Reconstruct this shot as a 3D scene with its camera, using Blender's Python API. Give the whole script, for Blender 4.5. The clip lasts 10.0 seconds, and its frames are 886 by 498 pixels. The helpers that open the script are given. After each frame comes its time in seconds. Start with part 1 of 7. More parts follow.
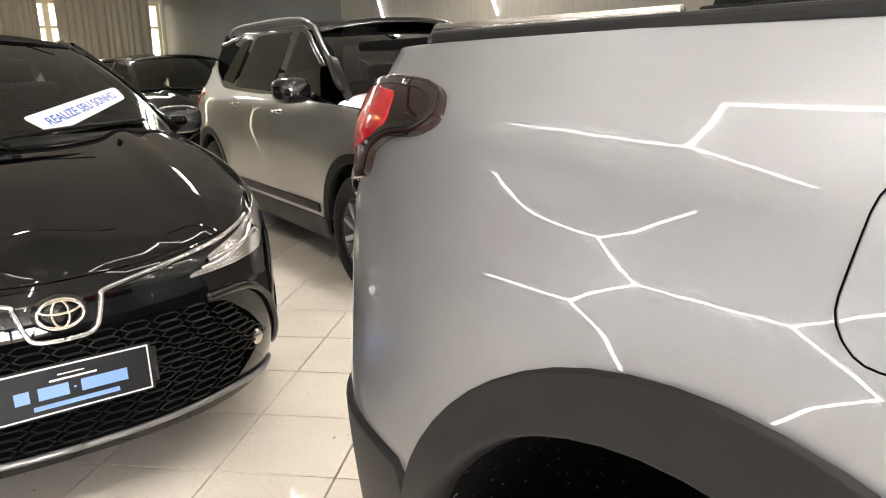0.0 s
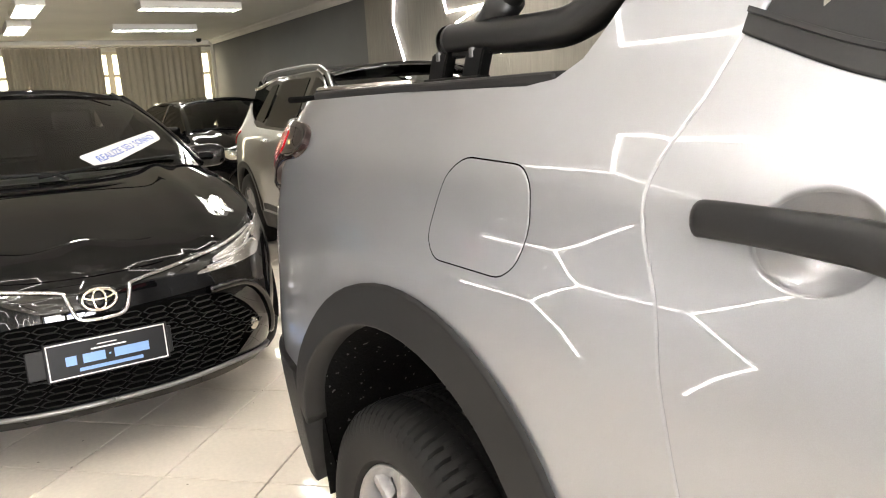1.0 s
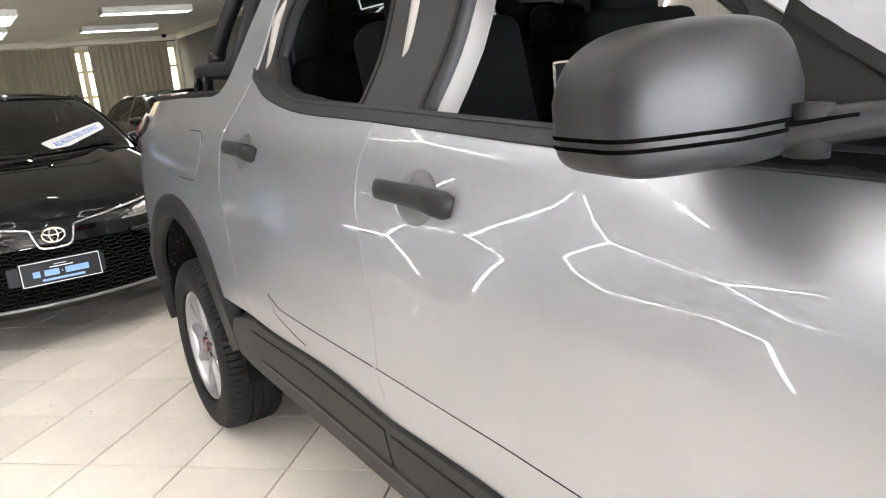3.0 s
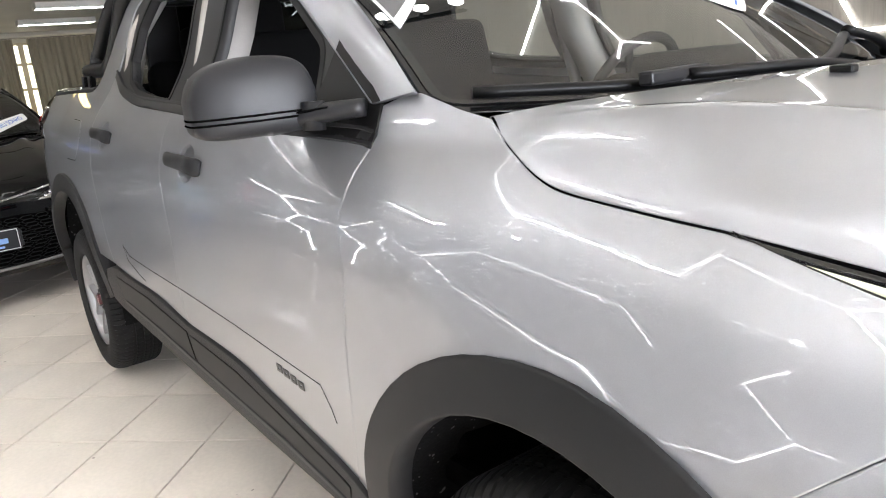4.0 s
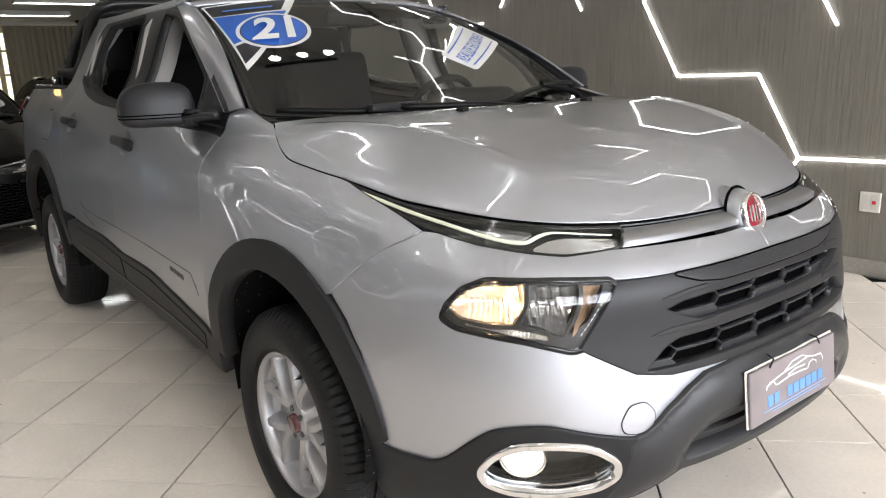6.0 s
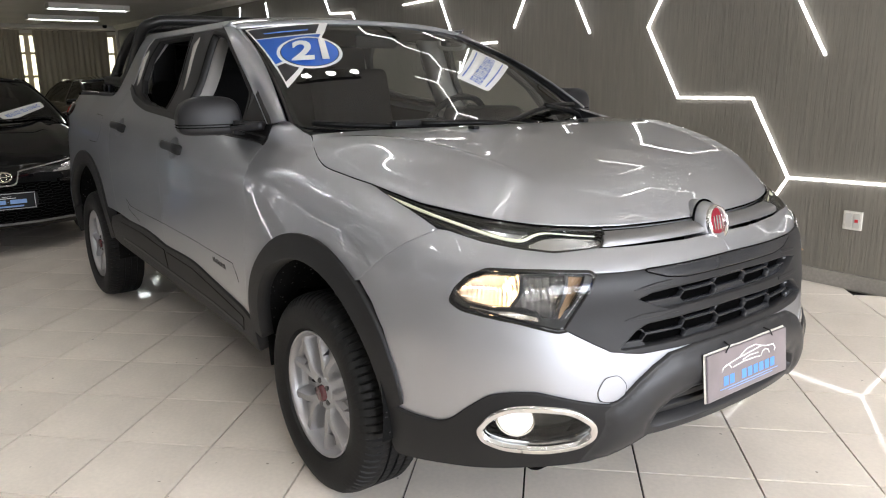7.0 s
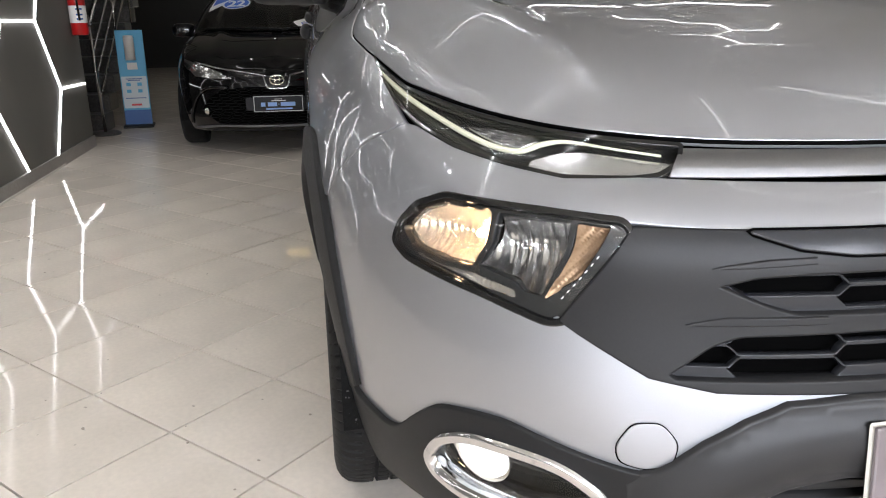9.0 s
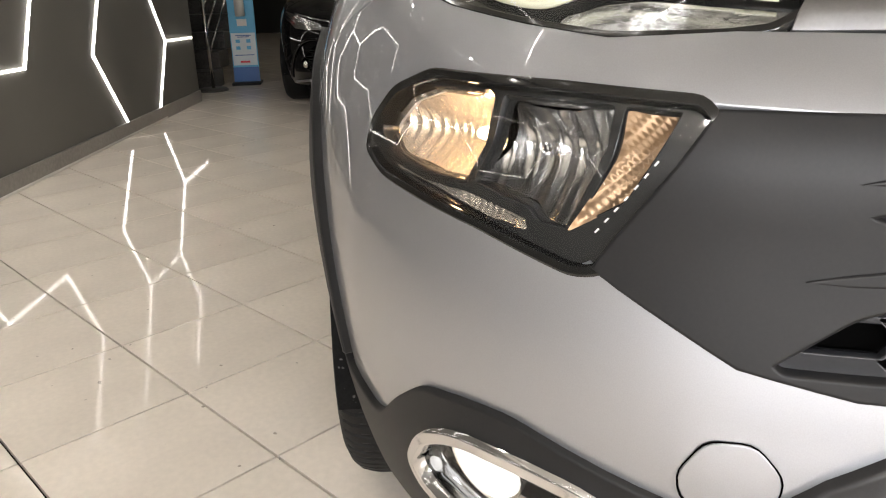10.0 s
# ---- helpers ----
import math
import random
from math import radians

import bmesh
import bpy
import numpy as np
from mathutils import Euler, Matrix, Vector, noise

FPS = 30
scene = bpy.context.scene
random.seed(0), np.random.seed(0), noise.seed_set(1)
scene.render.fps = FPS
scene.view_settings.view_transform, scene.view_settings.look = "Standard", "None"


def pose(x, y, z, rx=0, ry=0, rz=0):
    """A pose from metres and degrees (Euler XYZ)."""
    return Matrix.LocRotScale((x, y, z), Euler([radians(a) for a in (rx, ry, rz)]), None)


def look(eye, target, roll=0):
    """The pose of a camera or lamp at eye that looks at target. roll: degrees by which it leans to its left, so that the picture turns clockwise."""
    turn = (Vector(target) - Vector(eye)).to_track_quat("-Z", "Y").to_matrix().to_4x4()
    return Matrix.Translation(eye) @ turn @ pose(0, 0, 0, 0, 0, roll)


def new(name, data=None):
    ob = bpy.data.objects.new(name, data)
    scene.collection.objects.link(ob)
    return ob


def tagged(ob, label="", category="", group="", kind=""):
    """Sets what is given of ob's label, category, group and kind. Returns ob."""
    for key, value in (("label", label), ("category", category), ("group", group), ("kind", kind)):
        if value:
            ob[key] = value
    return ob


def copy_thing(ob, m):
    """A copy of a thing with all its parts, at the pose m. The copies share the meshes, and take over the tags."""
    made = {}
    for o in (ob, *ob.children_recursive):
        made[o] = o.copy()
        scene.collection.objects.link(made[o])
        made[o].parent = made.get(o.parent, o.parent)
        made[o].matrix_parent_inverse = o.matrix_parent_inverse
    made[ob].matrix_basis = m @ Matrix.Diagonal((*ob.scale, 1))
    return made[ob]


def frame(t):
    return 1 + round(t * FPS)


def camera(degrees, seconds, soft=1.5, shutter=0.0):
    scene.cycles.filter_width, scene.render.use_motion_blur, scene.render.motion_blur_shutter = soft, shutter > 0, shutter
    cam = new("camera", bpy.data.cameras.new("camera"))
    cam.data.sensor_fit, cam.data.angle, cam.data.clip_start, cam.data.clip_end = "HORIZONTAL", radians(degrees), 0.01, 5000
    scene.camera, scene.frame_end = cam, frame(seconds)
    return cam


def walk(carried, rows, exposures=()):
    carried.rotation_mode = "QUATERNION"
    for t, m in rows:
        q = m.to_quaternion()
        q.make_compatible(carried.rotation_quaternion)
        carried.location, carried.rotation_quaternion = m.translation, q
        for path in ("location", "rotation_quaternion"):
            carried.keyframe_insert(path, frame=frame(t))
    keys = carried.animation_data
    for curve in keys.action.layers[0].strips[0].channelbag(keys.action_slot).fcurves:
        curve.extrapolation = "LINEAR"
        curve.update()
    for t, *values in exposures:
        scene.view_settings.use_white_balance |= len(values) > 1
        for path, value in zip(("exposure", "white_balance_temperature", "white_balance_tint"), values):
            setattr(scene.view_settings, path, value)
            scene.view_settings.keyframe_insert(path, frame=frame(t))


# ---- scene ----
cam = camera(61.4, 10.0, soft=1.1)
PATH = [
    (0, (0.452, -1.467, 1.238), (-1.112, -0.319, 0.753), -1.4),
    (0.5, (0.812, -1.474, 1.236), (-0.832, -0.419, 0.805), -1.9),
    (1, (1.184, -1.502, 1.257), (-0.477, -0.462, 0.857), -3.3),
    (1.5, (1.596, -1.494, 1.257), (-0.112, -0.523, 0.879), -3.6),
    (2, (2.027, -1.556, 1.263), (0.309, -0.611, 0.871), -4.5),
    (3.5, (3.235, -1.509, 1.268), (1.631, -0.417, 0.784), -6.0),
    (4, (3.653, -1.478, 1.258), (2.067, -0.362, 0.767), -5.7),
    (4.5, (4.028, -1.514, 1.278), (2.456, -0.385, 0.775), -4.5),
    (5.5, (4.584, -1.59, 1.296), (3.043, -0.417, 0.797), -2.8),
    (6.8, (5.046, -1.919, 1.345), (3.494, -0.737, 0.904), -0.9),
    (7, (5.078, -1.932, 1.352), (3.52, -0.761, 0.905), -0.6),
    (7.5, (5.184, -1.792, 1.327), (3.564, -0.722, 0.846), -0.3),
    (8, (5.189, -1.487, 1.264), (3.463, -0.628, 0.729), -0.1),
    (8.5, (4.967, -1.183, 1.186), (3.146, -0.593, 0.608), -0.0),
    (9, (4.728, -0.908, 1.126), (2.847, -0.586, 0.525), -0.6),
    (9.5, (4.519, -0.75, 1.039), (2.619, -0.627, 0.425), -1.2),
    (10, (4.409, -0.716, 0.95), (2.523, -0.712, 0.284), -1.5),
]
walk(cam, [(t, look(eye, target, roll)) for t, eye, target, roll in PATH],
     [(0, 2.02, 6550, 13), (1, 1.98, 6600, 13), (2, 1.86, 6550, 13), (3.5, 1.58, 6020, 14), (4.5, 1.0, 6080, 14), (5.0, .55, 6150, 13), (5.5, .33, 6150, 13), (7, .17, 6150, 13), (8.5, .06, 6000, 14), (9.5, .0, 6350, 13), (10, -.10, 6650, 13)])

# ---- light ----
world = bpy.data.worlds.new("daylight")
scene.world = world
world.use_nodes = True
wn = world.node_tree
sky = wn.nodes.new("ShaderNodeTexSky")
sky.sky_type, sky.sun_disc, sky.sun_elevation, sky.sun_rotation = "NISHITA", False, radians(50), radians(60)
wn.nodes["Background"].inputs["Strength"].default_value = 0.12
wn.links.new(sky.outputs[0], wn.nodes["Background"].inputs["Color"])


def area_lamp(name, m, sx_, sy_, watts, colour=(1, 1, 1)):
    d = bpy.data.lights.new(name, "AREA")
    d.shape, d.size, d.size_y, d.energy, d.color = "RECTANGLE", sx_, sy_, watts, colour
    ob = new(name, d)
    ob.matrix_world = m
    return ob


# daylight through the glazed shop front behind the camera's start
for pane_y in (-2.04, -.68, .68, 2.04):
    area_lamp("shopfront_daylight", look((8.75, pane_y, 1.76), (0, pane_y, 1.20)), 1.22, 1.45, 108, (.975, .985, .995))
# daylight behind the far curtains
area_lamp("far_window_daylight", look((-14.2, .6, 1.5), (0, .6, 1.4)), 4.0, 1.6, 5, (1.0, .93, .8))

# ---- materials ----
MATS = {}


def material(name, colour, rough=.5, metal=0.0, coat=0.0, coat_rough=.03, grain=0.0, scale=30.0, bump=0.0, bump_scale=None, stain=0.0,
             stain_scale=2.0, spec=.5, emit=None, power=0.0, glass=0.0, ior=1.45, alpha=1.0, island=0.0, obj_var=0.0, aniso=1.0):
    """A surface with fine grain, broader stains and relief."""
    m = bpy.data.materials.new(name)
    m.use_nodes = True
    t = m.node_tree
    b = t.nodes["Principled BSDF"]
    b.inputs["Base Color"].default_value = (*colour, 1)
    b.inputs["Roughness"].default_value = rough
    b.inputs["Metallic"].default_value = metal
    b.inputs["Coat Weight"].default_value = coat
    b.inputs["Coat Roughness"].default_value = coat_rough
    b.inputs["Specular IOR Level"].default_value = spec
    b.inputs["IOR"].default_value = ior
    b.inputs["Transmission Weight"].default_value = glass
    b.inputs["Alpha"].default_value = alpha
    if emit:
        b.inputs["Emission Color"].default_value = (*emit, 1)
        b.inputs["Emission Strength"].default_value = power
    co = t.nodes.new("ShaderNodeTexCoord")
    mp = t.nodes.new("ShaderNodeMapping")
    mp.inputs["Scale"].default_value = (1, 1, aniso)
    t.links.new(co.outputs["Object"], mp.inputs["Vector"])
    source = None
    if grain or stain or obj_var:
        mixes = []
        for amount, sc, det in ((grain, scale, 4), (stain, stain_scale, 6)):
            if amount:
                n = t.nodes.new("ShaderNodeTexNoise")
                n.inputs["Scale"].default_value, n.inputs["Detail"].default_value = sc, det
                t.links.new(mp.outputs[0], n.inputs["Vector"])
                mixes.append((n.outputs["Fac"], amount))
        if obj_var:
            oi = t.nodes.new("ShaderNodeObjectInfo")
            mixes.append((oi.outputs["Random"], obj_var))
            gi = t.nodes.new("ShaderNodeNewGeometry")
            mixes.append((gi.outputs["Random Per Island"], obj_var))
        val = None
        for sock, amount in mixes:
            mr = t.nodes.new("ShaderNodeMapRange")
            lo, hi = (.3, .7) if sock.name == "Fac" else (0, 1)
            for key, v in (("From Min", lo), ("From Max", hi), ("To Min", 1 - amount), ("To Max", 1 + amount * .5)):
                mr.inputs[key].default_value = v
            t.links.new(sock, mr.inputs["Value"])
            if val is None:
                val = mr.outputs[0]
            else:
                mu = t.nodes.new("ShaderNodeMath")
                mu.operation = "MULTIPLY"
                t.links.new(val, mu.inputs[0]), t.links.new(mr.outputs[0], mu.inputs[1])
                val = mu.outputs[0]
        vm = t.nodes.new("ShaderNodeVectorMath")
        vm.operation = "SCALE"
        vm.inputs[0].default_value = colour
        t.links.new(val, vm.inputs["Scale"])
        t.links.new(vm.outputs[0], b.inputs["Base Color"])
    if bump:
        n = t.nodes.new("ShaderNodeTexNoise")
        n.inputs["Scale"].default_value, n.inputs["Detail"].default_value = bump_scale or scale, 3
        t.links.new(mp.outputs[0], n.inputs["Vector"])
        bp = t.nodes.new("ShaderNodeBump")
        bp.inputs["Strength"].default_value, bp.inputs["Distance"].default_value = bump, .004
        t.links.new(n.outputs["Fac"], bp.inputs["Height"])
        t.links.new(bp.outputs[0], b.inputs["Normal"])
    MATS[name] = m
    return m


paint_silver = material("silver_paint", (.415, .427, .455), .40, .84, 1.0, .012, grain=.05, scale=900, stain=.02, stain_scale=3)
paint_silver_suv = material("silver_paint_suv", (.38, .378, .375), .40, .78, 1.0, .02, grain=.05, scale=900)
paint_black = material("black_paint", (.004, .004, .0045), .5, 0, 1.0, .012, grain=.1, scale=700, spec=0)
plastic = material("grey_plastic", (.0145, .0145, .015), .48, spec=.32, grain=.12, scale=500, bump=.10, bump_scale=900, stain=.12, stain_scale=6)
plastic_smooth = material("dark_satin_plastic", (.017, .017, .018), .40, spec=.34, grain=.08, scale=300, stain=.1, stain_scale=4)
mirror_plastic = material("mirror_housing_plastic", (.017, .017, .0185), .40, spec=.36, grain=.10, scale=700, bump=.05, bump_scale=900, stain=.08, stain_scale=5)
bar_plastic = material("bumper_bar_plastic", (.025, .025, .026), .38, spec=.40, grain=.08, scale=500, bump=.04, bump_scale=800, stain=.08, stain_scale=5)
gloss_black = material("gloss_black", (.008, .008, .008), .10, coat=.5, stain=.2, stain_scale=5)
strip_gloss = material("satin_strip", (.020, .021, .024), .24, spec=.5, grain=.05, scale=300)
black_trim = material("black_trim", (.005, .005, .005), .42, spec=.22, grain=.1, scale=300)
# near-black, no gloss: the shade of recesses and gaps put into the colour
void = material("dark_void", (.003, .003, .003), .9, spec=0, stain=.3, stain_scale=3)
rubber = material("tyre_rubber", (.0085, .0085, .0085), .62, spec=.35, grain=.2, scale=220, bump=.12, bump_scale=300, stain=.25, stain_scale=9)
liner = material("wheel_liner", (.007, .007, .007), .8, spec=.15, grain=.4, scale=120, bump=.4, bump_scale=160, stain=.3, stain_scale=12)


def speckled(m, amount, scale, colour):
    """Flecks of dried dirt over a surface."""
    t = m.node_tree
    b = t.nodes["Principled BSDF"]
    old = b.inputs["Base Color"].links[0].from_socket
    geo, n, ramp, mix = (t.nodes.new("ShaderNode" + k) for k in ("NewGeometry", "TexNoise", "MapRange", "Mix"))
    mix.data_type = "RGBA"
    n.inputs["Scale"].default_value, n.inputs["Detail"].default_value = scale, 1
    ramp.inputs["From Min"].default_value, ramp.inputs["From Max"].default_value = amount, amount + .03
    t.links.new(geo.outputs["Position"], n.inputs["Vector"]), t.links.new(n.outputs["Fac"], ramp.inputs["Value"])
    t.links.new(ramp.outputs[0], mix.inputs["Factor"]), t.links.new(old, mix.inputs["A"])
    mix.inputs["B"].default_value = (*colour, 1)
    t.links.new(mix.outputs["Result"], b.inputs["Base Color"])


speckled(liner, .70, 75, (.12, .118, .115))
alloy = material("alloy_rim", (.42, .42, .43), .36, .80, .35, .08, grain=.05, scale=200)
chrome = material("chrome", (.74, .74, .75), .09, 1.0, stain=.03)
bar_metal = material("satin_bar", (.24, .237, .24), .42, .80, .10, .1, grain=.05, scale=300)
bar_black = material("bar_black_coating", (.010, .010, .010), .33, grain=.1, scale=300, stain=.1, stain_scale=4)
spring_black = material("spring_coating", (.022, .022, .022), .45, spec=.4, grain=.2, scale=90)
steel_dark = material("dark_steel", (.10, .10, .10), .45, .8, grain=.2, scale=90)


def thin_glass(name, tint, ior=1.5, rough=0.0):
    """A pane: clear or tinted, with the mirror gloss of glass."""
    m = bpy.data.materials.new(name)
    m.use_nodes = True
    t = m.node_tree
    t.nodes.remove(t.nodes["Principled BSDF"])
    fr, mix, clear, gloss = (t.nodes.new("ShaderNode" + k) for k in ("Fresnel", "MixShader", "BsdfTransparent", "BsdfGlossy"))
    fr.inputs["IOR"].default_value = ior
    clear.inputs["Color"].default_value = (*tint, 1)
    gloss.inputs["Roughness"].default_value = rough
    t.links.new(fr.outputs[0], mix.inputs[0]), t.links.new(clear.outputs[0], mix.inputs[1]), t.links.new(gloss.outputs[0], mix.inputs[2])
    t.links.new(mix.outputs[0], t.nodes["Material Output"].inputs["Surface"])
    return m


glass_car = thin_glass("car_glass", (.74, .79, .76), 2.05)
glass_side = thin_glass("side_window_glass", (.60, .64, .62), 1.5)
glass_screen = thin_glass("smoked_screen", (.75, .79, .77), 1.9)
glass_tint = thin_glass("tinted_glass", (.14, .15, .15), 1.55)
lens_clear = thin_glass("clear_lens", (.95, .96, .96), 1.45)
lens_red = material("red_lens", (.42, .004, .009), .10, coat=.25, spec=.3, stain=.2, stain_scale=20)
lens_dark = material("dark_red_lens", (.010, .002, .002), .06, coat=.5, spec=.2)
reflector = material("reflector", (.74, .69, .62), .24, .80, bump=.12, bump_scale=60)
smoke_chrome = material("smoked_reflector", (.62, .61, .60), .20, 1.0, bump=.3, bump_scale=30)
lamp_chrome = material("lamp_chrome", (.78, .79, .82), .20, 1.0, bump=.35, bump_scale=45)
lamp_black = material("lamp_bezel", (.02, .02, .02), .25, coat=.5)
amber = material("amber_reflector", (.36, .23, .13), .3, .5, bump=.3, bump_scale=50)
bulb_warm = material("lit_filament", (1, .9, .7), .3, emit=(1.0, .72, .36), power=18)
bulb_white = material("lit_fog_bulb", (1, 1, 1), .3, emit=(.96, 1.0, .97), power=.75)
drl_glow = material("drl_strip", (.85, .85, .7), .2, emit=(1.0, .93, .55), power=.24)
led_strip = material("led_strip", (1, 1, 1), .4, emit=(1.0, .975, .92), power=9)
ceiling_strip = material("ceiling_strip", (1, 1, 1), .4, emit=(1.0, .975, .92), power=7)
tube_glow = material("fluorescent_tube", (1, 1, 1), .4, emit=(.95, 1.0, .93), power=9)
spot_glow = material("spotlight_face", (1, 1, 1), .4, emit=(1.0, .97, .9), power=60)
warm_glow = material("warm_panel", (1, 1, 1), .4, emit=(1.0, .72, .25), power=2.5)
seat_cloth = material("seat_cloth", (.005, .005, .005), .9, spec=.1, grain=.3, scale=400, bump=.2, bump_scale=500)
dash = material("dashboard", (.012, .012, .012), .6, spec=.25, grain=.1, scale=400)
# sedan dashboard made pale to stand in for the reflection on its windscreen
dash_veil = material("grey_dashboard", (.30, .30, .29), .6, grain=.1, scale=300)
trim_beige = material("pillar_lining", (.42, .40, .37), .85, grain=.05, scale=300)
sticker_white = material("white_sticker", (.82, .82, .80), .35, stain=.04, stain_scale=9)
sticker_blue = material("blue_sticker", (.015, .12, .55), .35, stain=.08, stain_scale=9)
sticker_black = material("black_sticker", (.010, .010, .014), .3, stain=.1)
plate_black = material("plate_black", (.010, .010, .012), .45, spec=.3, stain=.2, stain_scale=20)
plate_grey = material("plate_mauve", (.20, .17, .18), .28, coat=.6, stain=.25, stain_scale=7)
plate_blue = material("plate_blue", (.10, .28, .80), .35)
plate_sky = material("plate_light_blue", (.22, .38, .72), .35)
red_badge = material("red_enamel", (.20, .006, .018), .15, coat=1.0, stain=.1)
hub_red = material("hub_cap_red", (.10, .02, .025), .25, coat=.8, stain=.2, stain_scale=30)
gold_badge = material("badge_metal", (.72, .66, .55), .12, 1.0)
tile_cream = material("porcelain_tile", (.84, .768, .678), .048, spec=.13, grain=.05, scale=60, stain=.10, stain_scale=2.3, obj_var=.025)
speckled(tile_cream, .765, 24, (.42, .37, .31))
grout = material("tile_grout", (.007, .006, .005), .95, grain=.2, scale=90, spec=.1)
wall_grey = material("grey_wall_paint", (.145, .139, .121), .72, grain=.06, scale=120, stain=.10, stain_scale=1.3, bump=.12, bump_scale=160)
wall_dark = material("dark_grey_paint", (.115, .115, .110), .7, grain=.06, scale=120, stain=.12, stain_scale=1.1)
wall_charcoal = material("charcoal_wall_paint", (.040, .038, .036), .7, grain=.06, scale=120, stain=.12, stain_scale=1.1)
wall_pale = material("pale_wall_paint", (.50, .48, .42), .75, stain=.1, stain_scale=1.5)
ceiling_paint = material("ceiling_paint", (.68, .66, .60), .85, stain=.08, stain_scale=1.2)
ceiling_grey = material("grey_ceiling_paint", (.54, .52, .47), .85, stain=.08, stain_scale=1.2)
cornice_paint = material("cornice_plaster", (.62, .60, .55), .7, stain=.08)
base_stone = material("skirting_stone", (.30, .28, .25), .3, grain=.15, scale=50, stain=.15)
white_plastic = material("white_plastic", (.72, .70, .64), .4, stain=.05)
curtain_cloth = material("curtain_cloth", (.33, .29, .215), .9, grain=.12, scale=180, stain=.15, stain_scale=1.8, aniso=.12)
window_frame_m = material("window_frame_paint", (.45, .40, .30), .5, stain=.1)
pane_glow = material("bright_window_backdrop", (1, 1, 1), .5, emit=(1.0, .93, .62), power=1.4)
extinguisher_red = material("extinguisher_red", (.50, .012, .012), .28, coat=.5, stain=.1)
poster_blue = material("poster_blue", (.10, .42, .66), .45, stain=.06)
poster_deep = material("poster_deep_blue", (.02, .10, .32), .45, stain=.06)
poster_pale = material("poster_pale", (.62, .68, .70), .45, stain=.06)
poster_red = material("poster_red", (.60, .03, .04), .45)
rail_metal = material("stainless_rail", (.55, .53, .50), .22, 1.0, grain=.08, scale=90)
stair_stone = material("stair_granite", (.10, .095, .088), .5, grain=.5, scale=55, stain=.3, stain_scale=3)
dark_wood = material("dark_wood", (.06, .038, .022), .5, grain=.3, scale=14, aniso=.1)


def ribbed(name, colour):
    """Painted textured plaster with fine upright ribs."""
    m = material(name, colour, .62, grain=.10, scale=40, stain=.10, stain_scale=1.1, aniso=.08)
    t = m.node_tree
    co, mp, n = t.nodes.new("ShaderNodeTexCoord"), t.nodes.new("ShaderNodeMapping"), t.nodes.new("ShaderNodeTexNoise")
    mp.inputs["Scale"].default_value = (1, 1, .05)
    n.inputs["Scale"].default_value, n.inputs["Detail"].default_value, n.inputs["Distortion"].default_value = 70, 4, .12
    bp = t.nodes.new("ShaderNodeBump")
    bp.inputs["Strength"].default_value, bp.inputs["Distance"].default_value = .6, .010
    t.links.new(co.outputs["Object"], mp.inputs["Vector"]), t.links.new(mp.outputs[0], n.inputs["Vector"])
    t.links.new(n.outputs["Fac"], bp.inputs["Height"]), t.links.new(bp.outputs[0], t.nodes["Principled BSDF"].inputs["Normal"])
    return m


wall_ribbed = ribbed("ribbed_plaster", (.20, .185, .155))


# ---- building helpers ----
def empty(name, m=None):
    ob = new(name)
    ob.empty_display_size = .1
    if m is not None:
        ob.matrix_world = m
    return ob


def add(name, mesh, mat, parent=None, label="", shade=True):
    """Links a mesh as one object, under a thing or a part."""
    if mat:
        mesh.materials.append(mat)
    if shade is not None:
        mesh.polygons.foreach_set("use_smooth", [shade] * len(mesh.polygons))
    ob = new(name, mesh)
    if parent is not None:
        ob.parent = parent
    if label:
        ob["label"] = label
    return ob


def to_mesh(bm, name="mesh"):
    me = bpy.data.meshes.new(name)
    bm.normal_update()
    bm.to_mesh(me)
    bm.free()
    return me


def part(name, bm, mat, parent=None, label="", shade=False):
    return add(name, to_mesh(bm, name), mat, parent, label, shade)


def box_bm(x0, x1, y0, y1, z0, z1, bevel=0.0, seg=2, bm=None):
    """A block, with its edges rounded."""
    b = bmesh.new()
    bmesh.ops.create_cube(b, size=1)
    for v in b.verts:
        v.co = Vector(((x0 + x1) / 2 + v.co.x * (x1 - x0), (y0 + y1) / 2 + v.co.y * (y1 - y0), (z0 + z1) / 2 + v.co.z * (z1 - z0)))
    if bevel:
        bmesh.ops.bevel(b, geom=b.edges[:], offset=bevel, segments=seg, affect="EDGES", profile=.5)
    if bm is None:
        return b
    me = to_mesh(b)
    bm.from_mesh(me)
    bpy.data.meshes.remove(me)
    return bm


def moved(bm, m):
    bmesh.ops.transform(bm, matrix=m, verts=bm.verts)
    return bm


def merge(*bms):
    out = bmesh.new()
    for b in bms:
        me = to_mesh(b)
        out.from_mesh(me)
        bpy.data.meshes.remove(me)
    return out


def lathe(profile, n=48, axis="y", closed=False):
    """Turns a profile of (radius, height) round an axis."""
    bm = bmesh.new()
    rings = []
    for r, h in profile:
        ring = []
        for i in range(n):
            a = 2 * math.pi * i / n
            p = (r * math.cos(a), h, r * math.sin(a)) if axis == "y" else (r * math.cos(a), r * math.sin(a), h) if axis == "z" else (h, r * math.cos(a), r * math.sin(a))
            ring.append(bm.verts.new(p))
        rings.append(ring)
    for a, b in zip(rings, rings[1:] + (rings[:1] if closed else [])):
        for i in range(n):
            j = (i + 1) % n
            bm.faces.new((a[i], a[j], b[j], b[i]))
    bmesh.ops.recalc_face_normals(bm, faces=bm.faces)
    return bm


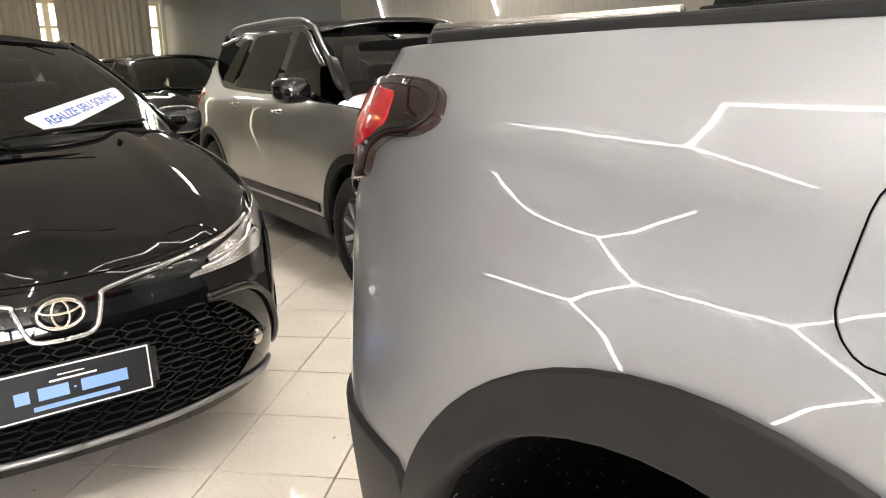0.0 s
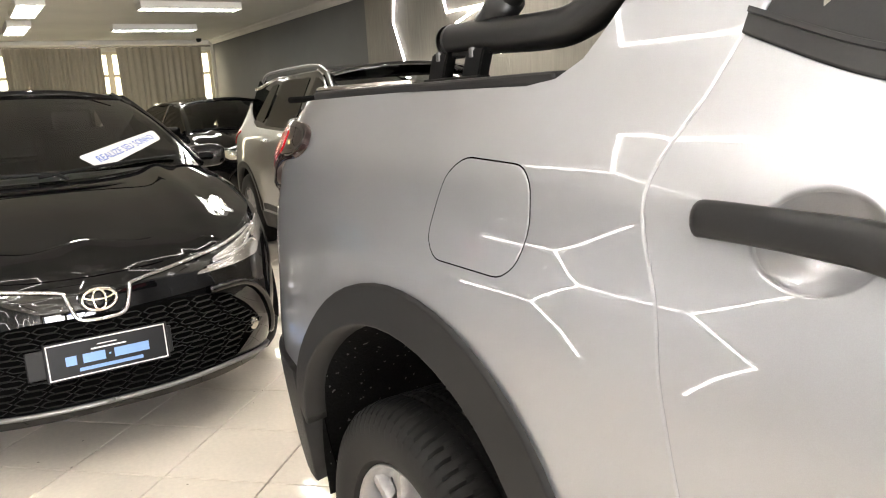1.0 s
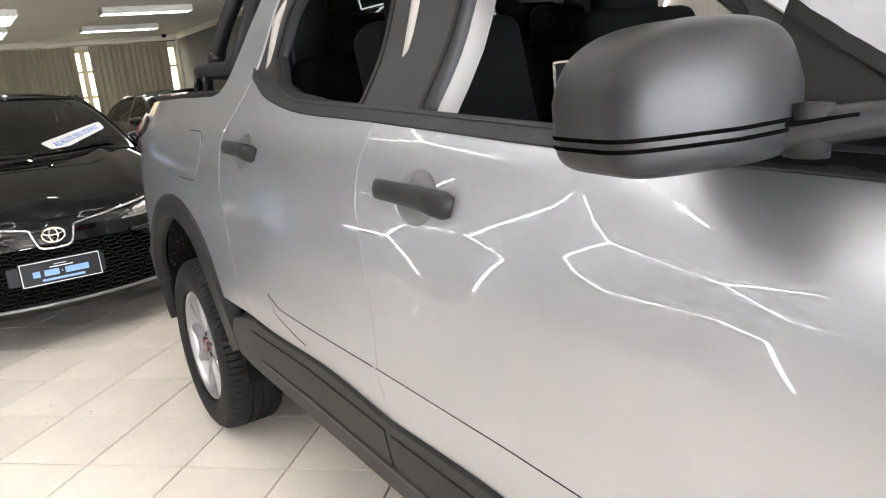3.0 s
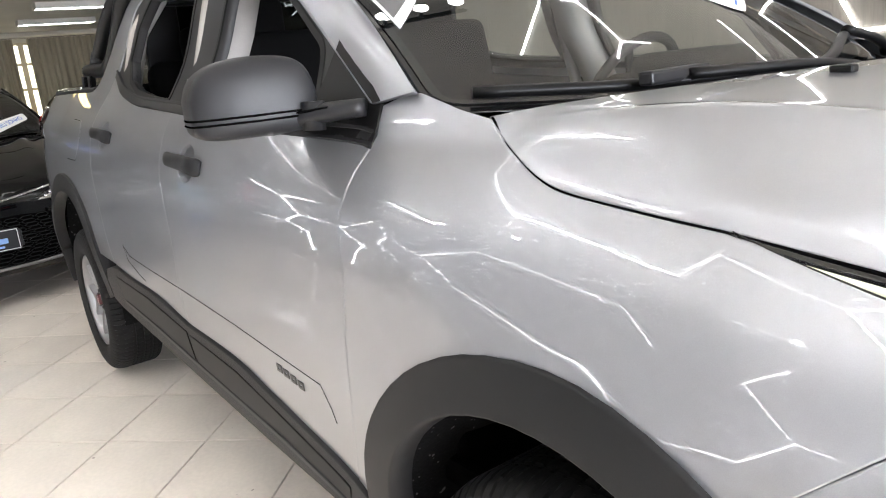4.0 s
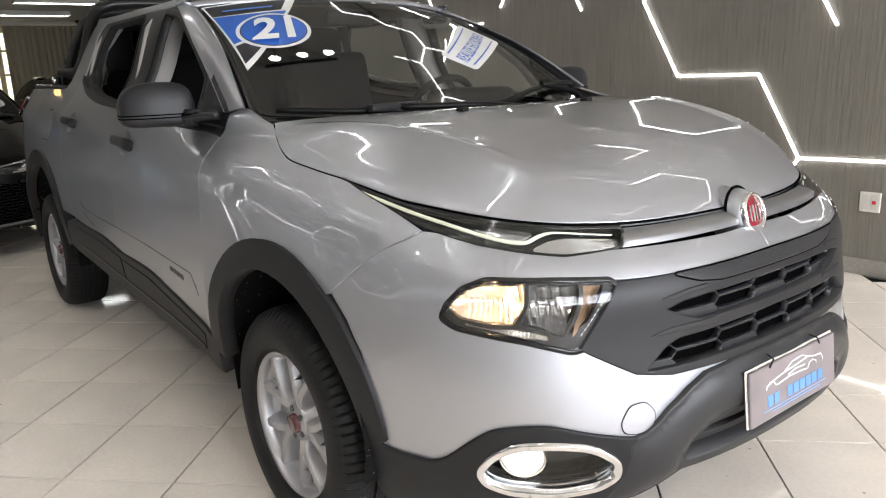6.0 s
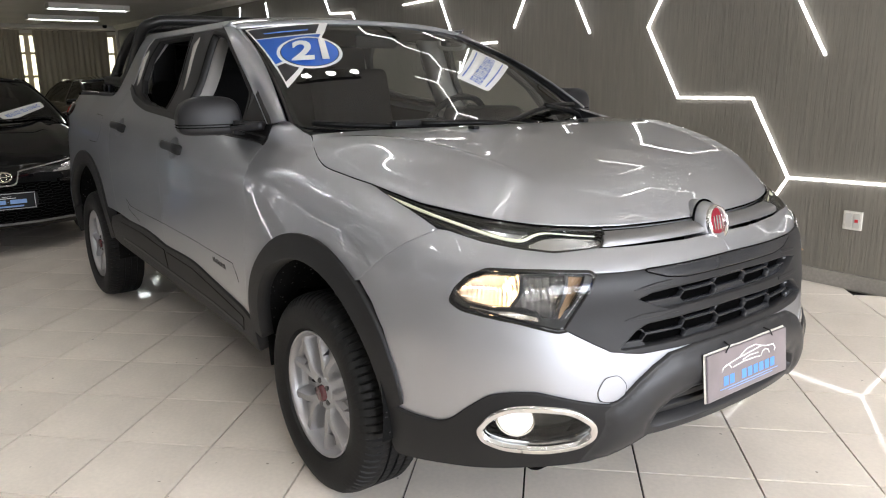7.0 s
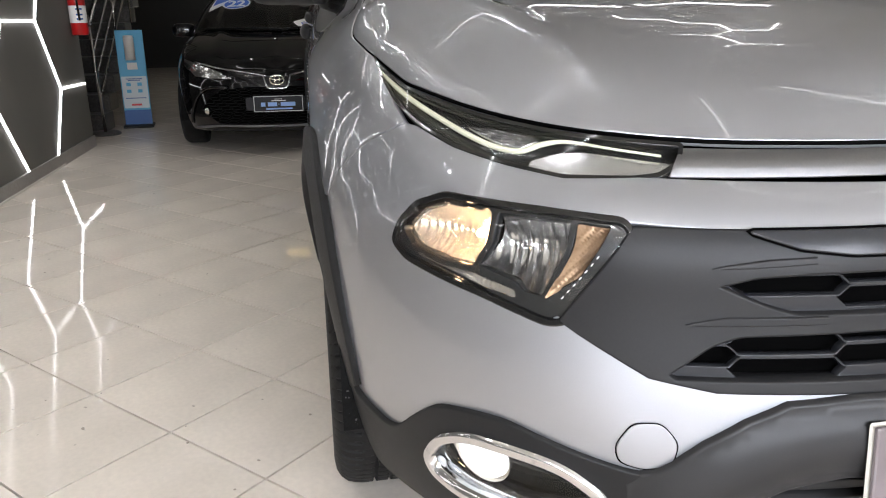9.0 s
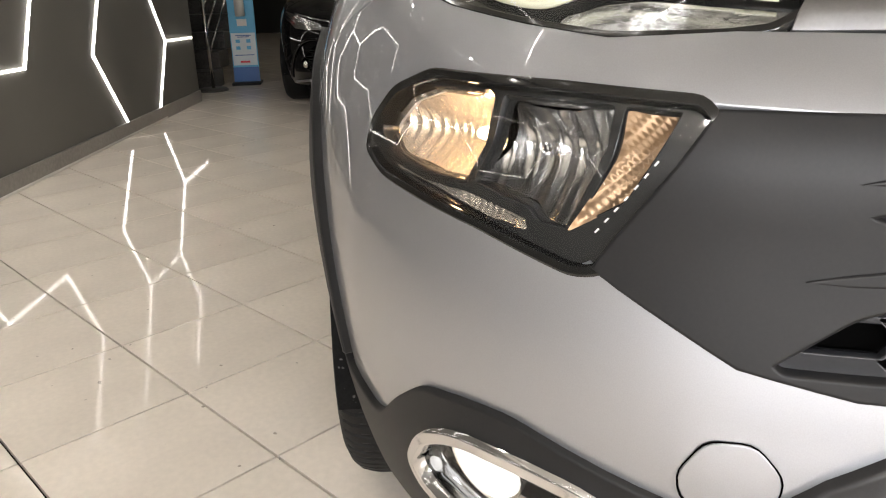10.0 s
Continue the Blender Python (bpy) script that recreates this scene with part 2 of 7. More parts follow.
def tube(points, r, n=10, cap=True, flat=1.0):
    """A round bar along a line of points; r is one radius or one for each point."""
    bm = bmesh.new()
    pts = [Vector(p) for p in points]
    rs = r if isinstance(r, (list, tuple)) else [r] * len(pts)
    rings, up = [], None
    for i, p in enumerate(pts):
        d = (pts[min(i + 1, len(pts) - 1)] - pts[max(i - 1, 0)]).normalized()
        if up is None:
            up = d.orthogonal().normalized() if abs(d.z) > .9 else Vector((0, 0, 1))
        side = d.cross(up).normalized()
        up = side.cross(d).normalized()
        rings.append([bm.verts.new(p + rs[i] * (math.cos(2 * math.pi * k / n) * side + flat * math.sin(2 * math.pi * k / n) * up)) for k in range(n)])
    for a, b in zip(rings, rings[1:]):
        for k in range(n):
            bm.faces.new((a[k], a[(k + 1) % n], b[(k + 1) % n], b[k]))
    if cap:
        bm.faces.new(rings[0]), bm.faces.new(rings[-1][::-1])
    bmesh.ops.recalc_face_normals(bm, faces=bm.faces)
    return bm


def curve_pts(points, per=8):
    """A smooth line (Catmull-Rom) through a few points."""
    p = [np.array(q, float) for q in points]
    p = [2 * p[0] - p[1]] + p + [2 * p[-1] - p[-2]]
    out = []
    for i in range(1, len(p) - 2):
        for t in np.linspace(0, 1, per, endpoint=False):
            a, b, c, d = p[i - 1:i + 3]
            out.append(.5 * (2 * b + (c - a) * t + (2 * a - 5 * b + 4 * c - d) * t**2 + (3 * b - a - 3 * c + d) * t**3))
    return out + [p[-2]]


def inside(poly, pts):
    """Which points lie inside a polygon."""
    poly, pts = np.asarray(poly), np.asarray(pts)
    x, y = pts[:, 0], pts[:, 1]
    res = np.zeros(len(pts), bool)
    for (x1, y1), (x2, y2) in zip(poly, np.roll(poly, -1, 0)):
        c = ((y1 > y) != (y2 > y)) & (x < (x2 - x1) * (y - y1) / ((y2 - y1) or 1e-12) + x1)
        res ^= c
    return res


def densify(poly, res):
    out = []
    for a, b in zip(poly, poly[1:] + poly[:1]):
        a, b = np.array(a, float), np.array(b, float)
        n = max(1, int(np.ceil(np.linalg.norm(b - a) / res)))
        out += [a + (b - a) * k / n for k in range(n)]
    return np.array(out)


def turned_area(p):
    return .5 * np.sum(p[:, 0] * np.roll(p[:, 1], -1) - np.roll(p[:, 0], -1) * p[:, 1])


def shrink(poly, d):
    """A closed outline drawn in by d."""
    p = np.array([q for i, q in enumerate(poly) if np.linalg.norm(np.subtract(q, poly[i - 1])) > 1e-6], float)
    if turned_area(p) < 0:
        p = p[::-1]
    t = p - np.roll(p, 1, 0)
    t /= np.linalg.norm(t, axis=1, keepdims=True)
    n0 = np.stack([-t[:, 1], t[:, 0]], 1)
    n1 = np.roll(n0, -1, 0)
    k = n0 + n1
    k /= np.maximum(np.sum(k * n0, 1, keepdims=True), .35)
    return [tuple(q) for q in p + d * k]


def rounded(poly, r, n=4):
    """A closed outline with its corners rounded."""
    out = []
    for i in range(len(poly)):
        a, b, c = (np.array(poly[k % len(poly)], float) for k in (i - 1, i, i + 1))
        la, lc = np.linalg.norm(a - b), np.linalg.norm(c - b)
        d = min(r, la * .45, lc * .45)
        p, q = b + (a - b) / la * d, b + (c - b) / lc * d
        for t in np.linspace(0, 1, n + 1):
            out.append(tuple((1 - t)**2 * p + 2 * t * (1 - t) * b + t**2 * q))
    return out


from mathutils.geometry import delaunay_2d_cdt


def sheet(pos, nor, outline, holes=(), res=.04, off=0.0, lip=.0025, depth=.014, flip=False):
    """A panel: the part of a curved surface pos(a, b) inside an outline, with rolled edges."""
    loops = []
    for k, poly in enumerate([outline, *holes]):
        p = densify([tuple(q) for q in poly], res)
        if (turned_area(p) > 0) != (k == 0):
            p = p[::-1]
        loops.append(p)
    lo, hi = loops[0].min(0), loops[0].max(0)
    g = np.array([(a, b) for a in np.arange(lo[0] + res * .5, hi[0], res) for b in np.arange(lo[1] + res * .5, hi[1], res)])
    bound = np.concatenate(loops)
    if len(g):
        ok = inside(loops[0], g)
        for h in loops[1:]:
            ok &= ~inside(h, g)
        g = g[ok]
        if len(g):
            dist = np.min(np.linalg.norm(g[:, None] - bound[None], axis=2), axis=1)
            g = g[dist > res * .5]
    allp = np.concatenate([bound, g]) if len(g) else bound
    edges, k = [], 0
    for p in loops:
        edges += [(k + i, k + (i + 1) % len(p)) for i in range(len(p))]
        k += len(p)
    v2, _, f2, ov, _, _ = delaunay_2d_cdt([Vector(q) for q in allp], edges, [], 0, 1e-7)
    v2 = np.array([(v.x, v.y) for v in v2])
    tri = np.array([f for f in f2 if len(f) == 3])
    cen = v2[tri].mean(1)
    ok = inside(loops[0], cen)
    for h in loops[1:]:
        ok &= ~inside(h, cen)
    tri = tri[ok]
    back = {}
    for i, olds in enumerate(ov):
        for o in olds:
            back[o] = i
    P, N = pos(v2[:, 0], v2[:, 1]), nor(v2[:, 0], v2[:, 1])
    P = P + off * N
    verts, norms, faces = [tuple(p) for p in P], [tuple(n) for n in N], [tuple(int(i) for i in t) for t in tri]
    if lip:
        k = 0
        for p in loops:
            idx = [back[k + i] for i in range(len(p))]
            k += len(p)
            c, n = P[idx], N[idx]
            tang = np.roll(c, -1, 0) - np.roll(c, 1, 0)
            o = np.cross(tang, n)
            o /= np.maximum(np.linalg.norm(o, axis=1, keepdims=True), 1e-9)
            r1, r2 = c + lip * .7 * o - lip * .5 * n, c + lip * o - depth * n
            b1 = len(verts)
            verts += [tuple(q) for q in r1] + [tuple(q) for q in r2]
            norms += [tuple(q) for q in (n + o) / 1.414] + [tuple(q) for q in o]
            m = len(idx)
            for i in range(m):
                j = (i + 1) % m
                faces.append((idx[j], idx[i], b1 + i, b1 + j))
                faces.append((b1 + j, b1 + i, b1 + m + i, b1 + m + j))
    me = bpy.data.meshes.new("sheet")
    me.from_pydata(verts, [], faces)
    me.validate()
    me.polygons.foreach_set("use_smooth", [True] * len(me.polygons))
    if len(me.vertices) == len(norms):
        me.normals_split_custom_set_from_vertices(norms)
    return me


def fitted_text(body, size, pos, nor, lift, mat, name, parent, at, ex, ey, bold=0.0):
    """Letters laid on a surface pos(a, b)."""
    cu = bpy.data.curves.new(name, "FONT")
    cu.body, cu.size, cu.align_x, cu.align_y, cu.extrude = body, size, "CENTER", "CENTER", 0
    cu.offset = bold
    cu.resolution_u = 3
    tmp = bpy.data.objects.new(name, cu)
    me = bpy.data.meshes.new_from_object(tmp)
    bpy.data.objects.remove(tmp)
    q = np.array([(v.co.x, v.co.y) for v in me.vertices])
    q = (q - (q.max(0) + q.min(0)) / 2) / (q.max(0) - q.min(0))
    a, b = (at[k] + q[:, 0] * ex[k] + q[:, 1] * ey[k] for k in (0, 1))
    P = pos(a, b) + lift * nor(a, b)
    for v, p in zip(me.vertices, P):
        v.co = p
    me.materials.clear()
    return add(name, me, mat, parent, shade=False)


def mirrored(ob, parent=None):
    """The same part on the other side of the middle plane y = 0 of its thing."""
    o = ob.copy()
    scene.collection.objects.link(o)
    o.parent = parent or ob.parent
    o.matrix_basis = Matrix.Diagonal((1, -1, 1, 1)) @ ob.matrix_basis
    for ch in ob.children:
        c = ch.copy()
        scene.collection.objects.link(c)
        c.parent = o
    return o


# ---- the pickup's outer surface: one smooth shell S(u, z), u runs round the body from tail to nose ----
def spline(xs, ys):
    """Natural cubic spline through a few stations."""
    xs, ys = np.array(xs, float), np.array(ys, float)
    n, h = len(xs), np.diff(xs)
    A, r = np.eye(n), np.zeros(n)
    for i in range(1, n - 1):
        A[i, i - 1:i + 2] = h[i - 1], 2 * (h[i - 1] + h[i]), h[i]
        r[i] = 6 * ((ys[i + 1] - ys[i]) / h[i] - (ys[i] - ys[i - 1]) / h[i - 1])
    m = np.linalg.solve(A, r)

    def f(x):
        x = np.clip(np.asarray(x, float), xs[0], xs[-1])
        i = np.clip(np.searchsorted(xs, x) - 1, 0, n - 2)
        a, b = xs[i + 1] - x, x - xs[i]
        return (m[i] * a**3 + m[i + 1] * b**3) / (6 * h[i]) + (ys[i] / h[i] - m[i] * h[i] / 6) * a + (ys[i + 1] / h[i] - m[i + 1] * h[i] / 6) * b
    return f


def smooth(a, b, x):
    k = np.clip((np.asarray(x, float) - a) / (b - a), 0, 1)
    return k * k * (3 - 2 * k)


class Shell:
    """One side of a car's outer surface: u runs along the plan from the middle of the tail to the middle of the nose, z is the height."""

    def __init__(self, half, nose, tail, x0, zref, fn, fm, rn, rm, arches, tweak=None, x1=0.0, flare=.014, wheel=.337):
        self.half, self.nose, self.tail, self.x0, self.x1, self.arches, self.tweak, self.flare, self.wheel = half, nose, tail, x0, x1, arches, tweak, flare, wheel
        self.a, self.b, self.r = float(nose(zref)) - x0, float(half(zref)), x1 - float(tail(zref))
        pts = []
        for y in np.linspace(0, self.b * .92, 60):
            pts.append((x1 - self.r * (1 - (y / self.b)**rm)**(1 / rn), y))
        for x in np.linspace(pts[-1][0], x1, 60)[1:]:
            pts.append((x, self.b * (1 - ((x1 - x) / self.r)**rn)**(1 / rm)))
        for x in np.linspace(x1, x0, 20)[1:]:
            pts.append((x, self.b))
        for x in np.linspace(x0, x0 + self.a * .83, 120)[1:]:
            pts.append((x, self.b * (1 - ((x - x0) / self.a)**fn)**(1 / fm)))
        for y in np.linspace(pts[-1][1], 0, 160)[1:]:
            pts.append((x0 + self.a * (1 - (y / self.b)**fm)**(1 / fn), y))
        self.p = np.array(pts)
        s = np.concatenate(([0], np.cumsum(np.hypot(*np.diff(self.p, axis=0).T))))
        self.s = s - np.interp(x1, self.p[:, 0], s) + x1
        self.u0, self.u1 = self.s[0], self.s[-1]

    def pos(self, u, z):
        u, z = np.asarray(u, float), np.asarray(z, float)
        xr, yr = np.interp(u, self.s, self.p[:, 0]), np.interp(u, self.s, self.p[:, 1])
        x = np.where(xr > self.x0, self.x0 + (xr - self.x0) * (self.nose(z) - self.x0) / self.a,
                     np.where(xr < self.x1, self.x1 + (xr - self.x1) * (self.x1 - self.tail(z)) / self.r, xr))
        k = yr / self.b
        y = k * self.half(z)
        if self.tweak:
            x, y = self.tweak(x, y, z, k)
        for ax in self.arches:
            d = np.hypot(x - ax, z - self.wheel)
            y = y + self.flare * np.exp(-((d - .44) / .085)**2) * k**4
        return np.stack([x, -y, z + 0 * x], -1)

    def nor(self, u, z):
        e, u, z = .004, np.asarray(u, float), np.asarray(z, float)
        ua, ub = np.maximum(u - e, self.u0), np.minimum(u + e, self.u1)
        n = np.cross(self.pos(ub, z) - self.pos(ua, z), self.pos(u, z + e) - self.pos(u, z - e))
        n = n / np.maximum(np.linalg.norm(n, axis=-1, keepdims=True), 1e-9)
        mid = np.minimum(np.abs(u - self.u1), np.abs(u - self.u0)) < .002
        n[..., 1] = np.where(mid, 0, n[..., 1])
        return n

    def sx(self, x, z):
        """The place (u, z) at a distance x along the side."""
        a, b = self.u0, self.u1
        for _ in range(40):
            m = (a + b) / 2
            a, b = (m, b) if self.pos(m, z)[0] < x else (a, m)
        return (a, z)

    def fy(self, y, z):
        """The place (u, z) on the nose at a distance y from the middle."""
        a, b = self.x0, self.u1
        for _ in range(40):
            m = (a + b) / 2
            a, b = (m, b) if -self.pos(m, z)[1] > y else (a, m)
        return (b, z) if y == 0 else (a, z)

    def side(self, pts):
        return [self.sx(*p) for p in pts]

    def front(self, pts):
        return [self.fy(*p) for p in pts]


# the pickup's sections: half width, nose and tail by height
TRUCK_HALF = spline((.15, .35, .47, .60, .69, .80, .95, 1.03, 1.10, 1.15, 1.20, 1.25, 1.31, 1.45, 1.56, 1.64),
                    (.83, .885, .905, .922, .928, .924, .919, .910, .888, .866, .834, .799, .762, .708, .664, .625))
TRUCK_NOSE = spline((.15, .30, .45, .60, .75, .86, .92, .97, 1.03, 1.10, 1.25, 1.70), (3.82, 3.90, 3.945, 3.94, 3.915, 3.89, 3.835, 3.77, 3.66, 3.55, 3.45, 3.45))
TRUCK_TAIL = spline((.3, .6, 1.0, 1.3, 1.7), (-.95, -.94, -.90, -.86, -.80))
AXLE_F, AXLE_R, WHEEL_R = 2.99, 0.0, .337


def truck_tweak(x, y, z, k):
    low = 1.0 - .20 * smooth(2.6, 3.1, x)
    lean = np.clip((z - low) / (1.14 - low), 0, 1)**1.8
    y = y * (1 - (.09 + .03 * smooth(2.85, 3.1, x)) * smooth(2.1, 2.7, x) * lean * smooth(3.95, 3.5, x))
    # a fine crease under the handles that falls towards the nose
    on = smooth(1.5, 2.0, x) * smooth(3.0, 2.65, x)
    crease = 1.030 - .050 * smooth(1.2, 2.9, x)
    y = y + on * .0012 * np.exp(-np.hypot(z - crease, .004) / .014)
    return x, y + .025 * smooth(0, .5, -x) * smooth(1.05, 1.16, z) * k


TS = Shell(TRUCK_HALF, TRUCK_NOSE, TRUCK_TAIL, 1.5, .75, 8, 2.45, 4.5, 3.2, (AXLE_F, AXLE_R), truck_tweak, flare=.010)
sx, fy = TS.sx, TS.fy

# ---- the showroom ----
YL, YR, XB, XF, CEIL = 2.935, -2.90, -13.95, 8.6, 2.6
RIGHT_END = -2.56


def structure(name, bm, mat, label, parent=None):
    return tagged(part(name, bm, mat, parent), label, kind="structure")


floor = structure("floor", merge(box_bm(XB - .2, RIGHT_END, -6.2, YL + .2, -.25, -.012), box_bm(RIGHT_END, XF + .4, YR - .25, YL + .2, -.25, -.012)), grout, "grey grout bed under polished cream floor tiles")
ceiling = structure("ceiling", box_bm(XB - .2, RIGHT_END, -6.2, YL + .2, CEIL, CEIL + .15), ceiling_paint, "off-white painted plaster ceiling")
structure("ceiling_front", box_bm(RIGHT_END, XF + .4, YR - .25, YL + .2, CEIL, CEIL + .15), ceiling_grey, "grey painted ceiling with light strips")
wall_left = structure("wall_left", box_bm(-7.4, XF + .3, YL, YL + .2, -.05, CEIL), wall_ribbed, "olive-grey plaster wall with ribbed texture")
structure("wall_left_far", box_bm(XB, -7.4, YL, YL + .2, -.05, CEIL), wall_dark, "plain dark grey painted wall")
wall_right = structure("wall_right", box_bm(RIGHT_END, XF + .3, YR - .2, YR, -.05, CEIL), wall_grey, "plain olive-grey painted wall with light strips")
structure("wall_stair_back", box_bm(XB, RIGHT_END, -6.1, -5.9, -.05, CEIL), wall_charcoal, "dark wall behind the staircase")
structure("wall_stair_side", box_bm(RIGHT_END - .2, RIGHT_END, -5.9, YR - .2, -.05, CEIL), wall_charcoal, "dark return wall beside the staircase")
# back wall with the window and door openings
bits = [box_bm(XB - .2, XB, -2.06, -1.22, 2.09, CEIL), box_bm(XB - .2, XB, -1.22, -.93, -.05, CEIL), box_bm(XB - .2, XB, -.93, YL, 2.40, CEIL), box_bm(XB - .2, XB, -.93, YL, -.05, .55), box_bm(XB - .2, XB, 2.88, YL, .55, 2.40)]
# the end wall is charcoal beyond the door, level with the staircase
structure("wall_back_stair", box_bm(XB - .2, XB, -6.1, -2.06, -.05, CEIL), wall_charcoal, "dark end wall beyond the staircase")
structure("wall_back", merge(*bits), wall_pale, "pale painted end wall with curtained windows")
structure("backdrop", box_bm(XB - .9, XB - .88, -3, YL + 1, -.2, 3), pane_glow, "bright daylit yard beyond the far windows")
structure("door_1", merge(box_bm(XB - .03, XB + .02, -2.08, -2.00, 0, 2.10, .006), box_bm(XB - .03, XB + .02, -1.28, -1.20, 0, 2.10, .006), box_bm(XB - .03, XB + .018, -2.08, -1.20, 2.03, 2.11, .006), box_bm(XB - .16, XB - .12, -2.0, -1.28, 0, 2.04)), dark_wood, "dark wooden door in its frame")
for k, (y0, y1) in enumerate(((-.93, 1.02), (1.02, 2.88))):
    fr = [box_bm(XB - .12, XB - .06, y, y + .05, .55, 2.40) for y in np.linspace(y0, y1 - .05, 4)] + [box_bm(XB - .118, XB - .062, y0, y1, z, z + .05) for z in (.55, 1.45, 1.95, 2.35)]
    structure(f"window_{k + 1}", merge(*fr), window_frame_m, "painted window with glazing bars, daylit from outside")


def curtain_bm(y0, y1, z0, z1, folds, seed):
    rng = random.Random(seed)
    n = int(folds * 10)
    ph = [rng.uniform(-.5, .5) for _ in range(n + 1)]
    bm = bmesh.new()
    rows = []
    for z in np.linspace(z1, z0, 14):
        k = (z1 - z) / (z1 - z0)
        rows.append([bm.verts.new((XB + .10 + (.016 + .024 * k) * math.sin(2 * math.pi * folds * i / n + .7 * math.sin(i * .11 + seed) + .25 * k) + .008 * math.sin(i * .37 + seed), y0 + (y1 - y0) * i / n + .012 * math.sin(i * .21 + 3 * k), z)) for i in range(n + 1)])
    for a, b in zip(rows, rows[1:]):
        for i in range(n):
            bm.faces.new((a[i], a[i + 1], b[i + 1], b[i]))
    return bm


for y0, y1, f, sd in ((-.70, -.12, 6, 1), (-.16, .88, 11, 2), (1.12, 2.66, 13, 3)):
    c = tagged(part("curtain", curtain_bm(y0, y1, .25, 2.46, f, sd), curtain_cloth, None, shade=True), "beige pleated curtain hanging from a ceiling track", "curtain", "curtains at the end wall")
rail_c = tagged(part("curtain_rail", tube([(XB + .10, -1.3, 2.475), (XB + .10, 2.85, 2.475)], .012, 8), rail_metal, None, shade=True), "thin metal curtain rail under the cornice", "rail")
for y in (-1.2, .95, 2.8):
    part("rail_bracket", box_bm(XB, XB + .10, y - .01, y + .01, 2.465, 2.485), rail_metal, rail_c)
# the open shop front with its glazing posts
fr = [box_bm(XF + .02, XF + .10, y - .05, y + .05, 0, CEIL - .35) for y in (-1.36, 0, 1.36)] + [box_bm(XF, XF + .2, YR, YL, CEIL - .35, CEIL), box_bm(XF, XF + .2, YR, YR + .15, 0, CEIL), box_bm(XF, XF + .2, YL - .15, YL, 0, CEIL)]
structure("wall_front", merge(*fr), wall_pale, "shop front lintel and piers round a wide glazed opening")

# skirting boards
structure("baseboard", box_bm(RIGHT_END, XF, YR, YR + .016, 0, .10, .003), base_stone, "low stone skirting")
structure("baseboard", box_bm(XB, XF, YL - .016, YL, 0, .10, .003), base_stone, "low stone skirting")
structure("trim", box_bm(RIGHT_END + .95, XF, YR + .0, YR + .022, .004, .016), white_plastic, "thin white edge strip along the skirting")
# plaster cornice along the far ceiling
co = bmesh.new()
prof = [(0, 0), (0, -.09), (.02, -.085), (.05, -.04), (.09, -.02), (.10, 0)]
for a, b in zip(prof, prof[1:]):
    for sgn, yy in ((-1, YL),):
        v = [co.verts.new((x, yy + sgn * p[0], CEIL + p[1])) for x, p in ((XB, a), (XF, a), (XF, b), (XB, b))]
        co.faces.new(v)
structure("trim", co, cornice_paint, "moulded plaster cornice")
structure("trim", box_bm(XB, XB + .08, -6, YL - .1, CEIL - .09, CEIL - .002, .02), cornice_paint, "moulded plaster cornice")

# ---- polished tiles laid diagonally ----
H = .2785
NODE = (2.755, -1.362)


def tile_mesh():
    bm = bmesh.new()
    h, g = H - .0046, .0004
    lo, mid, top = ([bm.verts.new((r * math.cos(k * math.pi / 2), r * math.sin(k * math.pi / 2), z)) for k in range(4)] for r, z in ((h, -.012), (h, -.0006), (h - g, 0)))
    bm.faces.new(top)
    for a, b in ((lo, mid), (mid, top)):
        for k in range(4):
            bm.faces.new((a[k], a[(k + 1) % 4], b[(k + 1) % 4], b[k]))
    return bm


def lay_tiles():
    me = to_mesh(tile_mesh(), "tile")
    me.materials.append(tile_cream)
    near, far = [], []
    for i in range(-62, 24):
        for j in range(-20, 18):
            if (i + j) % 2:
                x, y = NODE[0] + H * i, NODE[1] + H * j
                if XB - .2 < x < XF + .3 and (-6.1 if x < RIGHT_END else YR - .27) < y < YL + .1:
                    d = abs(x - 2.2) * .62 + abs(y + 1.5)
                    (near if d < 2.7 else far).append((d, x, y))
    near.sort()
    far += near[300:]
    for _, x, y in near[:300]:
        o = new("tile", me)
        o.parent, o.location = floor, (x, y, 0)
    base = np.array([v.co[:] for v in me.vertices])
    faces = [tuple(p.vertices) for p in me.polygons]
    vs, fs = [], []
    for k, (_, x, y) in enumerate(far):
        vs += [tuple(p) for p in base + (x, y, 0)]
        fs += [tuple(len(base) * k + q for q in f) for f in faces]
    rest = bpy.data.meshes.new("tiles")
    rest.from_pydata(vs, [], fs)
    tagged(add("outer_tiles", rest, tile_cream, floor, shade=False), kind="stuff")


# ---- light strips on the walls ----
def strips(name, label, wall_y, face, segments, w=.0075):
    thing = tagged(empty(name), label, "light strip")
    for (x0, z0), (x1, z1) in segments:
        L = math.hypot(x1 - x0, z1 - z0)
        m = Matrix.Translation((x0, wall_y + face * .006, z0)) @ Matrix.Rotation(-math.atan2(z1 - z0, x1 - x0), 4, "Y")
        part("strip", moved(box_bm(-w * .5, L + w * .5, -.006, .006, -w, w, .002, 1), m), led_strip, thing)
    return thing


def polylines(*lines):
    return [(a, b) for ln in lines for a, b in zip(ln, ln[1:])]


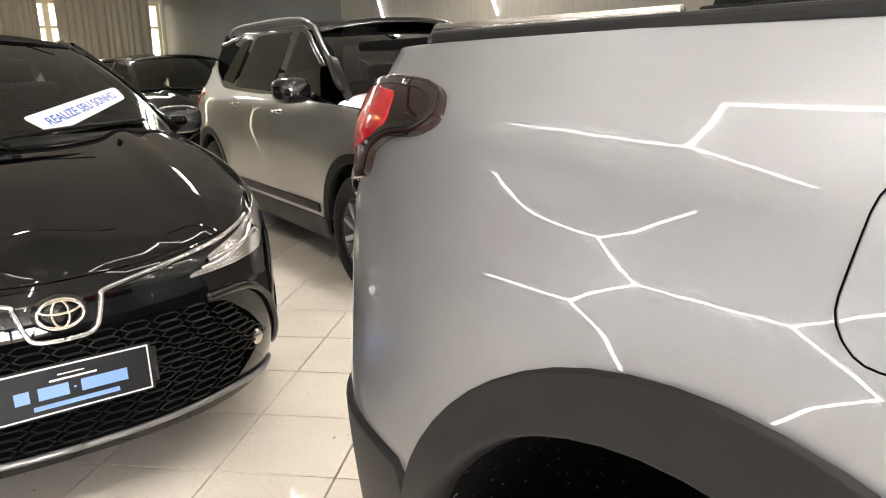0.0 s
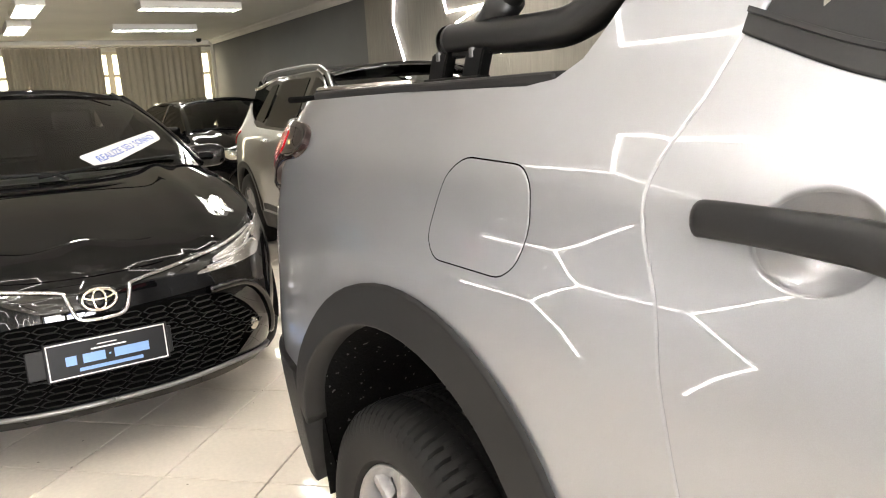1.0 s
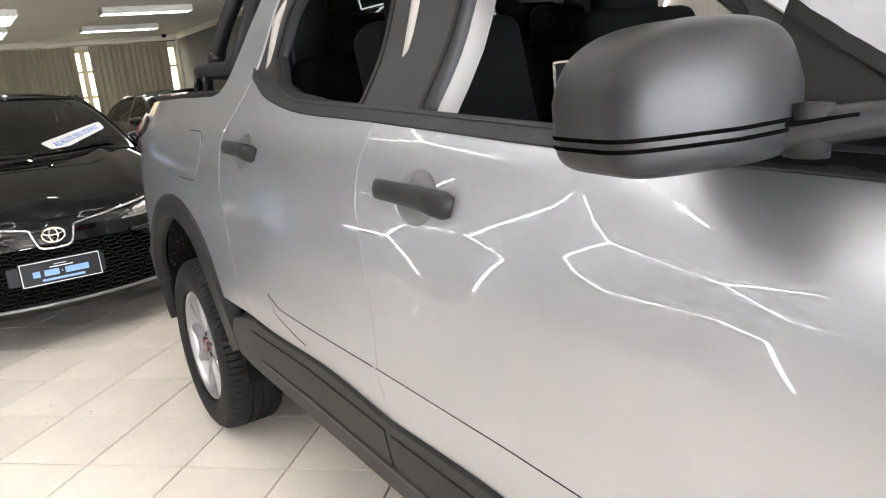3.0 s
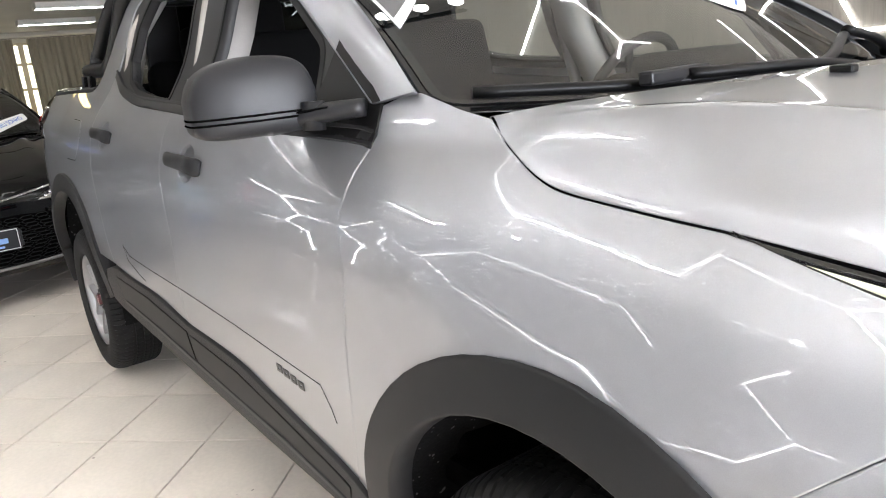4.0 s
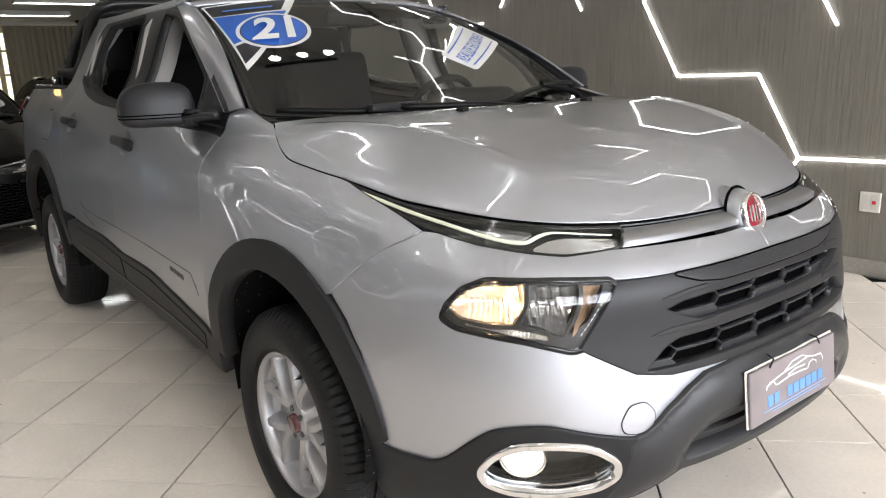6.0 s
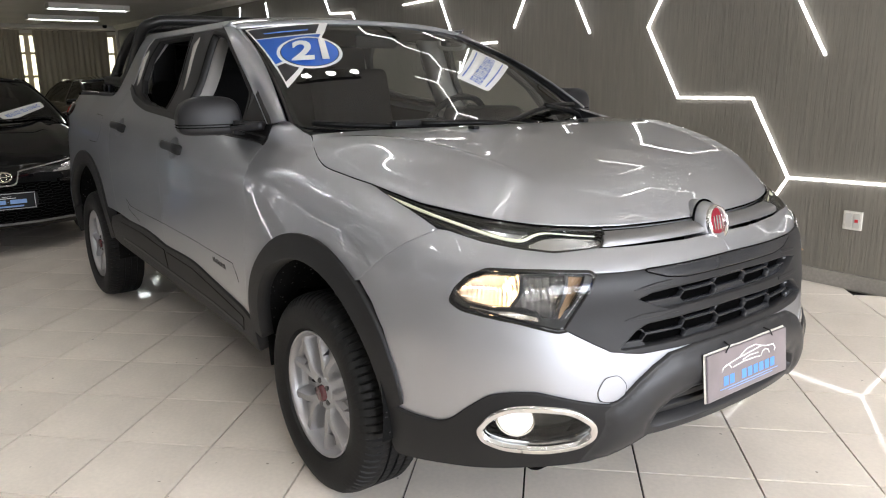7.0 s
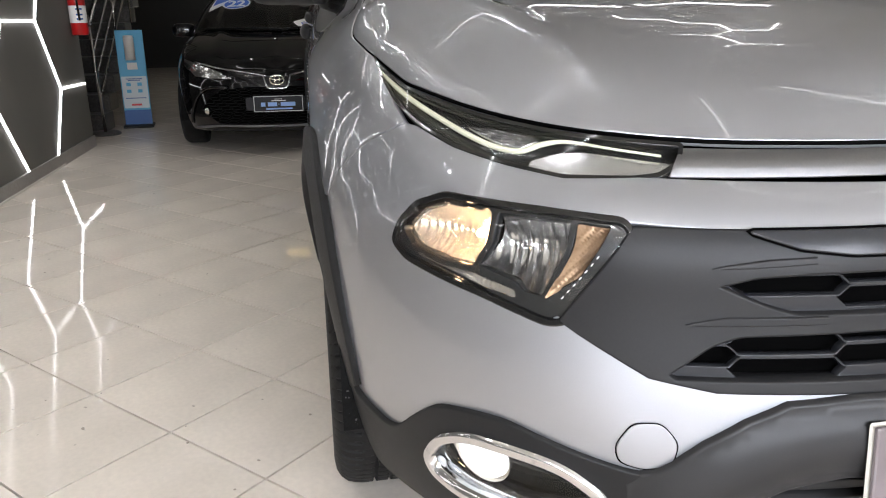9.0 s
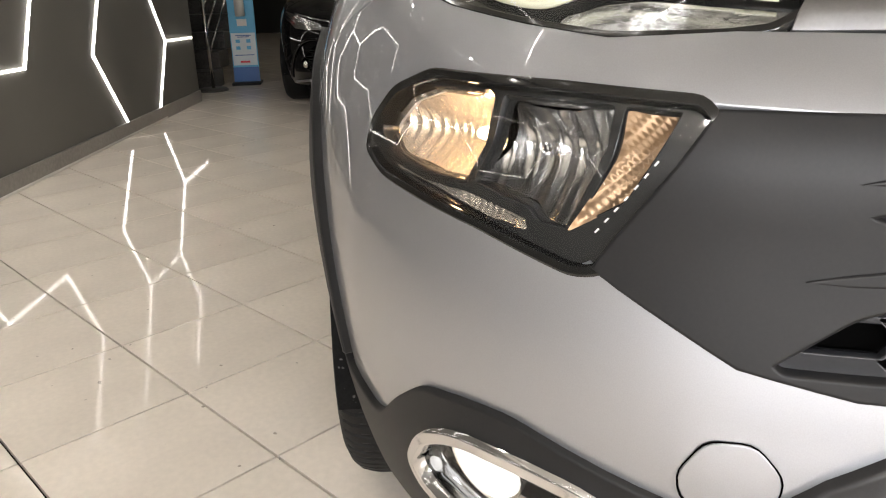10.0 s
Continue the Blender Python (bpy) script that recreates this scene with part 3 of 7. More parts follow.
LEFT_NEAR = polylines([(2.20, 2.28), (1.59, 2.28), (1.377, 1.92), (1.265, 1.715), (1.573, 1.189), (2.18, 1.193), (2.481, .674), (3.11, .69), (3.44, 1.22), (4.08, 1.23), (4.42, 1.75), (4.10, 2.28)], [(2.481, .674), (2.19, .17)], [(3.11, .69), (3.42, .17)],
                      [(2.20, 2.28), (2.49, 1.75), (2.65, 1.47)], [(.67, 1.705), (.51, 1.985), (.68, 2.30)], [(.02, 2.30), (-.26, 1.80)], [(-.50, 1.678), (-.90, 1.672), (-1.22, 1.82), (-1.40, 2.16), (-2.08, 2.14)], [(-.90, 1.672), (-1.24, 1.14)])
LEFT_FAR = polylines([(-2.25, 1.65), (-2.88, 1.65), (-3.19, 2.14), (-3.745, 2.165), (-3.90, 2.40)], [(-5.40, 1.98), (-4.91, 2.105), (-5.56, 2.108), (-5.68, 2.45)], [(-4.91, 2.105), (-4.66, 1.63)], [(-6.64, 2.45), (-6.70, 2.13), (-6.466, 1.63), (-5.85, 1.62)])
strips("wall_light", "white light strips forming broken hexagons on the ribbed wall", YL, -1, LEFT_NEAR + LEFT_FAR[1:])
RIGHT_SEEN = polylines([(-1.50, .065), (-1.835, .583), (-2.51, .568)], [(-1.835, .583), (-1.48, 1.108), (-.805, 1.112), (-.485, .588), (-.876, .075)], [(-.805, 1.112), (-.49, 1.64), (-.16, 2.16)], [(-1.48, 1.108), (-1.80, 1.64), (-1.48, 2.17)], [(-1.80, 1.64), (-2.44, 1.64)],
                       [(.98, .60), (.348, .59), (.06, 1.11), (.38, 1.64), (1.01, 1.64)], [(.98, .60), (1.30, .08)], [(.38, 1.64), (.06, 2.16)])
RIGHT_ON = polylines([(1.01, 1.64), (1.33, 1.12), (1.96, 1.12), (2.29, .60), (2.92, .60), (3.24, 1.12), (3.88, 1.12), (4.20, .60), (4.84, .60), (5.16, 1.12), (5.80, 1.12)], [(1.01, 1.64), (1.33, 2.17), (1.98, 2.17), (2.30, 1.65)], [(3.24, 1.12), (2.92, 1.64), (3.24, 2.17)],
                     [(3.88, 1.12), (4.20, 1.64), (4.84, 1.64), (5.16, 1.12)], [(4.84, 1.64), (5.16, 2.17)], [(6.12, .60), (5.80, 1.12), (6.12, 1.64)])
strips("wall_light", "white light strips forming broken hexagons on the plain grey wall", YR, 1, RIGHT_SEEN + RIGHT_ON)


# ---- ceiling lights ----
def fixture(x, y, along_x, n=2, watts=0.0, lit=True, length=1.25):
    t = tagged(empty("ceiling_light", pose(x, y, CEIL - .085, 0, 0, 0 if along_x else 90)), "white louvred fluorescent ceiling fitting", "ceiling light", "fluorescent ceiling fittings")
    part("housing", merge(box_bm(-length / 2, length / 2, -.15, .15, .03, .085, .006), box_bm(-length / 2, length / 2, -.15, -.138, -.005, .03), box_bm(-length / 2, length / 2, .138, .15, -.005, .03), box_bm(-length / 2, -length / 2 + .012, -.138, .138, -.005, .03), box_bm(length / 2 - .012, length / 2, -.138, .138, -.005, .03)), white_plastic, t)
    for k in range(n):
        yy = -.07 + .14 * k
        part("tube_lamp", tube([(-length / 2 + .02, yy, .012), (length / 2 - .02, yy, .012)], .014, 10), tube_glow if lit else white_plastic, t, shade=True)
    for k in range(9):
        xx = -length / 2 + length * (k + .5) / 9
        part("louvre", box_bm(xx - .002, xx + .002, -.136, .136, -.004, .026), white_plastic, t)
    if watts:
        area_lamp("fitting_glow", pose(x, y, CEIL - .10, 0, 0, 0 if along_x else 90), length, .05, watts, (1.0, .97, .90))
    return t


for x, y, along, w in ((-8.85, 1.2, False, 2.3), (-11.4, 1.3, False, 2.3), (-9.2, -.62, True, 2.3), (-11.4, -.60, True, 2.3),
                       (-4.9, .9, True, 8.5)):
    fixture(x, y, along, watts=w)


# light strips on the ceiling over the front of the showroom: a broken honeycomb like that of the walls
def ceiling_comb(x0, x1, y0, y1, side, keep, seed):
    rng, edges = random.Random(seed), {}
    dy, dx = side * math.sqrt(3), side * 1.5
    for i in range(int((x1 - x0) / dx) + 1):
        for j in range(int((y1 - y0) / dy) + 1):
            cx, cy = x0 + dx * i, y0 + dy * (j + .5 * (i % 2))
            ps = [(cx + side * math.cos(radians(60 * k)), cy + side * math.sin(radians(60 * k))) for k in range(6)]
            for a, b in zip(ps, ps[1:] + ps[:1]):
                key = tuple(sorted(((round(a[0], 2), round(a[1], 2)), (round(b[0], 2), round(b[1], 2)))))
                edges[key] = (a, b)
    thing = tagged(empty("ceiling_light"), "white light strips forming broken hexagons on the ceiling", "light strip")
    for key in sorted(edges):
        (ax, ay), (bx, by) = edges[key]
        if rng.random() < keep and all(YR + .1 < q < YL - .1 for q in (ay, by)) and not any(.3 < px < 2.8 and -.9 < py < 2.2 for px, py in ((ax, ay), (bx, by))):
            m = Matrix.Translation((ax, ay, CEIL - .006)) @ Matrix.Rotation(math.atan2(by - ay, bx - ax), 4, "Z")
            part("strip", moved(box_bm(0, math.hypot(bx - ax, by - ay), -.0075, .0075, -.006, .006, .002, 1), m), ceiling_strip, thing)


ceiling_comb(-1.6, 7.2, -2.6, 2.6, .63, .62, 5)
# an open zigzag of strips over the cab
zigzag = tagged(empty("ceiling_light"), "white light strips in an open zigzag on the ceiling", "light strip")
for (ax, ay), (bx, by) in polylines([(.55, .90), (.79, .87), (.80, 1.12), (1.0, 1.14), (1.10, 1.34), (1.47, 1.24), (1.82, .98), (2.25, .93), (2.38, .78)], [(1.82, .98), (1.74, .77)], [(1.47, 1.24), (1.48, 1.46)], [(2.25, .93), (2.27, 1.15)], [(1.05, 1.75), (1.48, 1.46)]):
    m = Matrix.Translation((ax, ay, CEIL - .006)) @ Matrix.Rotation(math.atan2(by - ay, bx - ax), 4, "Z")
    part("strip", moved(box_bm(0, math.hypot(bx - ax, by - ay), -.0060, .0060, -.006, .006, .002, 1), m), ceiling_strip, zigzag)


def spot_track(x, y, along_x, watts, n=2, gap=.7, cone=140, tilt=16):
    t = tagged(empty("track_light", pose(x, y, CEIL, 0, 0, 0 if along_x else 90)), "black ceiling track with small spotlights", "track light", "spotlight tracks")
    part("track", box_bm(-gap * 1.4, gap * 1.4, -.016, .016, -.03, 0, .003), black_trim, t)
    size = .28 if gap < .3 else 1.0
    for k in range(n):
        xx = (k - (n - 1) / 2) * gap
        S = Matrix.Translation((xx, 0, -.11)) @ Matrix.Rotation(radians(tilt), 4, "X") @ Matrix.Diagonal((size, size, 1, 1))
        s = part("spotlight", moved(lathe([(.001, .05), (.03, .05), (.034, .03), (.036, -.04), (.033, -.045)], 20, "z"), S), black_trim, t, shade=True)
        part("spotlight_face", moved(lathe([(.001, -.040), (.030, -.042)], 20, "z"), S), spot_glow, s, "lit spotlight lens", shade=True)
        spot = bpy.data.lights.new("track_spot", "SPOT")
        spot.energy, spot.color, spot.spot_size, spot.spot_blend, spot.shadow_soft_size = watts, (1.0, .945, .85), radians(cone), 1.0, .035
        lamp_ob = new("track_spot", spot)
        lamp_ob.matrix_world = t.matrix_world @ Matrix.Translation((xx, 0, -.11)) @ Matrix.Rotation(radians(tilt), 4, "X") @ Matrix.Translation((0, 0, -.06))
        part("spotlight_stem", tube([(xx, 0, -.03), (xx, 0, -.07)], .006, 6), black_trim, s)
    return t


# tracks at guessed places, most added to supply missing overhead light
for x, y, a, w in ((6.2, -1.5, True, 50), (6.2, 1.5, True, 64), (-.2, 1.2, True, 10), (.2, -1.9, False, 7), (-3.4, -1.3, False, 7), (-6.0, -1.0, False, 7), (-4.6, 2.2, True, 13)):
    spot_track(x, y, a, w)
spot_track(1.80, -.02, False, 2, 3, .19)
# narrow unseen spots, added to brighten the aisle floor beside the pickup
for x, w, tilt in ((1.5, 17, 4), (3.6, 28, 11)):
    spot_track(x, -2.40, True, w, 2, .7, 78, tilt)
# faint spots in front of the parked saloon
for x in (-1.2, -2.6):
    spot_track(x, 1.0, False, 2.5, 3, .55)
tagged(part("ceiling_panel_light", box_bm(-7.4, -7.05, -1.45, -1.1, CEIL - .02, CEIL - .001, .004), warm_glow), "small square warm ceiling light panel", "ceiling light")

# blue sign letters over the shop front, as plain bars
sign = tagged(part("sign_board", box_bm(XF - .06, XF - .002, -1.6, 1.6, 1.98, 2.24, .01), black_trim), "dark sign board with plain blue glowing bars", "sign")
sign_blue = material("sign_blue", (.1, .2, .9), .4, emit=(.16, .30, 1.0), power=2.2)
for k in range(8):
    part("sign_bar", box_bm(XF - .072, XF - .061, 1.3 - .33 * k - .22, 1.3 - .33 * k, 2.03, 2.19, .004), sign_blue, sign)

# ---- by the staircase ----
stand = tagged(empty("poster_stand", pose(-3.78, -2.75, 0, 0, 0, 6)), "upright blue dispenser stand with poster panel", "display stand")
TP = Matrix.Rotation(radians(-3), 4, "Y")
part("base", box_bm(-.12, .12, -.15, .15, 0, .03, .008), black_trim, stand)
part("panel", moved(box_bm(-.012, .012, -.135, .135, .02, 1.0, .004), TP), poster_blue, stand)
part("panel_white", moved(box_bm(.0125, .0135, -.125, .125, .20, .53, .0), TP), poster_pale, stand)
part("panel_foot", moved(box_bm(.0125, .0135, -.135, .135, .03, .18, .0), TP), poster_deep, stand)
part("panel_red_bar", moved(box_bm(.014, .015, -.05, .05, .225, .245, .0), TP), poster_red, stand)
part("panel_bottle", moved(lathe([(.001, .95), (.045, .945), (.05, .92), (.05, .70), (.001, .70)], 24, "z"), Matrix.Translation((.05, 0, 0))), white_plastic, stand, "white dispenser cylinder", shade=True)
part("panel_mark", moved(box_bm(.014, .016, -.05, .05, .60, .67, .0), TP), white_plastic, stand)
for z, w in ((.50, .08), (.485, .06), (.30, .10)):
    part("printed_bar", moved(box_bm(.014, .0148, -w, w, z, z + .008), TP), poster_deep, stand)
for y in (-.06, .05):
    for z in (.36, .43):
        part("printed_icon", moved(box_bm(.014, .0148, y - .022, y + .022, z, z + .035), TP), poster_blue, stand)

ext = tagged(empty("fire_extinguisher", pose(-2.36, -2.825, .985)), "red fire extinguisher hung on the grey wall", "fire extinguisher")
part("cylinder", lathe([(.001, 0), (.06, 0), (.068, .012), (.069, .36), (.058, .42), (.028, .45), (.024, .47), (.001, .47)], 36, "z"), extinguisher_red, ext, shade=True)
part("label_band", lathe([(.0695, .10), (.0697, .24)], 36, "z"), sticker_white, ext, "white instruction label with blue blocks", shade=True)
for z in (.125, .16, .205):
    part("printed_bar", moved(box_bm(.0690, .0705, -.02, .03, z, z + .014), Matrix.Rotation(radians(20), 4, "Z")), poster_deep, ext)
part("valve", box_bm(-.02, .02, -.02, .02, .47, .52, .006), black_trim, ext)
part("lever", tube([(0, 0, .52), (.05, 0, .545), (.10, 0, .53)], .008, 8), black_trim, ext, shade=True)
part("hose", tube(curve_pts([(.02, 0, .50), (.09, .02, .46), (.10, .03, .30), (.08, .03, .12)], 6), .009, 8), black_trim, ext, shade=True)
part("wall_hook", box_bm(-.02, .02, -.10, -.02, .40, .46, .004), steel_dark, ext)

stairs = tagged(empty("staircase"), "dark granite staircase with stainless rods", "staircase")
for k in range(12):
    part("step", box_bm(-3.45 - .28 * k - .34, -3.45 - .28 * k + .02, -4.2, -3.0, .178 * k, .178 * (k + 1), .012, 2), stair_stone, stairs)
part("stringer_foot", moved(lathe([(.001, .03), (.13, .03), (.15, .015), (.15, 0), (.001, 0)], 28, "z"), Matrix.Translation((-3.28, -2.98, 0))), stair_stone, stairs, shade=True)
part("newel_post", tube([(-3.26, -2.97, .02), (-3.30, -3.0, 1.15)], .016, 10), rail_metal, stairs, shade=True)
for h in (.22, .45, .68, .95):
    part("handrail_rod", tube([(-3.28, -2.985, .12 + h), (-6.4, -2.985, .12 + h + 3.12 * .178 / .28)], .011 if h < .9 else .022, 10), rail_metal, stairs, shade=True)
for k in (3, 6, 9):
    part("baluster", tube([(-3.45 - .28 * k, -2.985, .178 * k), (-3.45 - .28 * k, -2.985, .178 * k + 1.05)], .012, 8), rail_metal, stairs, shade=True)

# wall socket
so = tagged(part("wall_socket", merge(box_bm(2.87, 2.99, YL - .012, YL, .385, .505, .006, 2)), white_plastic), "white double wall socket plate", "socket")
part("socket_insert", box_bm(2.885, 2.925, YL - .0145, YL - .011, .40, .49, .002), cornice_paint, so)
part("socket_insert", box_bm(2.935, 2.975, YL - .0145, YL - .011, .40, .49, .002), cornice_paint, so)
part("socket_button", box_bm(2.945, 2.965, YL - .016, YL - .014, .435, .455), poster_red, so)
dome = tagged(part("camera_dome", moved(lathe([(.05, 0), (.05, -.03), (.035, -.06), (.001, -.07)], 20, "z"), Matrix.Translation((XB + .25, 2.6, CEIL - .001))), black_trim, None, shade=True), "small dark security camera dome", "camera dome")

# ---- the silver pickup ----
truck = tagged(empty("pickup_truck"), "silver metallic double-cab pickup truck, windows down, headlamps lit", "pickup truck")


def cv(pts, per=6):
    return [tuple(p) for p in curve_pts(pts, per)]


def side(pts, per=6):
    return TS.side(cv(pts, per))


def pan(name, outline, mat, holes=(), off=0.0, res=.035, gap=.0040, both=True, parent=None, label="", lip=.0038, depth=.014, shell=None):
    """A body panel of the pickup, and its twin on the other side."""
    s = shell or TS
    me = sheet(s.pos, s.nor, shrink(outline, gap) if gap else outline, holes, res, off, lip, depth)
    ob = add(name, me, mat, parent or truck, label, None)
    if both:
        mirrored(ob)
    return ob


def ring(cx, cz, rx, rz, a0, a1, n=28):
    return [(cx + rx * math.cos(radians(a)), cz + rz * math.sin(radians(a))) for a in np.linspace(a0, a1, n)]


B_SEAM = side([(1.60, .605), (1.575, .70), (1.57, .80), (1.55, .95), (1.516, 1.08), (1.52, 1.189)])
R_SEAM = side([(.79, .65), (.715, .78), (.672, .93), (.655, 1.03), (.607, 1.138), (.633, 1.24), (.65, 1.308)])
F_SEAM = side([(2.50, .505), (2.538, .65), (2.545, .82), (2.560, .92), (2.552, 1.01), (2.544, 1.07), (2.540, 1.124)])
BELT_R = side([(.65, 1.308), (.80, 1.257), (.949, 1.229), (1.124, 1.209), (1.352, 1.197), (1.52, 1.189)])
BELT_F = side([(1.52, 1.189), (1.86, 1.169), (2.43, 1.136), (2.540, 1.124)])
SILL_R, SILL_F = side([(.79, .65), (1.0, .637), (1.317, .635), (1.60, .605)]), side([(1.60, .605), (1.94, .60), (2.16, .565), (2.50, .505)])
ARCH_R = TS.side(ring(.09, .47, .50, .465, 23, 160))
ARCH_F = TS.side(ring(3.0, .45, .435, .425, 172, 52))
HOOD_EDGE = side([(2.795, 1.168), (2.833, 1.142), (2.880, 1.119), (2.925, 1.097), (2.975, 1.080), (3.07, 1.065), (3.19, 1.050)]) + TS.front(cv([(.745, 1.012), (.652, .984), (.543, .966), (.397, .955), (.243, .951), (.08, .949), (0, .949)], 5))
NOSE_SEAM = side([(3.29, .795), (3.37, .865), (3.43, .915)]) + TS.front([(.758, .956)])
DLO_REAR = side([(.655, 1.308), (.70, 1.43), (.745, 1.53), (.82, 1.575)])
DLO_FRONT = side([(2.540, 1.126), (2.505, 1.190), (2.338, 1.289), (2.168, 1.396), (2.025, 1.474), (1.90, 1.537), (1.80, 1.578)])

# handle cups: an oval dish pressed into each door
HANDLES = {"rear_door": (.680, .922, 1.117), "front_door": (1.612, 1.855, 1.070)}


def cup_rim(which, k=1.0):
    x0, x1, z = HANDLES[which]
    return TS.side(ring(x0 + .133, z - .004, .066 * k, .049 * k, 0, 348, 30))


rear_door = pan("rear_door", R_SEAM[::-1] + SILL_R[1:] + B_SEAM[1:] + BELT_R[::-1][1:-1], paint_silver, [cup_rim("rear_door")], res=.022, lip=.0060)
front_door = pan("front_door", B_SEAM[::-1] + SILL_F[1:] + F_SEAM[1:] + BELT_F[::-1][1:-1], paint_silver, [cup_rim("front_door")], res=.022, lip=.0060)
pan("bed_side", [(-1.15, .66), sx(-.42, .655)] + ARCH_R[::-1] + R_SEAM[:-1] + DLO_REAR + TS.side([(.80, 1.60), (.66, 1.60), (.60, 1.56), (.493, 1.424), (.449, 1.374), (.40, 1.30), (.36, 1.276), (.30, 1.268), (-.1, 1.272), (-.5, 1.268)]) + [(-1.15, 1.262)], paint_silver)
pan("tailgate", [(TS.u0, .66), (-1.15, .66), (-1.15, 1.262), (TS.u0, 1.262)], paint_silver)
fender = pan("fender", F_SEAM + TS.side([(2.522, 1.160), (2.508, 1.187), (2.555, 1.203), (2.605, 1.209), (2.645, 1.199), (2.712, 1.183)]) + HOOD_EDGE[:37] + TS.side([(3.225, 1.043)]) + TS.front([(.772, .997)]) + NOSE_SEAM[::-1] + ARCH_F[::-1] + TS.side([(2.562, .49)]), paint_silver, res=.022, gap=.0030)

BLADE_LOW = TS.front([(0, .853), (.26, .850), (.373, .849), (.498, .851)])
LOW_LAMP = rounded(TS.front([(.793, .782), (.783, .816), (.758, .850), (.719, .870), (.606, .866), (.503, .859), (.493, .84), (.575, .714), (.60, .708), (.679, .735), (.776, .762)]), .012, 3)
bumper = pan("front_bumper", TS.front([(0, .906), (.148, .904), (.355, .908), (.472, .911), (.568, .906), (.634, .916), (.70, .932), (.744, .954)]) + NOSE_SEAM[::-1] + TS.side([(3.345, .74), (3.39, .67), (3.425, .56), (3.42, .44)]) +
             TS.front([(.80, .42), (.775, .44), (.752, .495), (.725, .525), (.65, .538), (.56, .508), (.467, .492), (.404, .54), (.296, .60), (.10, .618), (.10, .636), (.30, .638), (.40, .640), (.475, .655), (.589, .720), (.602, .712), (.679, .739),
                       (.774, .766), (.789, .784), (.779, .816), (.755, .847), (.718, .866), (.606, .862), (.503, .856)]) + BLADE_LOW[::-1][1:], paint_silver, res=.03, depth=.03, gap=.0022)

# hood
HE0 = np.array([TS.pos(*p) for p in HOOD_EDGE]) + np.array([-.002, .003, .001])
HE0[-1, 1] = 0
HE0_S = np.concatenate(([0], np.cumsum(np.linalg.norm(np.diff(HE0, axis=0), axis=1))))
HE_S = np.linspace(0, 1, 161)
HE = np.stack([np.interp(HE_S * HE0_S[-1], HE0_S, HE0[:, k]) for k in range(3)], -1)
for _ in range(6):
    HE[1:-1] = .25 * HE[:-2] + .5 * HE[1:-1] + .25 * HE[2:]


def hood_top(x, y):
    """Two crests run from the screen's corners towards the badge; the hood falls away outside them."""
    ya = np.abs(y)
    line = .640 - .35 * (x - 3.165) + .15 * (x - 3.165)**2
    live = smooth(3.98, 3.55, x) * smooth(2.70, 3.15, x)
    step = .038 * smooth(line + .12, line + .002, ya) - .020 + .009 * np.exp(-((ya - line + .006) / .030)**2) - .0015 * np.exp(-((ya - line - .07) / .035)**2)
    return 1.172 - .074 * (x - 3.0) - .165 * np.maximum(x - 3.0, 0)**2 - .016 * (ya / .8)**2 + step * live


def hood_pos(a, b):
    """a runs along the hood's edge from the screen's corner to the nose, b from the edge to the middle."""
    a, b = np.asarray(a, float), np.asarray(b, float)
    e = np.stack([np.interp(a, HE_S, HE[:, k]) for k in range(3)], -1)
    cx = 3.035 + (HE[-1, 0] - 3.035) * a**1.15
    x = e[..., 0] + (cx - e[..., 0]) * (1 - (1 - b)**1.25)
    y = e[..., 1] * (1 - b)
    d = np.full(x.shape, 9.0)
    ez = np.zeros(x.shape)
    for p, q in zip(HE, HE[1:]):
        v = q[:2] - p[:2]
        t = np.clip(((x - p[0]) * v[0] + (y - p[1]) * v[1]) / max(float(v @ v), 1e-9), 0, 1)
        dd = np.hypot(x - p[0] - t * v[0], y - p[1] - t * v[1])
        ez = np.where(dd < d, p[2] + t * (q[2] - p[2]), ez)
        d = np.minimum(d, dd)
    wide_ = .040 + .020 * smooth(3.3, 3.72, x)
    g = np.exp(-d / wide_)
    z = ez * g + np.maximum(hood_top(x, y), ez) * (1 - g)
    return np.stack([x, y, z], -1)


def make_hood():
    na, nb = 110, 60
    aa, bb = np.meshgrid(np.linspace(0, 1, na), np.linspace(0, 1, nb)**1.6, indexing="ij")
    P = hood_pos(aa, bb)
    Q = P.copy()
    Q[..., 1] *= -1
    vs, fs = [], []
    for g, flip in ((P, False), (Q, True)):
        k = len(vs)
        low = g[:, 0].copy()
        low[:, 2] -= .012
        low[:, 1] *= .992
        low[:, 0] -= .004
        vs += [tuple(p) for p in g.reshape(-1, 3)] + [tuple(p) for p in low]
        for i in range(na - 1):
            for j in range(nb - 1):
                f = (k + i * nb + j, k + (i + 1) * nb + j, k + (i + 1) * nb + j + 1, k + i * nb + j + 1)
                fs.append(f[::-1] if flip else f)
            b = k + na * nb
            f = (b + i, b + i + 1, k + (i + 1) * nb, k + i * nb)
            fs.append(f[::-1] if flip else f)
    bm = bmesh.new()
    bv = [bm.verts.new(v) for v in vs]
    for f in fs:
        try:
            bm.faces.new([bv[q] for q in f])
        except ValueError:
            pass
    bmesh.ops.remove_doubles(bm, verts=bm.verts, dist=.0012)
    bmesh.ops.recalc_face_normals(bm, faces=bm.faces)
    return part("hood", bm, paint_silver, truck, shade=True)


make_hood()
gap_line = part("hood_gap", tube([TS.pos(*p) - .0045 * TS.nor(*p) + np.array([0, .002, .001]) for p in HOOD_EDGE], .0034, 6), void, truck, shade=True)
mirrored(gap_line)


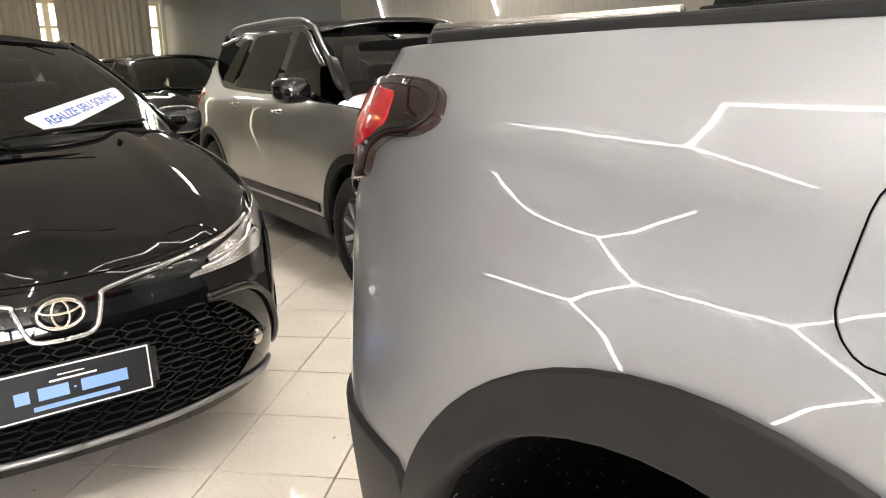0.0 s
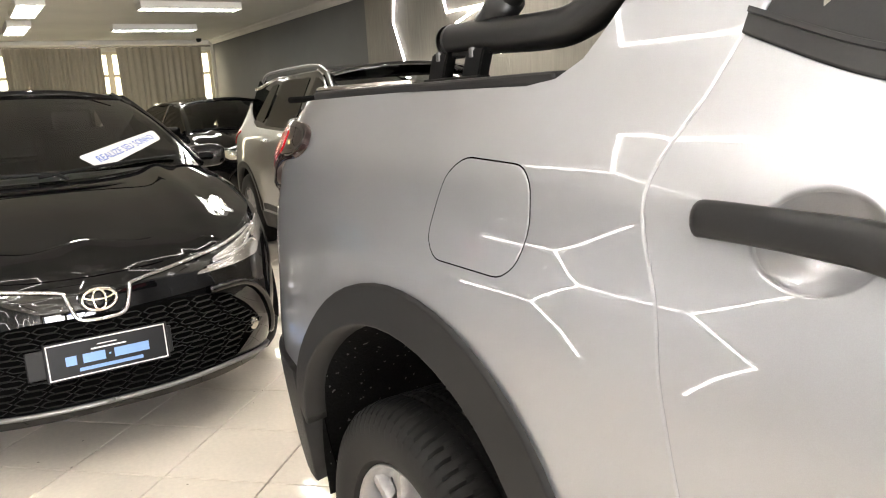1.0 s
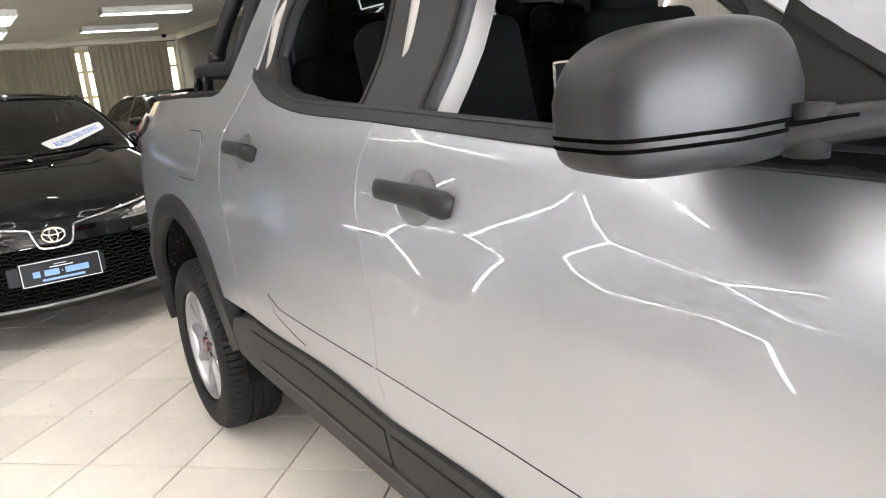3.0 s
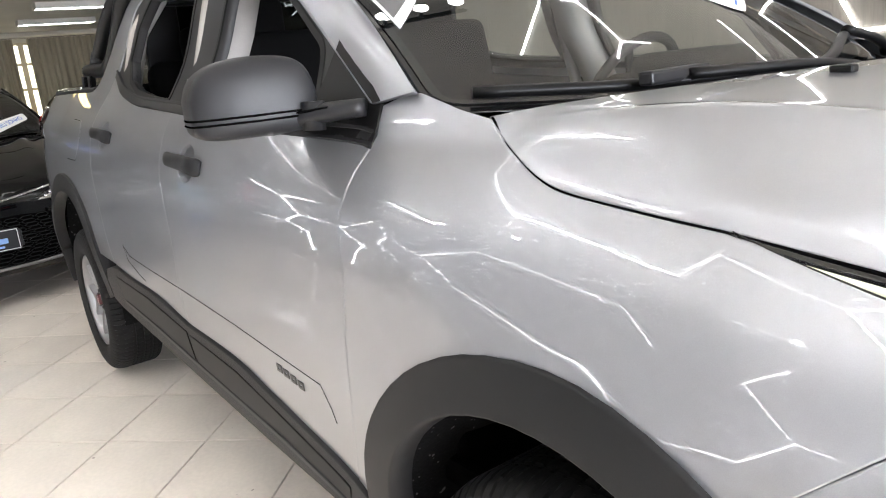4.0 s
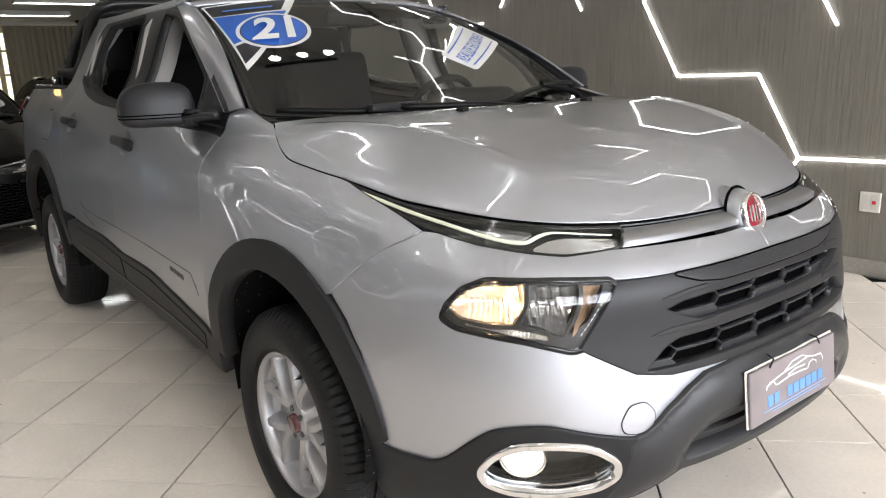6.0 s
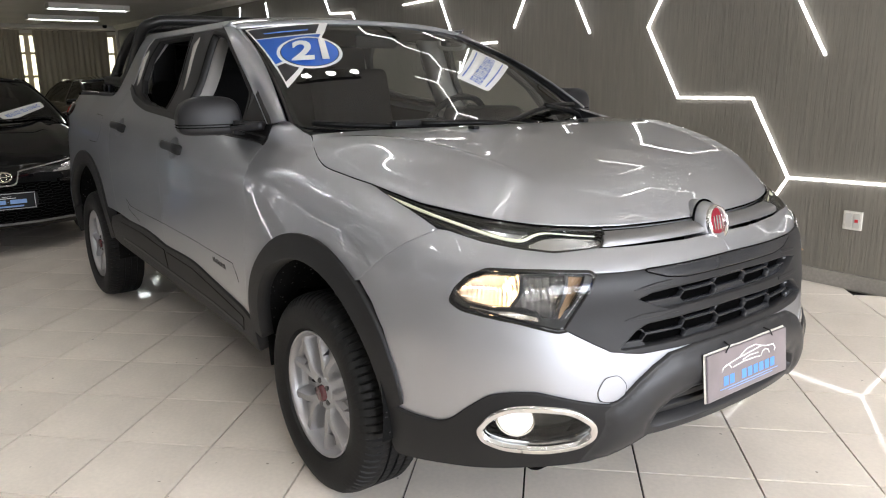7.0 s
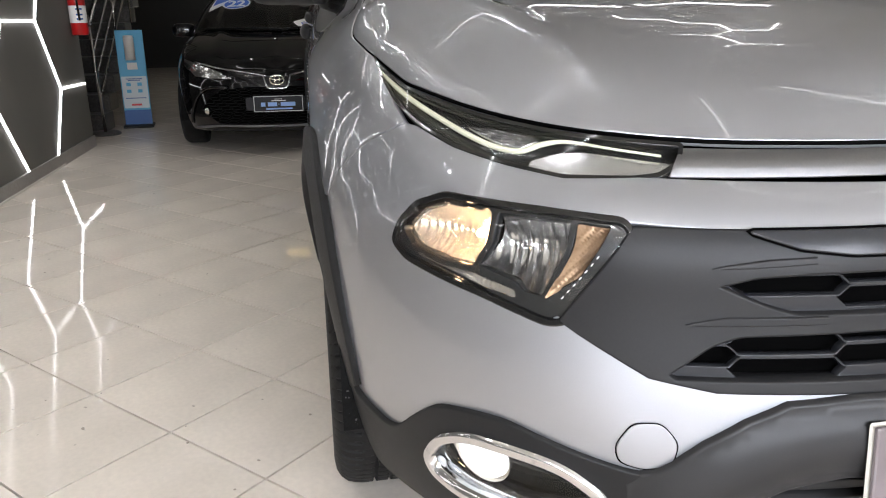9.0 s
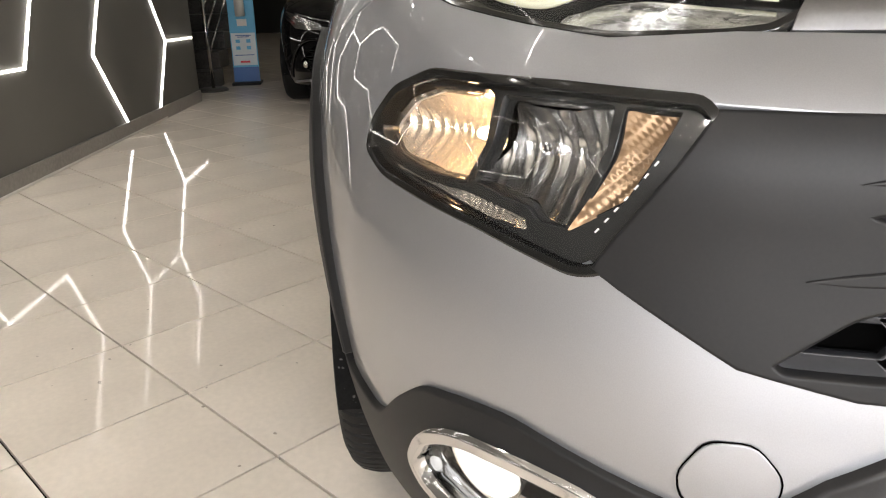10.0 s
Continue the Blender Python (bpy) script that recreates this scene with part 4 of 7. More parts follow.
# roof and screen
def screen_pos(a, b):
    """a from -1 to 1 across, b from the cowl up to the roof."""
    a, b = np.asarray(a, float), np.asarray(b, float)
    y = a * (.735 + (.585 - .735) * b)
    x = 2.86 - .24 * a**2 + (1.90 - .05 * a**2 - 2.86 + .24 * a**2) * b + .035 * np.sin(np.pi * b)
    z = 1.155 + .03 * a**2 + (1.615 - .05 * a**2 - 1.155 - .03 * a**2) * b + .025 * np.sin(np.pi * b)
    return np.stack([x, y, z], -1)


def numeric_normal(f, sign=1):
    def n(a, b):
        a, b, e = np.asarray(a, float), np.asarray(b, float), .004
        v = np.cross(f(a + e, b) - f(a - e, b), f(a, b + e) - f(a, b - e)) * sign
        return v / np.maximum(np.linalg.norm(v, axis=-1, keepdims=True), 1e-9)
    return n


screen_nor = numeric_normal(screen_pos)
SCREEN = rounded([(-1, 0), (1, 0), (1, 1), (-1, 1)], .06)
screen = add("windscreen", sheet(screen_pos, screen_nor, SCREEN, res=.06, lip=0), glass_car, truck, shade=None)
screen.visible_shadow = False
add("screen_surround", sheet(screen_pos, screen_nor, rounded([(-1.012, -.02), (1.012, -.02), (1.012, 1.012), (-1.012, 1.012)], .05), [shrink(SCREEN, .022)], res=.05, off=-.003, depth=.006), gloss_black, truck, shade=None)


PILLAR_FOOT = side([(2.505, 1.190), (2.338, 1.289), (2.168, 1.396), (2.025, 1.474), (1.90, 1.537), (1.80, 1.578)])


def pillar_pos(a, b):
    """The windscreen pillar: a from the fender to the roof, b from the door frame to the screen."""
    a, b = np.asarray(a, float), np.asarray(b, float)
    k = a * (len(PILLAR_FOOT) - 1)
    d = np.array(PILLAR_FOOT)
    o = TS.pos(np.interp(k, np.arange(len(d)), d[:, 0]), np.interp(k, np.arange(len(d)), d[:, 1]))
    i = screen_pos(-1.03 + 0 * a, 1.02 * a) + (.020 - .021 * a)[..., None] * np.array([.35, -.35, .87])
    p = o + (i - o) * b[..., None]
    bulge = .016 * np.sin(np.pi * np.clip(b, 0, 1)**1.4) * smooth(-.1, .25, a)
    return p + np.stack([.75 * bulge, -.55 * bulge, .5 * bulge], -1)


pil = add("windscreen_pillar", sheet(pillar_pos, numeric_normal(pillar_pos, 1), [(.004, 0), (1, 0), (1, 1), (.004, 1)], res=.04, lip=.0015, depth=.010), paint_silver, truck, shade=None)
mirrored(pil)


def roof_pos(a, b):
    """a from the tail end of the roof to the screen, b across from -1 to 1."""
    a, b = np.asarray(a, float), np.asarray(b, float)
    x = .60 + a * (1.93 - .10 * b**2 - .60 + .0 * b)
    edge = float(TRUCK_HALF(1.60))
    y = b * edge * (1 - .05 * smooth(.7, 1, a))
    z = 1.60 - .012 * smooth(.8, 1.0, a) + .065 * (1 - np.abs(b)**2.6) * (1 - .55 * smooth(.55, 1.05, a)) - .02 * smooth(.25, 0, a)
    return np.stack([x, y, z], -1)


add("roof", sheet(roof_pos, numeric_normal(roof_pos), [(0, -1), (1, -1), (1, 1), (0, 1)], res=.04, depth=.02), paint_silver, truck, shade=None)
pan("roof_rail_panel", DLO_REAR[-1:] + TS.side([(1.80, 1.578), (1.86, 1.600), (.66, 1.600)]), paint_silver, gap=0)
# window frames, glass
FRONT_GLASS = rounded(TS.side([(1.665, 1.207), (2.34, 1.168), (2.27, 1.305), (2.12, 1.400), (1.98, 1.475), (1.86, 1.535), (1.70, 1.558)]), .03)
REAR_GLASS = rounded(TS.side([(.885, 1.292), (1.03, 1.257), (1.23, 1.234), (1.415, 1.222), (1.425, 1.56), (.93, 1.556), (.84, 1.47), (.80, 1.36)]), .012)
DLO = BELT_R + BELT_F[1:] + DLO_FRONT[1:] + DLO_REAR[::-1]
pan("window_surround", DLO, plastic_smooth, [FRONT_GLASS, REAR_GLASS], off=-.004, res=.04, depth=.03)
for opening in (FRONT_GLASS, REAR_GLASS):
    pan("window_seal", shrink(opening, -.012), black_trim, [shrink(opening, .001)], off=-.001, res=.03, gap=0, lip=.002, depth=.02)
# the panes are wound down: only their upper edges stand over the belt line
for nm, pts in (("front_window", [(1.672, 1.196), (2.335, 1.158), (2.336, 1.176), (1.668, 1.216)]), ("rear_window", [(.885, 1.278), (1.03, 1.246), (1.23, 1.224), (1.425, 1.212), (1.428, 1.230), (1.23, 1.242), (1.03, 1.265), (.880, 1.300)])):
    pan(nm, TS.side(pts), glass_side, off=-.020, res=.06, lip=.001, depth=.004, gap=0, label="wound-down window pane")
# black inner shell behind the joints, put there to make them look shaded
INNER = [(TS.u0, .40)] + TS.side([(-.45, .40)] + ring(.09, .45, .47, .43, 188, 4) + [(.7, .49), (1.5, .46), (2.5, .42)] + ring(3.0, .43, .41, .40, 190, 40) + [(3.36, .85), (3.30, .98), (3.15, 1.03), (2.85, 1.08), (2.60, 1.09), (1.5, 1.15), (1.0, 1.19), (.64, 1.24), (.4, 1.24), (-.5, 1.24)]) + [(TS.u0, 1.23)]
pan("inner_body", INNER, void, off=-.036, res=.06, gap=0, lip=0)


# ---- pickup: cladding, wheels, lamps ----
class Wide:
    """Both halves of a shell in one chart: u runs on over the nose to the other side."""

    def __init__(self, s):
        self.s = s

    def split(self, u):
        u = np.asarray(u, float)
        return u > self.s.u1, np.where(u > self.s.u1, 2 * self.s.u1 - u, u)

    def pos(self, u, z):
        far, v = self.split(u)
        p = self.s.pos(v, z)
        p[..., 1] = np.where(far, -p[..., 1], p[..., 1])
        return p

    def nor(self, u, z):
        far, v = self.split(u)
        p = self.s.nor(v, z)
        p[..., 1] = np.where(far, -p[..., 1], p[..., 1])
        return p

    def across(self, half):
        """A half outline from the side to the middle, carried over to the other side."""
        r = [self.s.fy(y, z) for y, z in half]
        return r + [(2 * self.s.u1 - u, z) for u, z in r[::-1] if u < self.s.u1 - 1e-6]

    def at(self, y, z):
        u = self.s.fy(abs(y), z)[0]
        return (2 * self.s.u1 - u if y > 0 else u, z)


TW = Wide(TS)


def wide(name, half, mat, holes=(), off=0.0, res=.03, label="", lip=.0025, depth=.014, parent=None, gap=0.0):
    o = TW.across(half)
    me = sheet(TW.pos, TW.nor, shrink(o, gap) if gap else o, holes, res, off, lip, depth)
    return add(name, me, mat, parent or truck, label, None)


# black sheet behind the nose: the shade in its openings is its colour
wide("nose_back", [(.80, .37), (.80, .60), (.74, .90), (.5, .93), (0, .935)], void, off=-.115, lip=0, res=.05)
# flares and sills
pan("rear_arch_flare", TS.side(ring(.09, .47, .503, .468, 3, 165) + ring(.07, .45, .445, .415, 168, 2)), plastic, off=.012, res=.025, gap=0, lip=.006, depth=.05)
pan("front_arch_flare", TS.side(ring(3.0, .45, .438, .428, 1, 178) + ring(3.0, .43, .375, .375, 178, -1)), plastic, off=.012, res=.025, gap=0, lip=.006, depth=.05)
pan("sill_cladding", TS.side([(.582, .50), (.590, .56), (.64, .606), (.75, .632)]) + [(u, z - .003) for u, z in SILL_R[2:] + SILL_F[1:]] + TS.side([(2.575, .485), (2.575, .375), (2.40, .392), (2.0, .403), (1.5, .425), (1.0, .448), (.70, .462), (.60, .478)]), plastic, off=.009, res=.03, gap=0, lip=.005, depth=.05)
pan("sill_strip", TS.side([(.80, .606), (1.2, .607), (1.575, .582), (1.575, .492), (1.2, .512), (.84, .522)]), black_trim, off=.0125, res=.03, gap=0, lip=.002, depth=.01)
pan("sill_strip", TS.side([(1.60, .577), (1.94, .566), (2.16, .532), (2.47, .478), (2.45, .432), (2.16, .462), (1.94, .474), (1.60, .490)]), black_trim, off=.0125, res=.03, gap=0, lip=.002, depth=.01)
pan("sill_lip", TS.side([(.84, .524), (1.2, .514), (1.6, .492), (1.94, .476), (2.16, .464), (2.45, .434), (2.45, .424), (2.16, .453), (1.94, .465), (1.6, .481), (1.2, .503), (.84, .513)]), plastic_smooth, off=.0165, res=.03, gap=0, lip=.003, depth=.01)
pan("rear_bumper", [(TS.u0, .36), (TS.u0, .655), (-1.15, .655)] + TS.side([(-.41, .648), (-.385, .60), (-.40, .46), (-.42, .36)]), plastic, off=.012, res=.04, gap=0, lip=.006, depth=.05)

# wheels
def tyre_bm():
    ys = [(-.880, .2135), (-.896, .224), (-.905, .25), (-.907, .275), (-.903, .300), (-.893, .318), (-.878, .330), (-.862, .3345)]
    out = [(r, y) for y, r in ys]
    edge = len(out)
    for y in (-.846, -.811, -.776, -.741):
        out += [(.3372, y), (.3372, y + .008), (.3372, y + .018), (.3372, y + .026), (.329, y + .0265), (.329, y + .0345)]
    out += [(.336, -.712), (.328, -.698), (.31, -.690), (.27, -.688), (.22, -.692)]
    n = 480
    bm = lathe(out, n)
    bm.verts.ensure_lookup_table()
    # sipes across the shoulder and the outer ribs
    for k in range(edge - 3, len(out) - 4):
        row = (k - edge) % 6
        if k >= edge and row > 3:
            continue
        for i in range(0, n, 6):
            v = bm.verts[k * n + (i + (k - edge) // 3) % n]
            s = .986 if k == edge - 3 else .976 if k < edge else (.985, .994, 1, .985)[row]
            v.co.x *= s
            v.co.z *= s
    return bm


def spoke_bm():
    """One fifth of the wheel's face: a spoke that forks into two ridges, shallow between them, deep and slotted at its flanks."""
    bm = bmesh.new()
    rs, ts = np.linspace(.050, .207, 26), np.linspace(-36, 36, 61)
    grid = []
    for r in rs:
        fork = 5 + 13 * smooth(.055, .20, r)
        row = []
        for t in ts:
            d = r * abs(radians(abs(t) - fork))
            pocket = (.021 if abs(t) < fork else .046) * smooth(.010, .017 if abs(t) < fork else .024, d)
            pocket *= smooth(.208, .190, r) * smooth(.050, .075, r)
            a = radians(t)
            row.append(bm.verts.new((r * math.sin(a), -.872 + .010 * smooth(.10, .05, r) + float(pocket), r * math.cos(a))))
        grid.append(row)
    for i in range(len(rs) - 1):
        for k in range(len(ts) - 1):
            t = abs(ts[k] + .6)
            slot = .100 < rs[i] < .186 and t > 30 or .135 < rs[i] < .180 and 5.5 < t < 8.5
            if not slot:
                bm.faces.new((grid[i][k], grid[i][k + 1], grid[i + 1][k + 1], grid[i + 1][k]))
    bmesh.ops.recalc_face_normals(bm, faces=bm.faces)
    if sum(f.normal.y for f in bm.faces) > 0:
        bmesh.ops.reverse_faces(bm, faces=bm.faces)
    return bm


def make_wheel():
    w = new("wheel", to_mesh(lathe([(.206, -.875), (.214, -.884), (.2115, -.889), (.205, -.884), (.199, -.862), (.196, -.80), (.19, -.72), (.19, -.70)], 64), "rim"))
    w.data.materials.append(alloy)
    w.data.polygons.foreach_set("use_smooth", [True] * len(w.data.polygons))
    w.parent = truck
    part("tyre", tyre_bm(), rubber, w, shade=True).data.set_sharp_from_angle(angle=radians(28))
    sp = to_mesh(spoke_bm(), "spoke")
    sp.materials.append(alloy)
    sp.polygons.foreach_set("use_smooth", [True] * len(sp.polygons))
    sp.set_sharp_from_angle(angle=radians(38))
    for k in range(5):
        o = new("spoke", sp)
        o.parent, o.rotation_euler = w, (0, radians(72 * k + 10), 0)
    part("hub", lathe([(.001, -.868), (.046, -.868), (.056, -.862), (.06, -.83), (.06, -.80)], 40), alloy, w, shade=True)
    part("hub_cap", lathe([(.001, -.882), (.022, -.882), (.027, -.879), (.030, -.864)], 32), hub_red, w, "dark red hub cap", shade=True)
    nut = to_mesh(lathe([(.001, -.872), (.009, -.872), (.010, -.862)], 6), "wheel_nut")
    nut.materials.append(steel_dark)
    for k in range(5):
        o = new("wheel_nut", nut)
        o.parent, o.location = w, (.042 * math.cos(radians(72 * k + 46)), 0, .042 * math.sin(radians(72 * k + 46)))
    # black disc behind the slots, in place of the shade within
    part("wheel_back", lathe([(.001, -.812), (.190, -.812)], 40), void, w)
    return w


front_wheel = make_wheel()
for x, s, turn in ((AXLE_F, 1, 6), (AXLE_R, 1, 31), (AXLE_F, -1, 12), (AXLE_R, -1, 40)):
    o = front_wheel if x == AXLE_F and s == 1 else copy_thing(front_wheel, Matrix())
    o.matrix_basis = Matrix.Translation((x, 0, WHEEL_R)) @ Matrix.Diagonal((1, s, 1, 1)) @ Matrix.Rotation(radians(turn), 4, "Y")


def well_bm(cx, cz, rx, rz, y0, y1):
    bm = bmesh.new()
    rows = []
    for y, k in ((y0, 1.02), (y0 * .6 + y1 * .4, 1.0), (y1, .98)):
        rows.append([bm.verts.new((cx + rx * k * math.cos(a), y, cz + rz * k * math.sin(a))) for a in np.linspace(math.pi + .25, -.25, 40)])
    for a, b in zip(rows, rows[1:]):
        for i in range(len(a) - 1):
            bm.faces.new((a[i], a[i + 1], b[i + 1], b[i]))
    bm.faces.new(rows[-1])
    return bm


for cx, cz, rx, rz in ((.07, .44, .452, .425), (3.0, .42, .385, .39)):
    w = part("wheel_liner", well_bm(cx, cz, rx, rz, -.885, -.52), liner, truck, "speckled black wheel arch liner", shade=True)
    mirrored(w)
    st = part("shock_strut", tube([(cx + .02, -.62, .30), (cx + .06, -.60, .80)], .035, 12), liner, truck, shade=True)
    mirrored(st)
    coil = [(cx + .045 + .062 * math.cos(a), -.61 + .062 * math.sin(a), .50 + .0085 * a) for a in np.linspace(0, 12 * math.pi, 110)]
    mirrored(part("coil_spring", tube(coil, .010, 6), spring_black, truck, "black coil spring", shade=True))
# unseen sheet behind the bumper, added to keep light off the floor below
wide("air_dam", [(.62, .215), (.64, .33), (.40, .345), (0, .35)], void, off=-.24, res=.05, lip=.004, depth=.03)
part("underbody", merge(box_bm(-.80, 2.5, -.74, .74, .29, .35, .02), box_bm(2.4, 3.72, -.60, .60, .27, .33, .02)), void, truck)
for x in (AXLE_F, AXLE_R):
    part("axle", tube([(x, -.74, WHEEL_R), (x, .74, WHEEL_R)], .045, 12), steel_dark, truck, shade=True)

# front lower cladding with its intake
FOG = rounded(TS.front([(.748, .432), (.735, .482), (.70, .512), (.64, .514), (.575, .503), (.52, .46), (.512, .42), (.545, .392), (.62, .378), (.70, .383), (.735, .402)]), .035, 4)
FOG_IN = shrink(FOG, .0075)
pan("lower_cladding", rounded(TS.side([(3.36, .27), (3.365, .46), (3.40, .475), (3.425, .432)]) + TS.front([(.803, .428), (.789, .442), (.764, .50), (.738, .536), (.70, .547), (.655, .550), (.562, .521), (.50, .505), (.455, .502), (.452, .44), (.47, .352), (.50, .335), (.64, .322), (.732, .300)]), .022, 3), plastic, [shrink(FOG, .003)], off=.010, res=.025, gap=0, lip=.005, depth=.05)


def bar_pos(u, z):
    """The bumper bar stands out from the nose, more so towards the middle."""
    p = TW.pos(u, z)
    return p + (.009 + .004 * smooth(.52, .36, np.abs(p[..., 1])))[..., None] * TW.nor(u, z)


BAR = TW.across([(0, .402), (.360, .403), (.400, .380), (.46, .350), (.530, .338), (.500, .415), (.492, .455), (.497, .488), (.480, .503), (.464, .508), (.44, .525), (.404, .556), (.35, .590), (.296, .614), (.2, .622), (0, .625)])
BAR_HOLE = rounded(TW.across([(.350, .417), (.368, .428), (.346, .472), (.29, .502), (.22, .516), (0, .520)]), .012, 3)
BAR_RIM = np.concatenate([densify(BAR, .012), densify(BAR_HOLE, .012)])


def bar_round(u, z):
    """The bar swells between its rims."""
    u, z = np.asarray(u, float), np.asarray(z, float)
    d = np.hypot(u[..., None] - BAR_RIM[:, 0], z[..., None] - BAR_RIM[:, 1])
    d = np.maximum(-.012 * np.log(np.sum(np.exp(-d / .012), axis=-1) * .4), 0)
    return bar_pos(u, z) + (.015 * (1 - np.exp(-d / .020)))[..., None] * TW.nor(u, z)


add("bumper_bar", sheet(bar_round, numeric_normal(bar_round), BAR, [BAR_HOLE], .014, .002, .008, .07), bar_plastic, truck, "dark satin bumper bar", None)
# black sheets stand in for the shade inside the intake
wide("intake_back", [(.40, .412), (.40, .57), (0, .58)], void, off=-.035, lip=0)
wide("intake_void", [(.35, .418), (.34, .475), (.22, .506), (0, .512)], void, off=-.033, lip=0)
for z0, z1, y, d in ((.444, .455, .338, -.012), (.476, .486, .300, -.014)):
    wide("intake_slat", [(y, z0), (y - .008, z1), (0, z1 + .004)], plastic_smooth, off=d, lip=.004, depth=.05)
add("tow_hook_gap", sheet(TS.pos, TS.nor, rounded(TS.front([(.518, .545), (.497, .581), (.459, .585), (.435, .556), (.442, .519), (.48, .509), (.513, .517)]), .012, 3), res=.03, off=.0009, lip=0), void, truck, shade=None)
pan("tow_hook_cover", rounded(TS.front([(.515, .545), (.495, .578), (.46, .582), (.438, .555), (.445, .522), (.48, .512), (.51, .52)]), .012, 3), paint_silver, off=.0025, res=.02, gap=0, lip=.002, depth=.006)

# fog lamps
def add_fog():
    me = sheet(TS.pos, TS.nor, FOG, [FOG_IN], .02, .020, .005, .05)
    fog = add("fog_lamp", me, chrome, truck, "lit fog lamp in an oval chrome ring", None)
    add("bowl", sheet(lambda u, z: TS.pos(u, z) - .055 * TS.nor(u, z), TS.nor, shrink(FOG_IN, -.01), res=.03, lip=0), gloss_black, fog, shade=None)
    c = TS.pos(*TS.fy(.690, .455))
    n = TS.nor(*TS.fy(.690, .455))
    m = Matrix.Translation(Vector(c - .02 * n)) @ Vector(n).to_track_quat("Z", "Y").to_matrix().to_4x4()
    part("reflector", moved(lathe([(.052, .0), (.046, -.02), (.02, -.034), (.001, -.036)], 32, "z"), m), reflector, fog, shade=True)
    part("bulb_lens", moved(lathe([(.001, .012), (.025, .010), (.043, .003), (.047, -.006), (.001, -.010)], 32, "z"), m), bulb_white, fog, "glowing white fog lamp lens", shade=True)
    add("lens", sheet(TS.pos, TS.nor, shrink(FOG_IN, -.003), res=.03, off=.004, lip=0), lens_clear, fog, shade=None).visible_shadow = False
    return fog


mirrored(add_fog())

# lower headlamps
def add_headlamp():
    inner = shrink(LOW_LAMP, .0040)
    me = sheet(TS.pos, TS.nor, shrink(LOW_LAMP, -.001), [inner], .02, .005, .004, .03)
    hl = add("headlamp", me, gloss_black, truck, "lit halogen headlamp with clear lens and black rim", None)
    main = rounded(TS.front([(.783, .803), (.775, .836), (.742, .862), (.663, .859), (.675, .81), (.694, .771), (.733, .772), (.772, .781)]), .008, 3)
    high = rounded(TS.front([(.659, .859), (.567, .857), (.577, .814), (.608, .742), (.634, .746), (.640, .757), (.689, .774), (.671, .811)]), .008, 3)
    turn = rounded(TS.front([(.563, .856), (.517, .853), (.562, .772), (.602, .746), (.574, .813)]), .006, 3)
    foot = rounded(TS.front([(.762, .775), (.733, .767), (.692, .765), (.640, .750), (.640, .738), (.683, .740), (.722, .752), (.766, .768)]), .003, 2)

    def cup(poly, deep, rib, pitch, lean=0.0, shift=(0, 0)):
        p = np.array(poly)
        mu, mz = (p.min(0) + p.max(0)) / 2 + np.array(shift)
        ru, rz = np.ptp(p, 0) * .62

        def f(u, z):
            u, z = np.asarray(u, float), np.asarray(z, float)
            r2 = np.clip(((u - mu) / ru)**2 + ((z - mz) / rz)**2, 0, 1.2)
            d = .005 + deep * (1 - r2) + rib * np.abs(np.sin(np.pi * (u + lean * z) / pitch)) + .02 * np.clip((u - mu) / ru, -1, 1) * (lean != 0)
            return TS.pos(u, z) - d[..., None] * TS.nor(u, z)
        c = np.array([mu]), np.array([mz])
        sgn = 1 if float(np.dot(numeric_normal(f)(*c)[0], TS.nor(*c)[0])) > 0 else -1

        def n(u, z, e=.0012):
            u, z = np.asarray(u, float), np.asarray(z, float)
            v = np.cross(f(u + e, z) - f(u - e, z), f(u, z + e) - f(u, z - e)) * sgn
            return v / np.maximum(np.linalg.norm(v, axis=-1, keepdims=True), 1e-9)
        return f, n
    for nm, poly, args, mat, label in (("reflector", main, (.062, .0028, .0125), reflector, "fluted warm reflector bowl"), ("reflector", high, (.060, .0040, .021, 0, (.004, .010)), smoke_chrome, "smoked lobed reflector"),
                                       ("amber_reflector", turn, (.022, .0015, .006, .4), amber, "amber indicator reflector"), ("lower_reflector", foot, (.012, .0012, .008), reflector, "")):
        f, n = cup(poly, *args)
        add(nm, sheet(f, n, shrink(poly, .0004), res=.0042, lip=0), mat, hl, label, None)
    add("bezel", sheet(TS.pos, TS.nor, shrink(LOW_LAMP, .005), [shrink(q, .0012) for q in (main, high, turn, foot)], .015, -.005, .0015, .02), lamp_black, hl, "black inner bezel", None)
    add("housing", sheet(TS.pos, TS.nor, shrink(LOW_LAMP, .006), res=.03, off=-.100, lip=0), void, hl, shade=None)
    for y, z, deep, mat, label in ((.700, .820, .050, bulb_warm, "glowing halogen bulb"), (.640, .812, .052, chrome, "bulb cap")):
        c, n = TS.pos(*TS.fy(y, z)), TS.nor(*TS.fy(y, z))
        m = Matrix.Translation(Vector(c - deep * n)) @ (Vector(n) + Vector((.5, 0, 0))).to_track_quat("Z", "Y").to_matrix().to_4x4()
        part("bulb", moved(lathe([(.001, .018), (.005, .016), (.0065, .008), (.006, -.02)], 16, "z"), m), mat, hl, label, shade=True)
    add("lens", sheet(TS.pos, TS.nor, inner, res=.025, off=.004, lip=0), lens_clear, hl, "clear curved plastic lens", None).visible_shadow = False
    for k in range(7):
        y, z = .583 - .0070 * k, .748 + .0100 * k
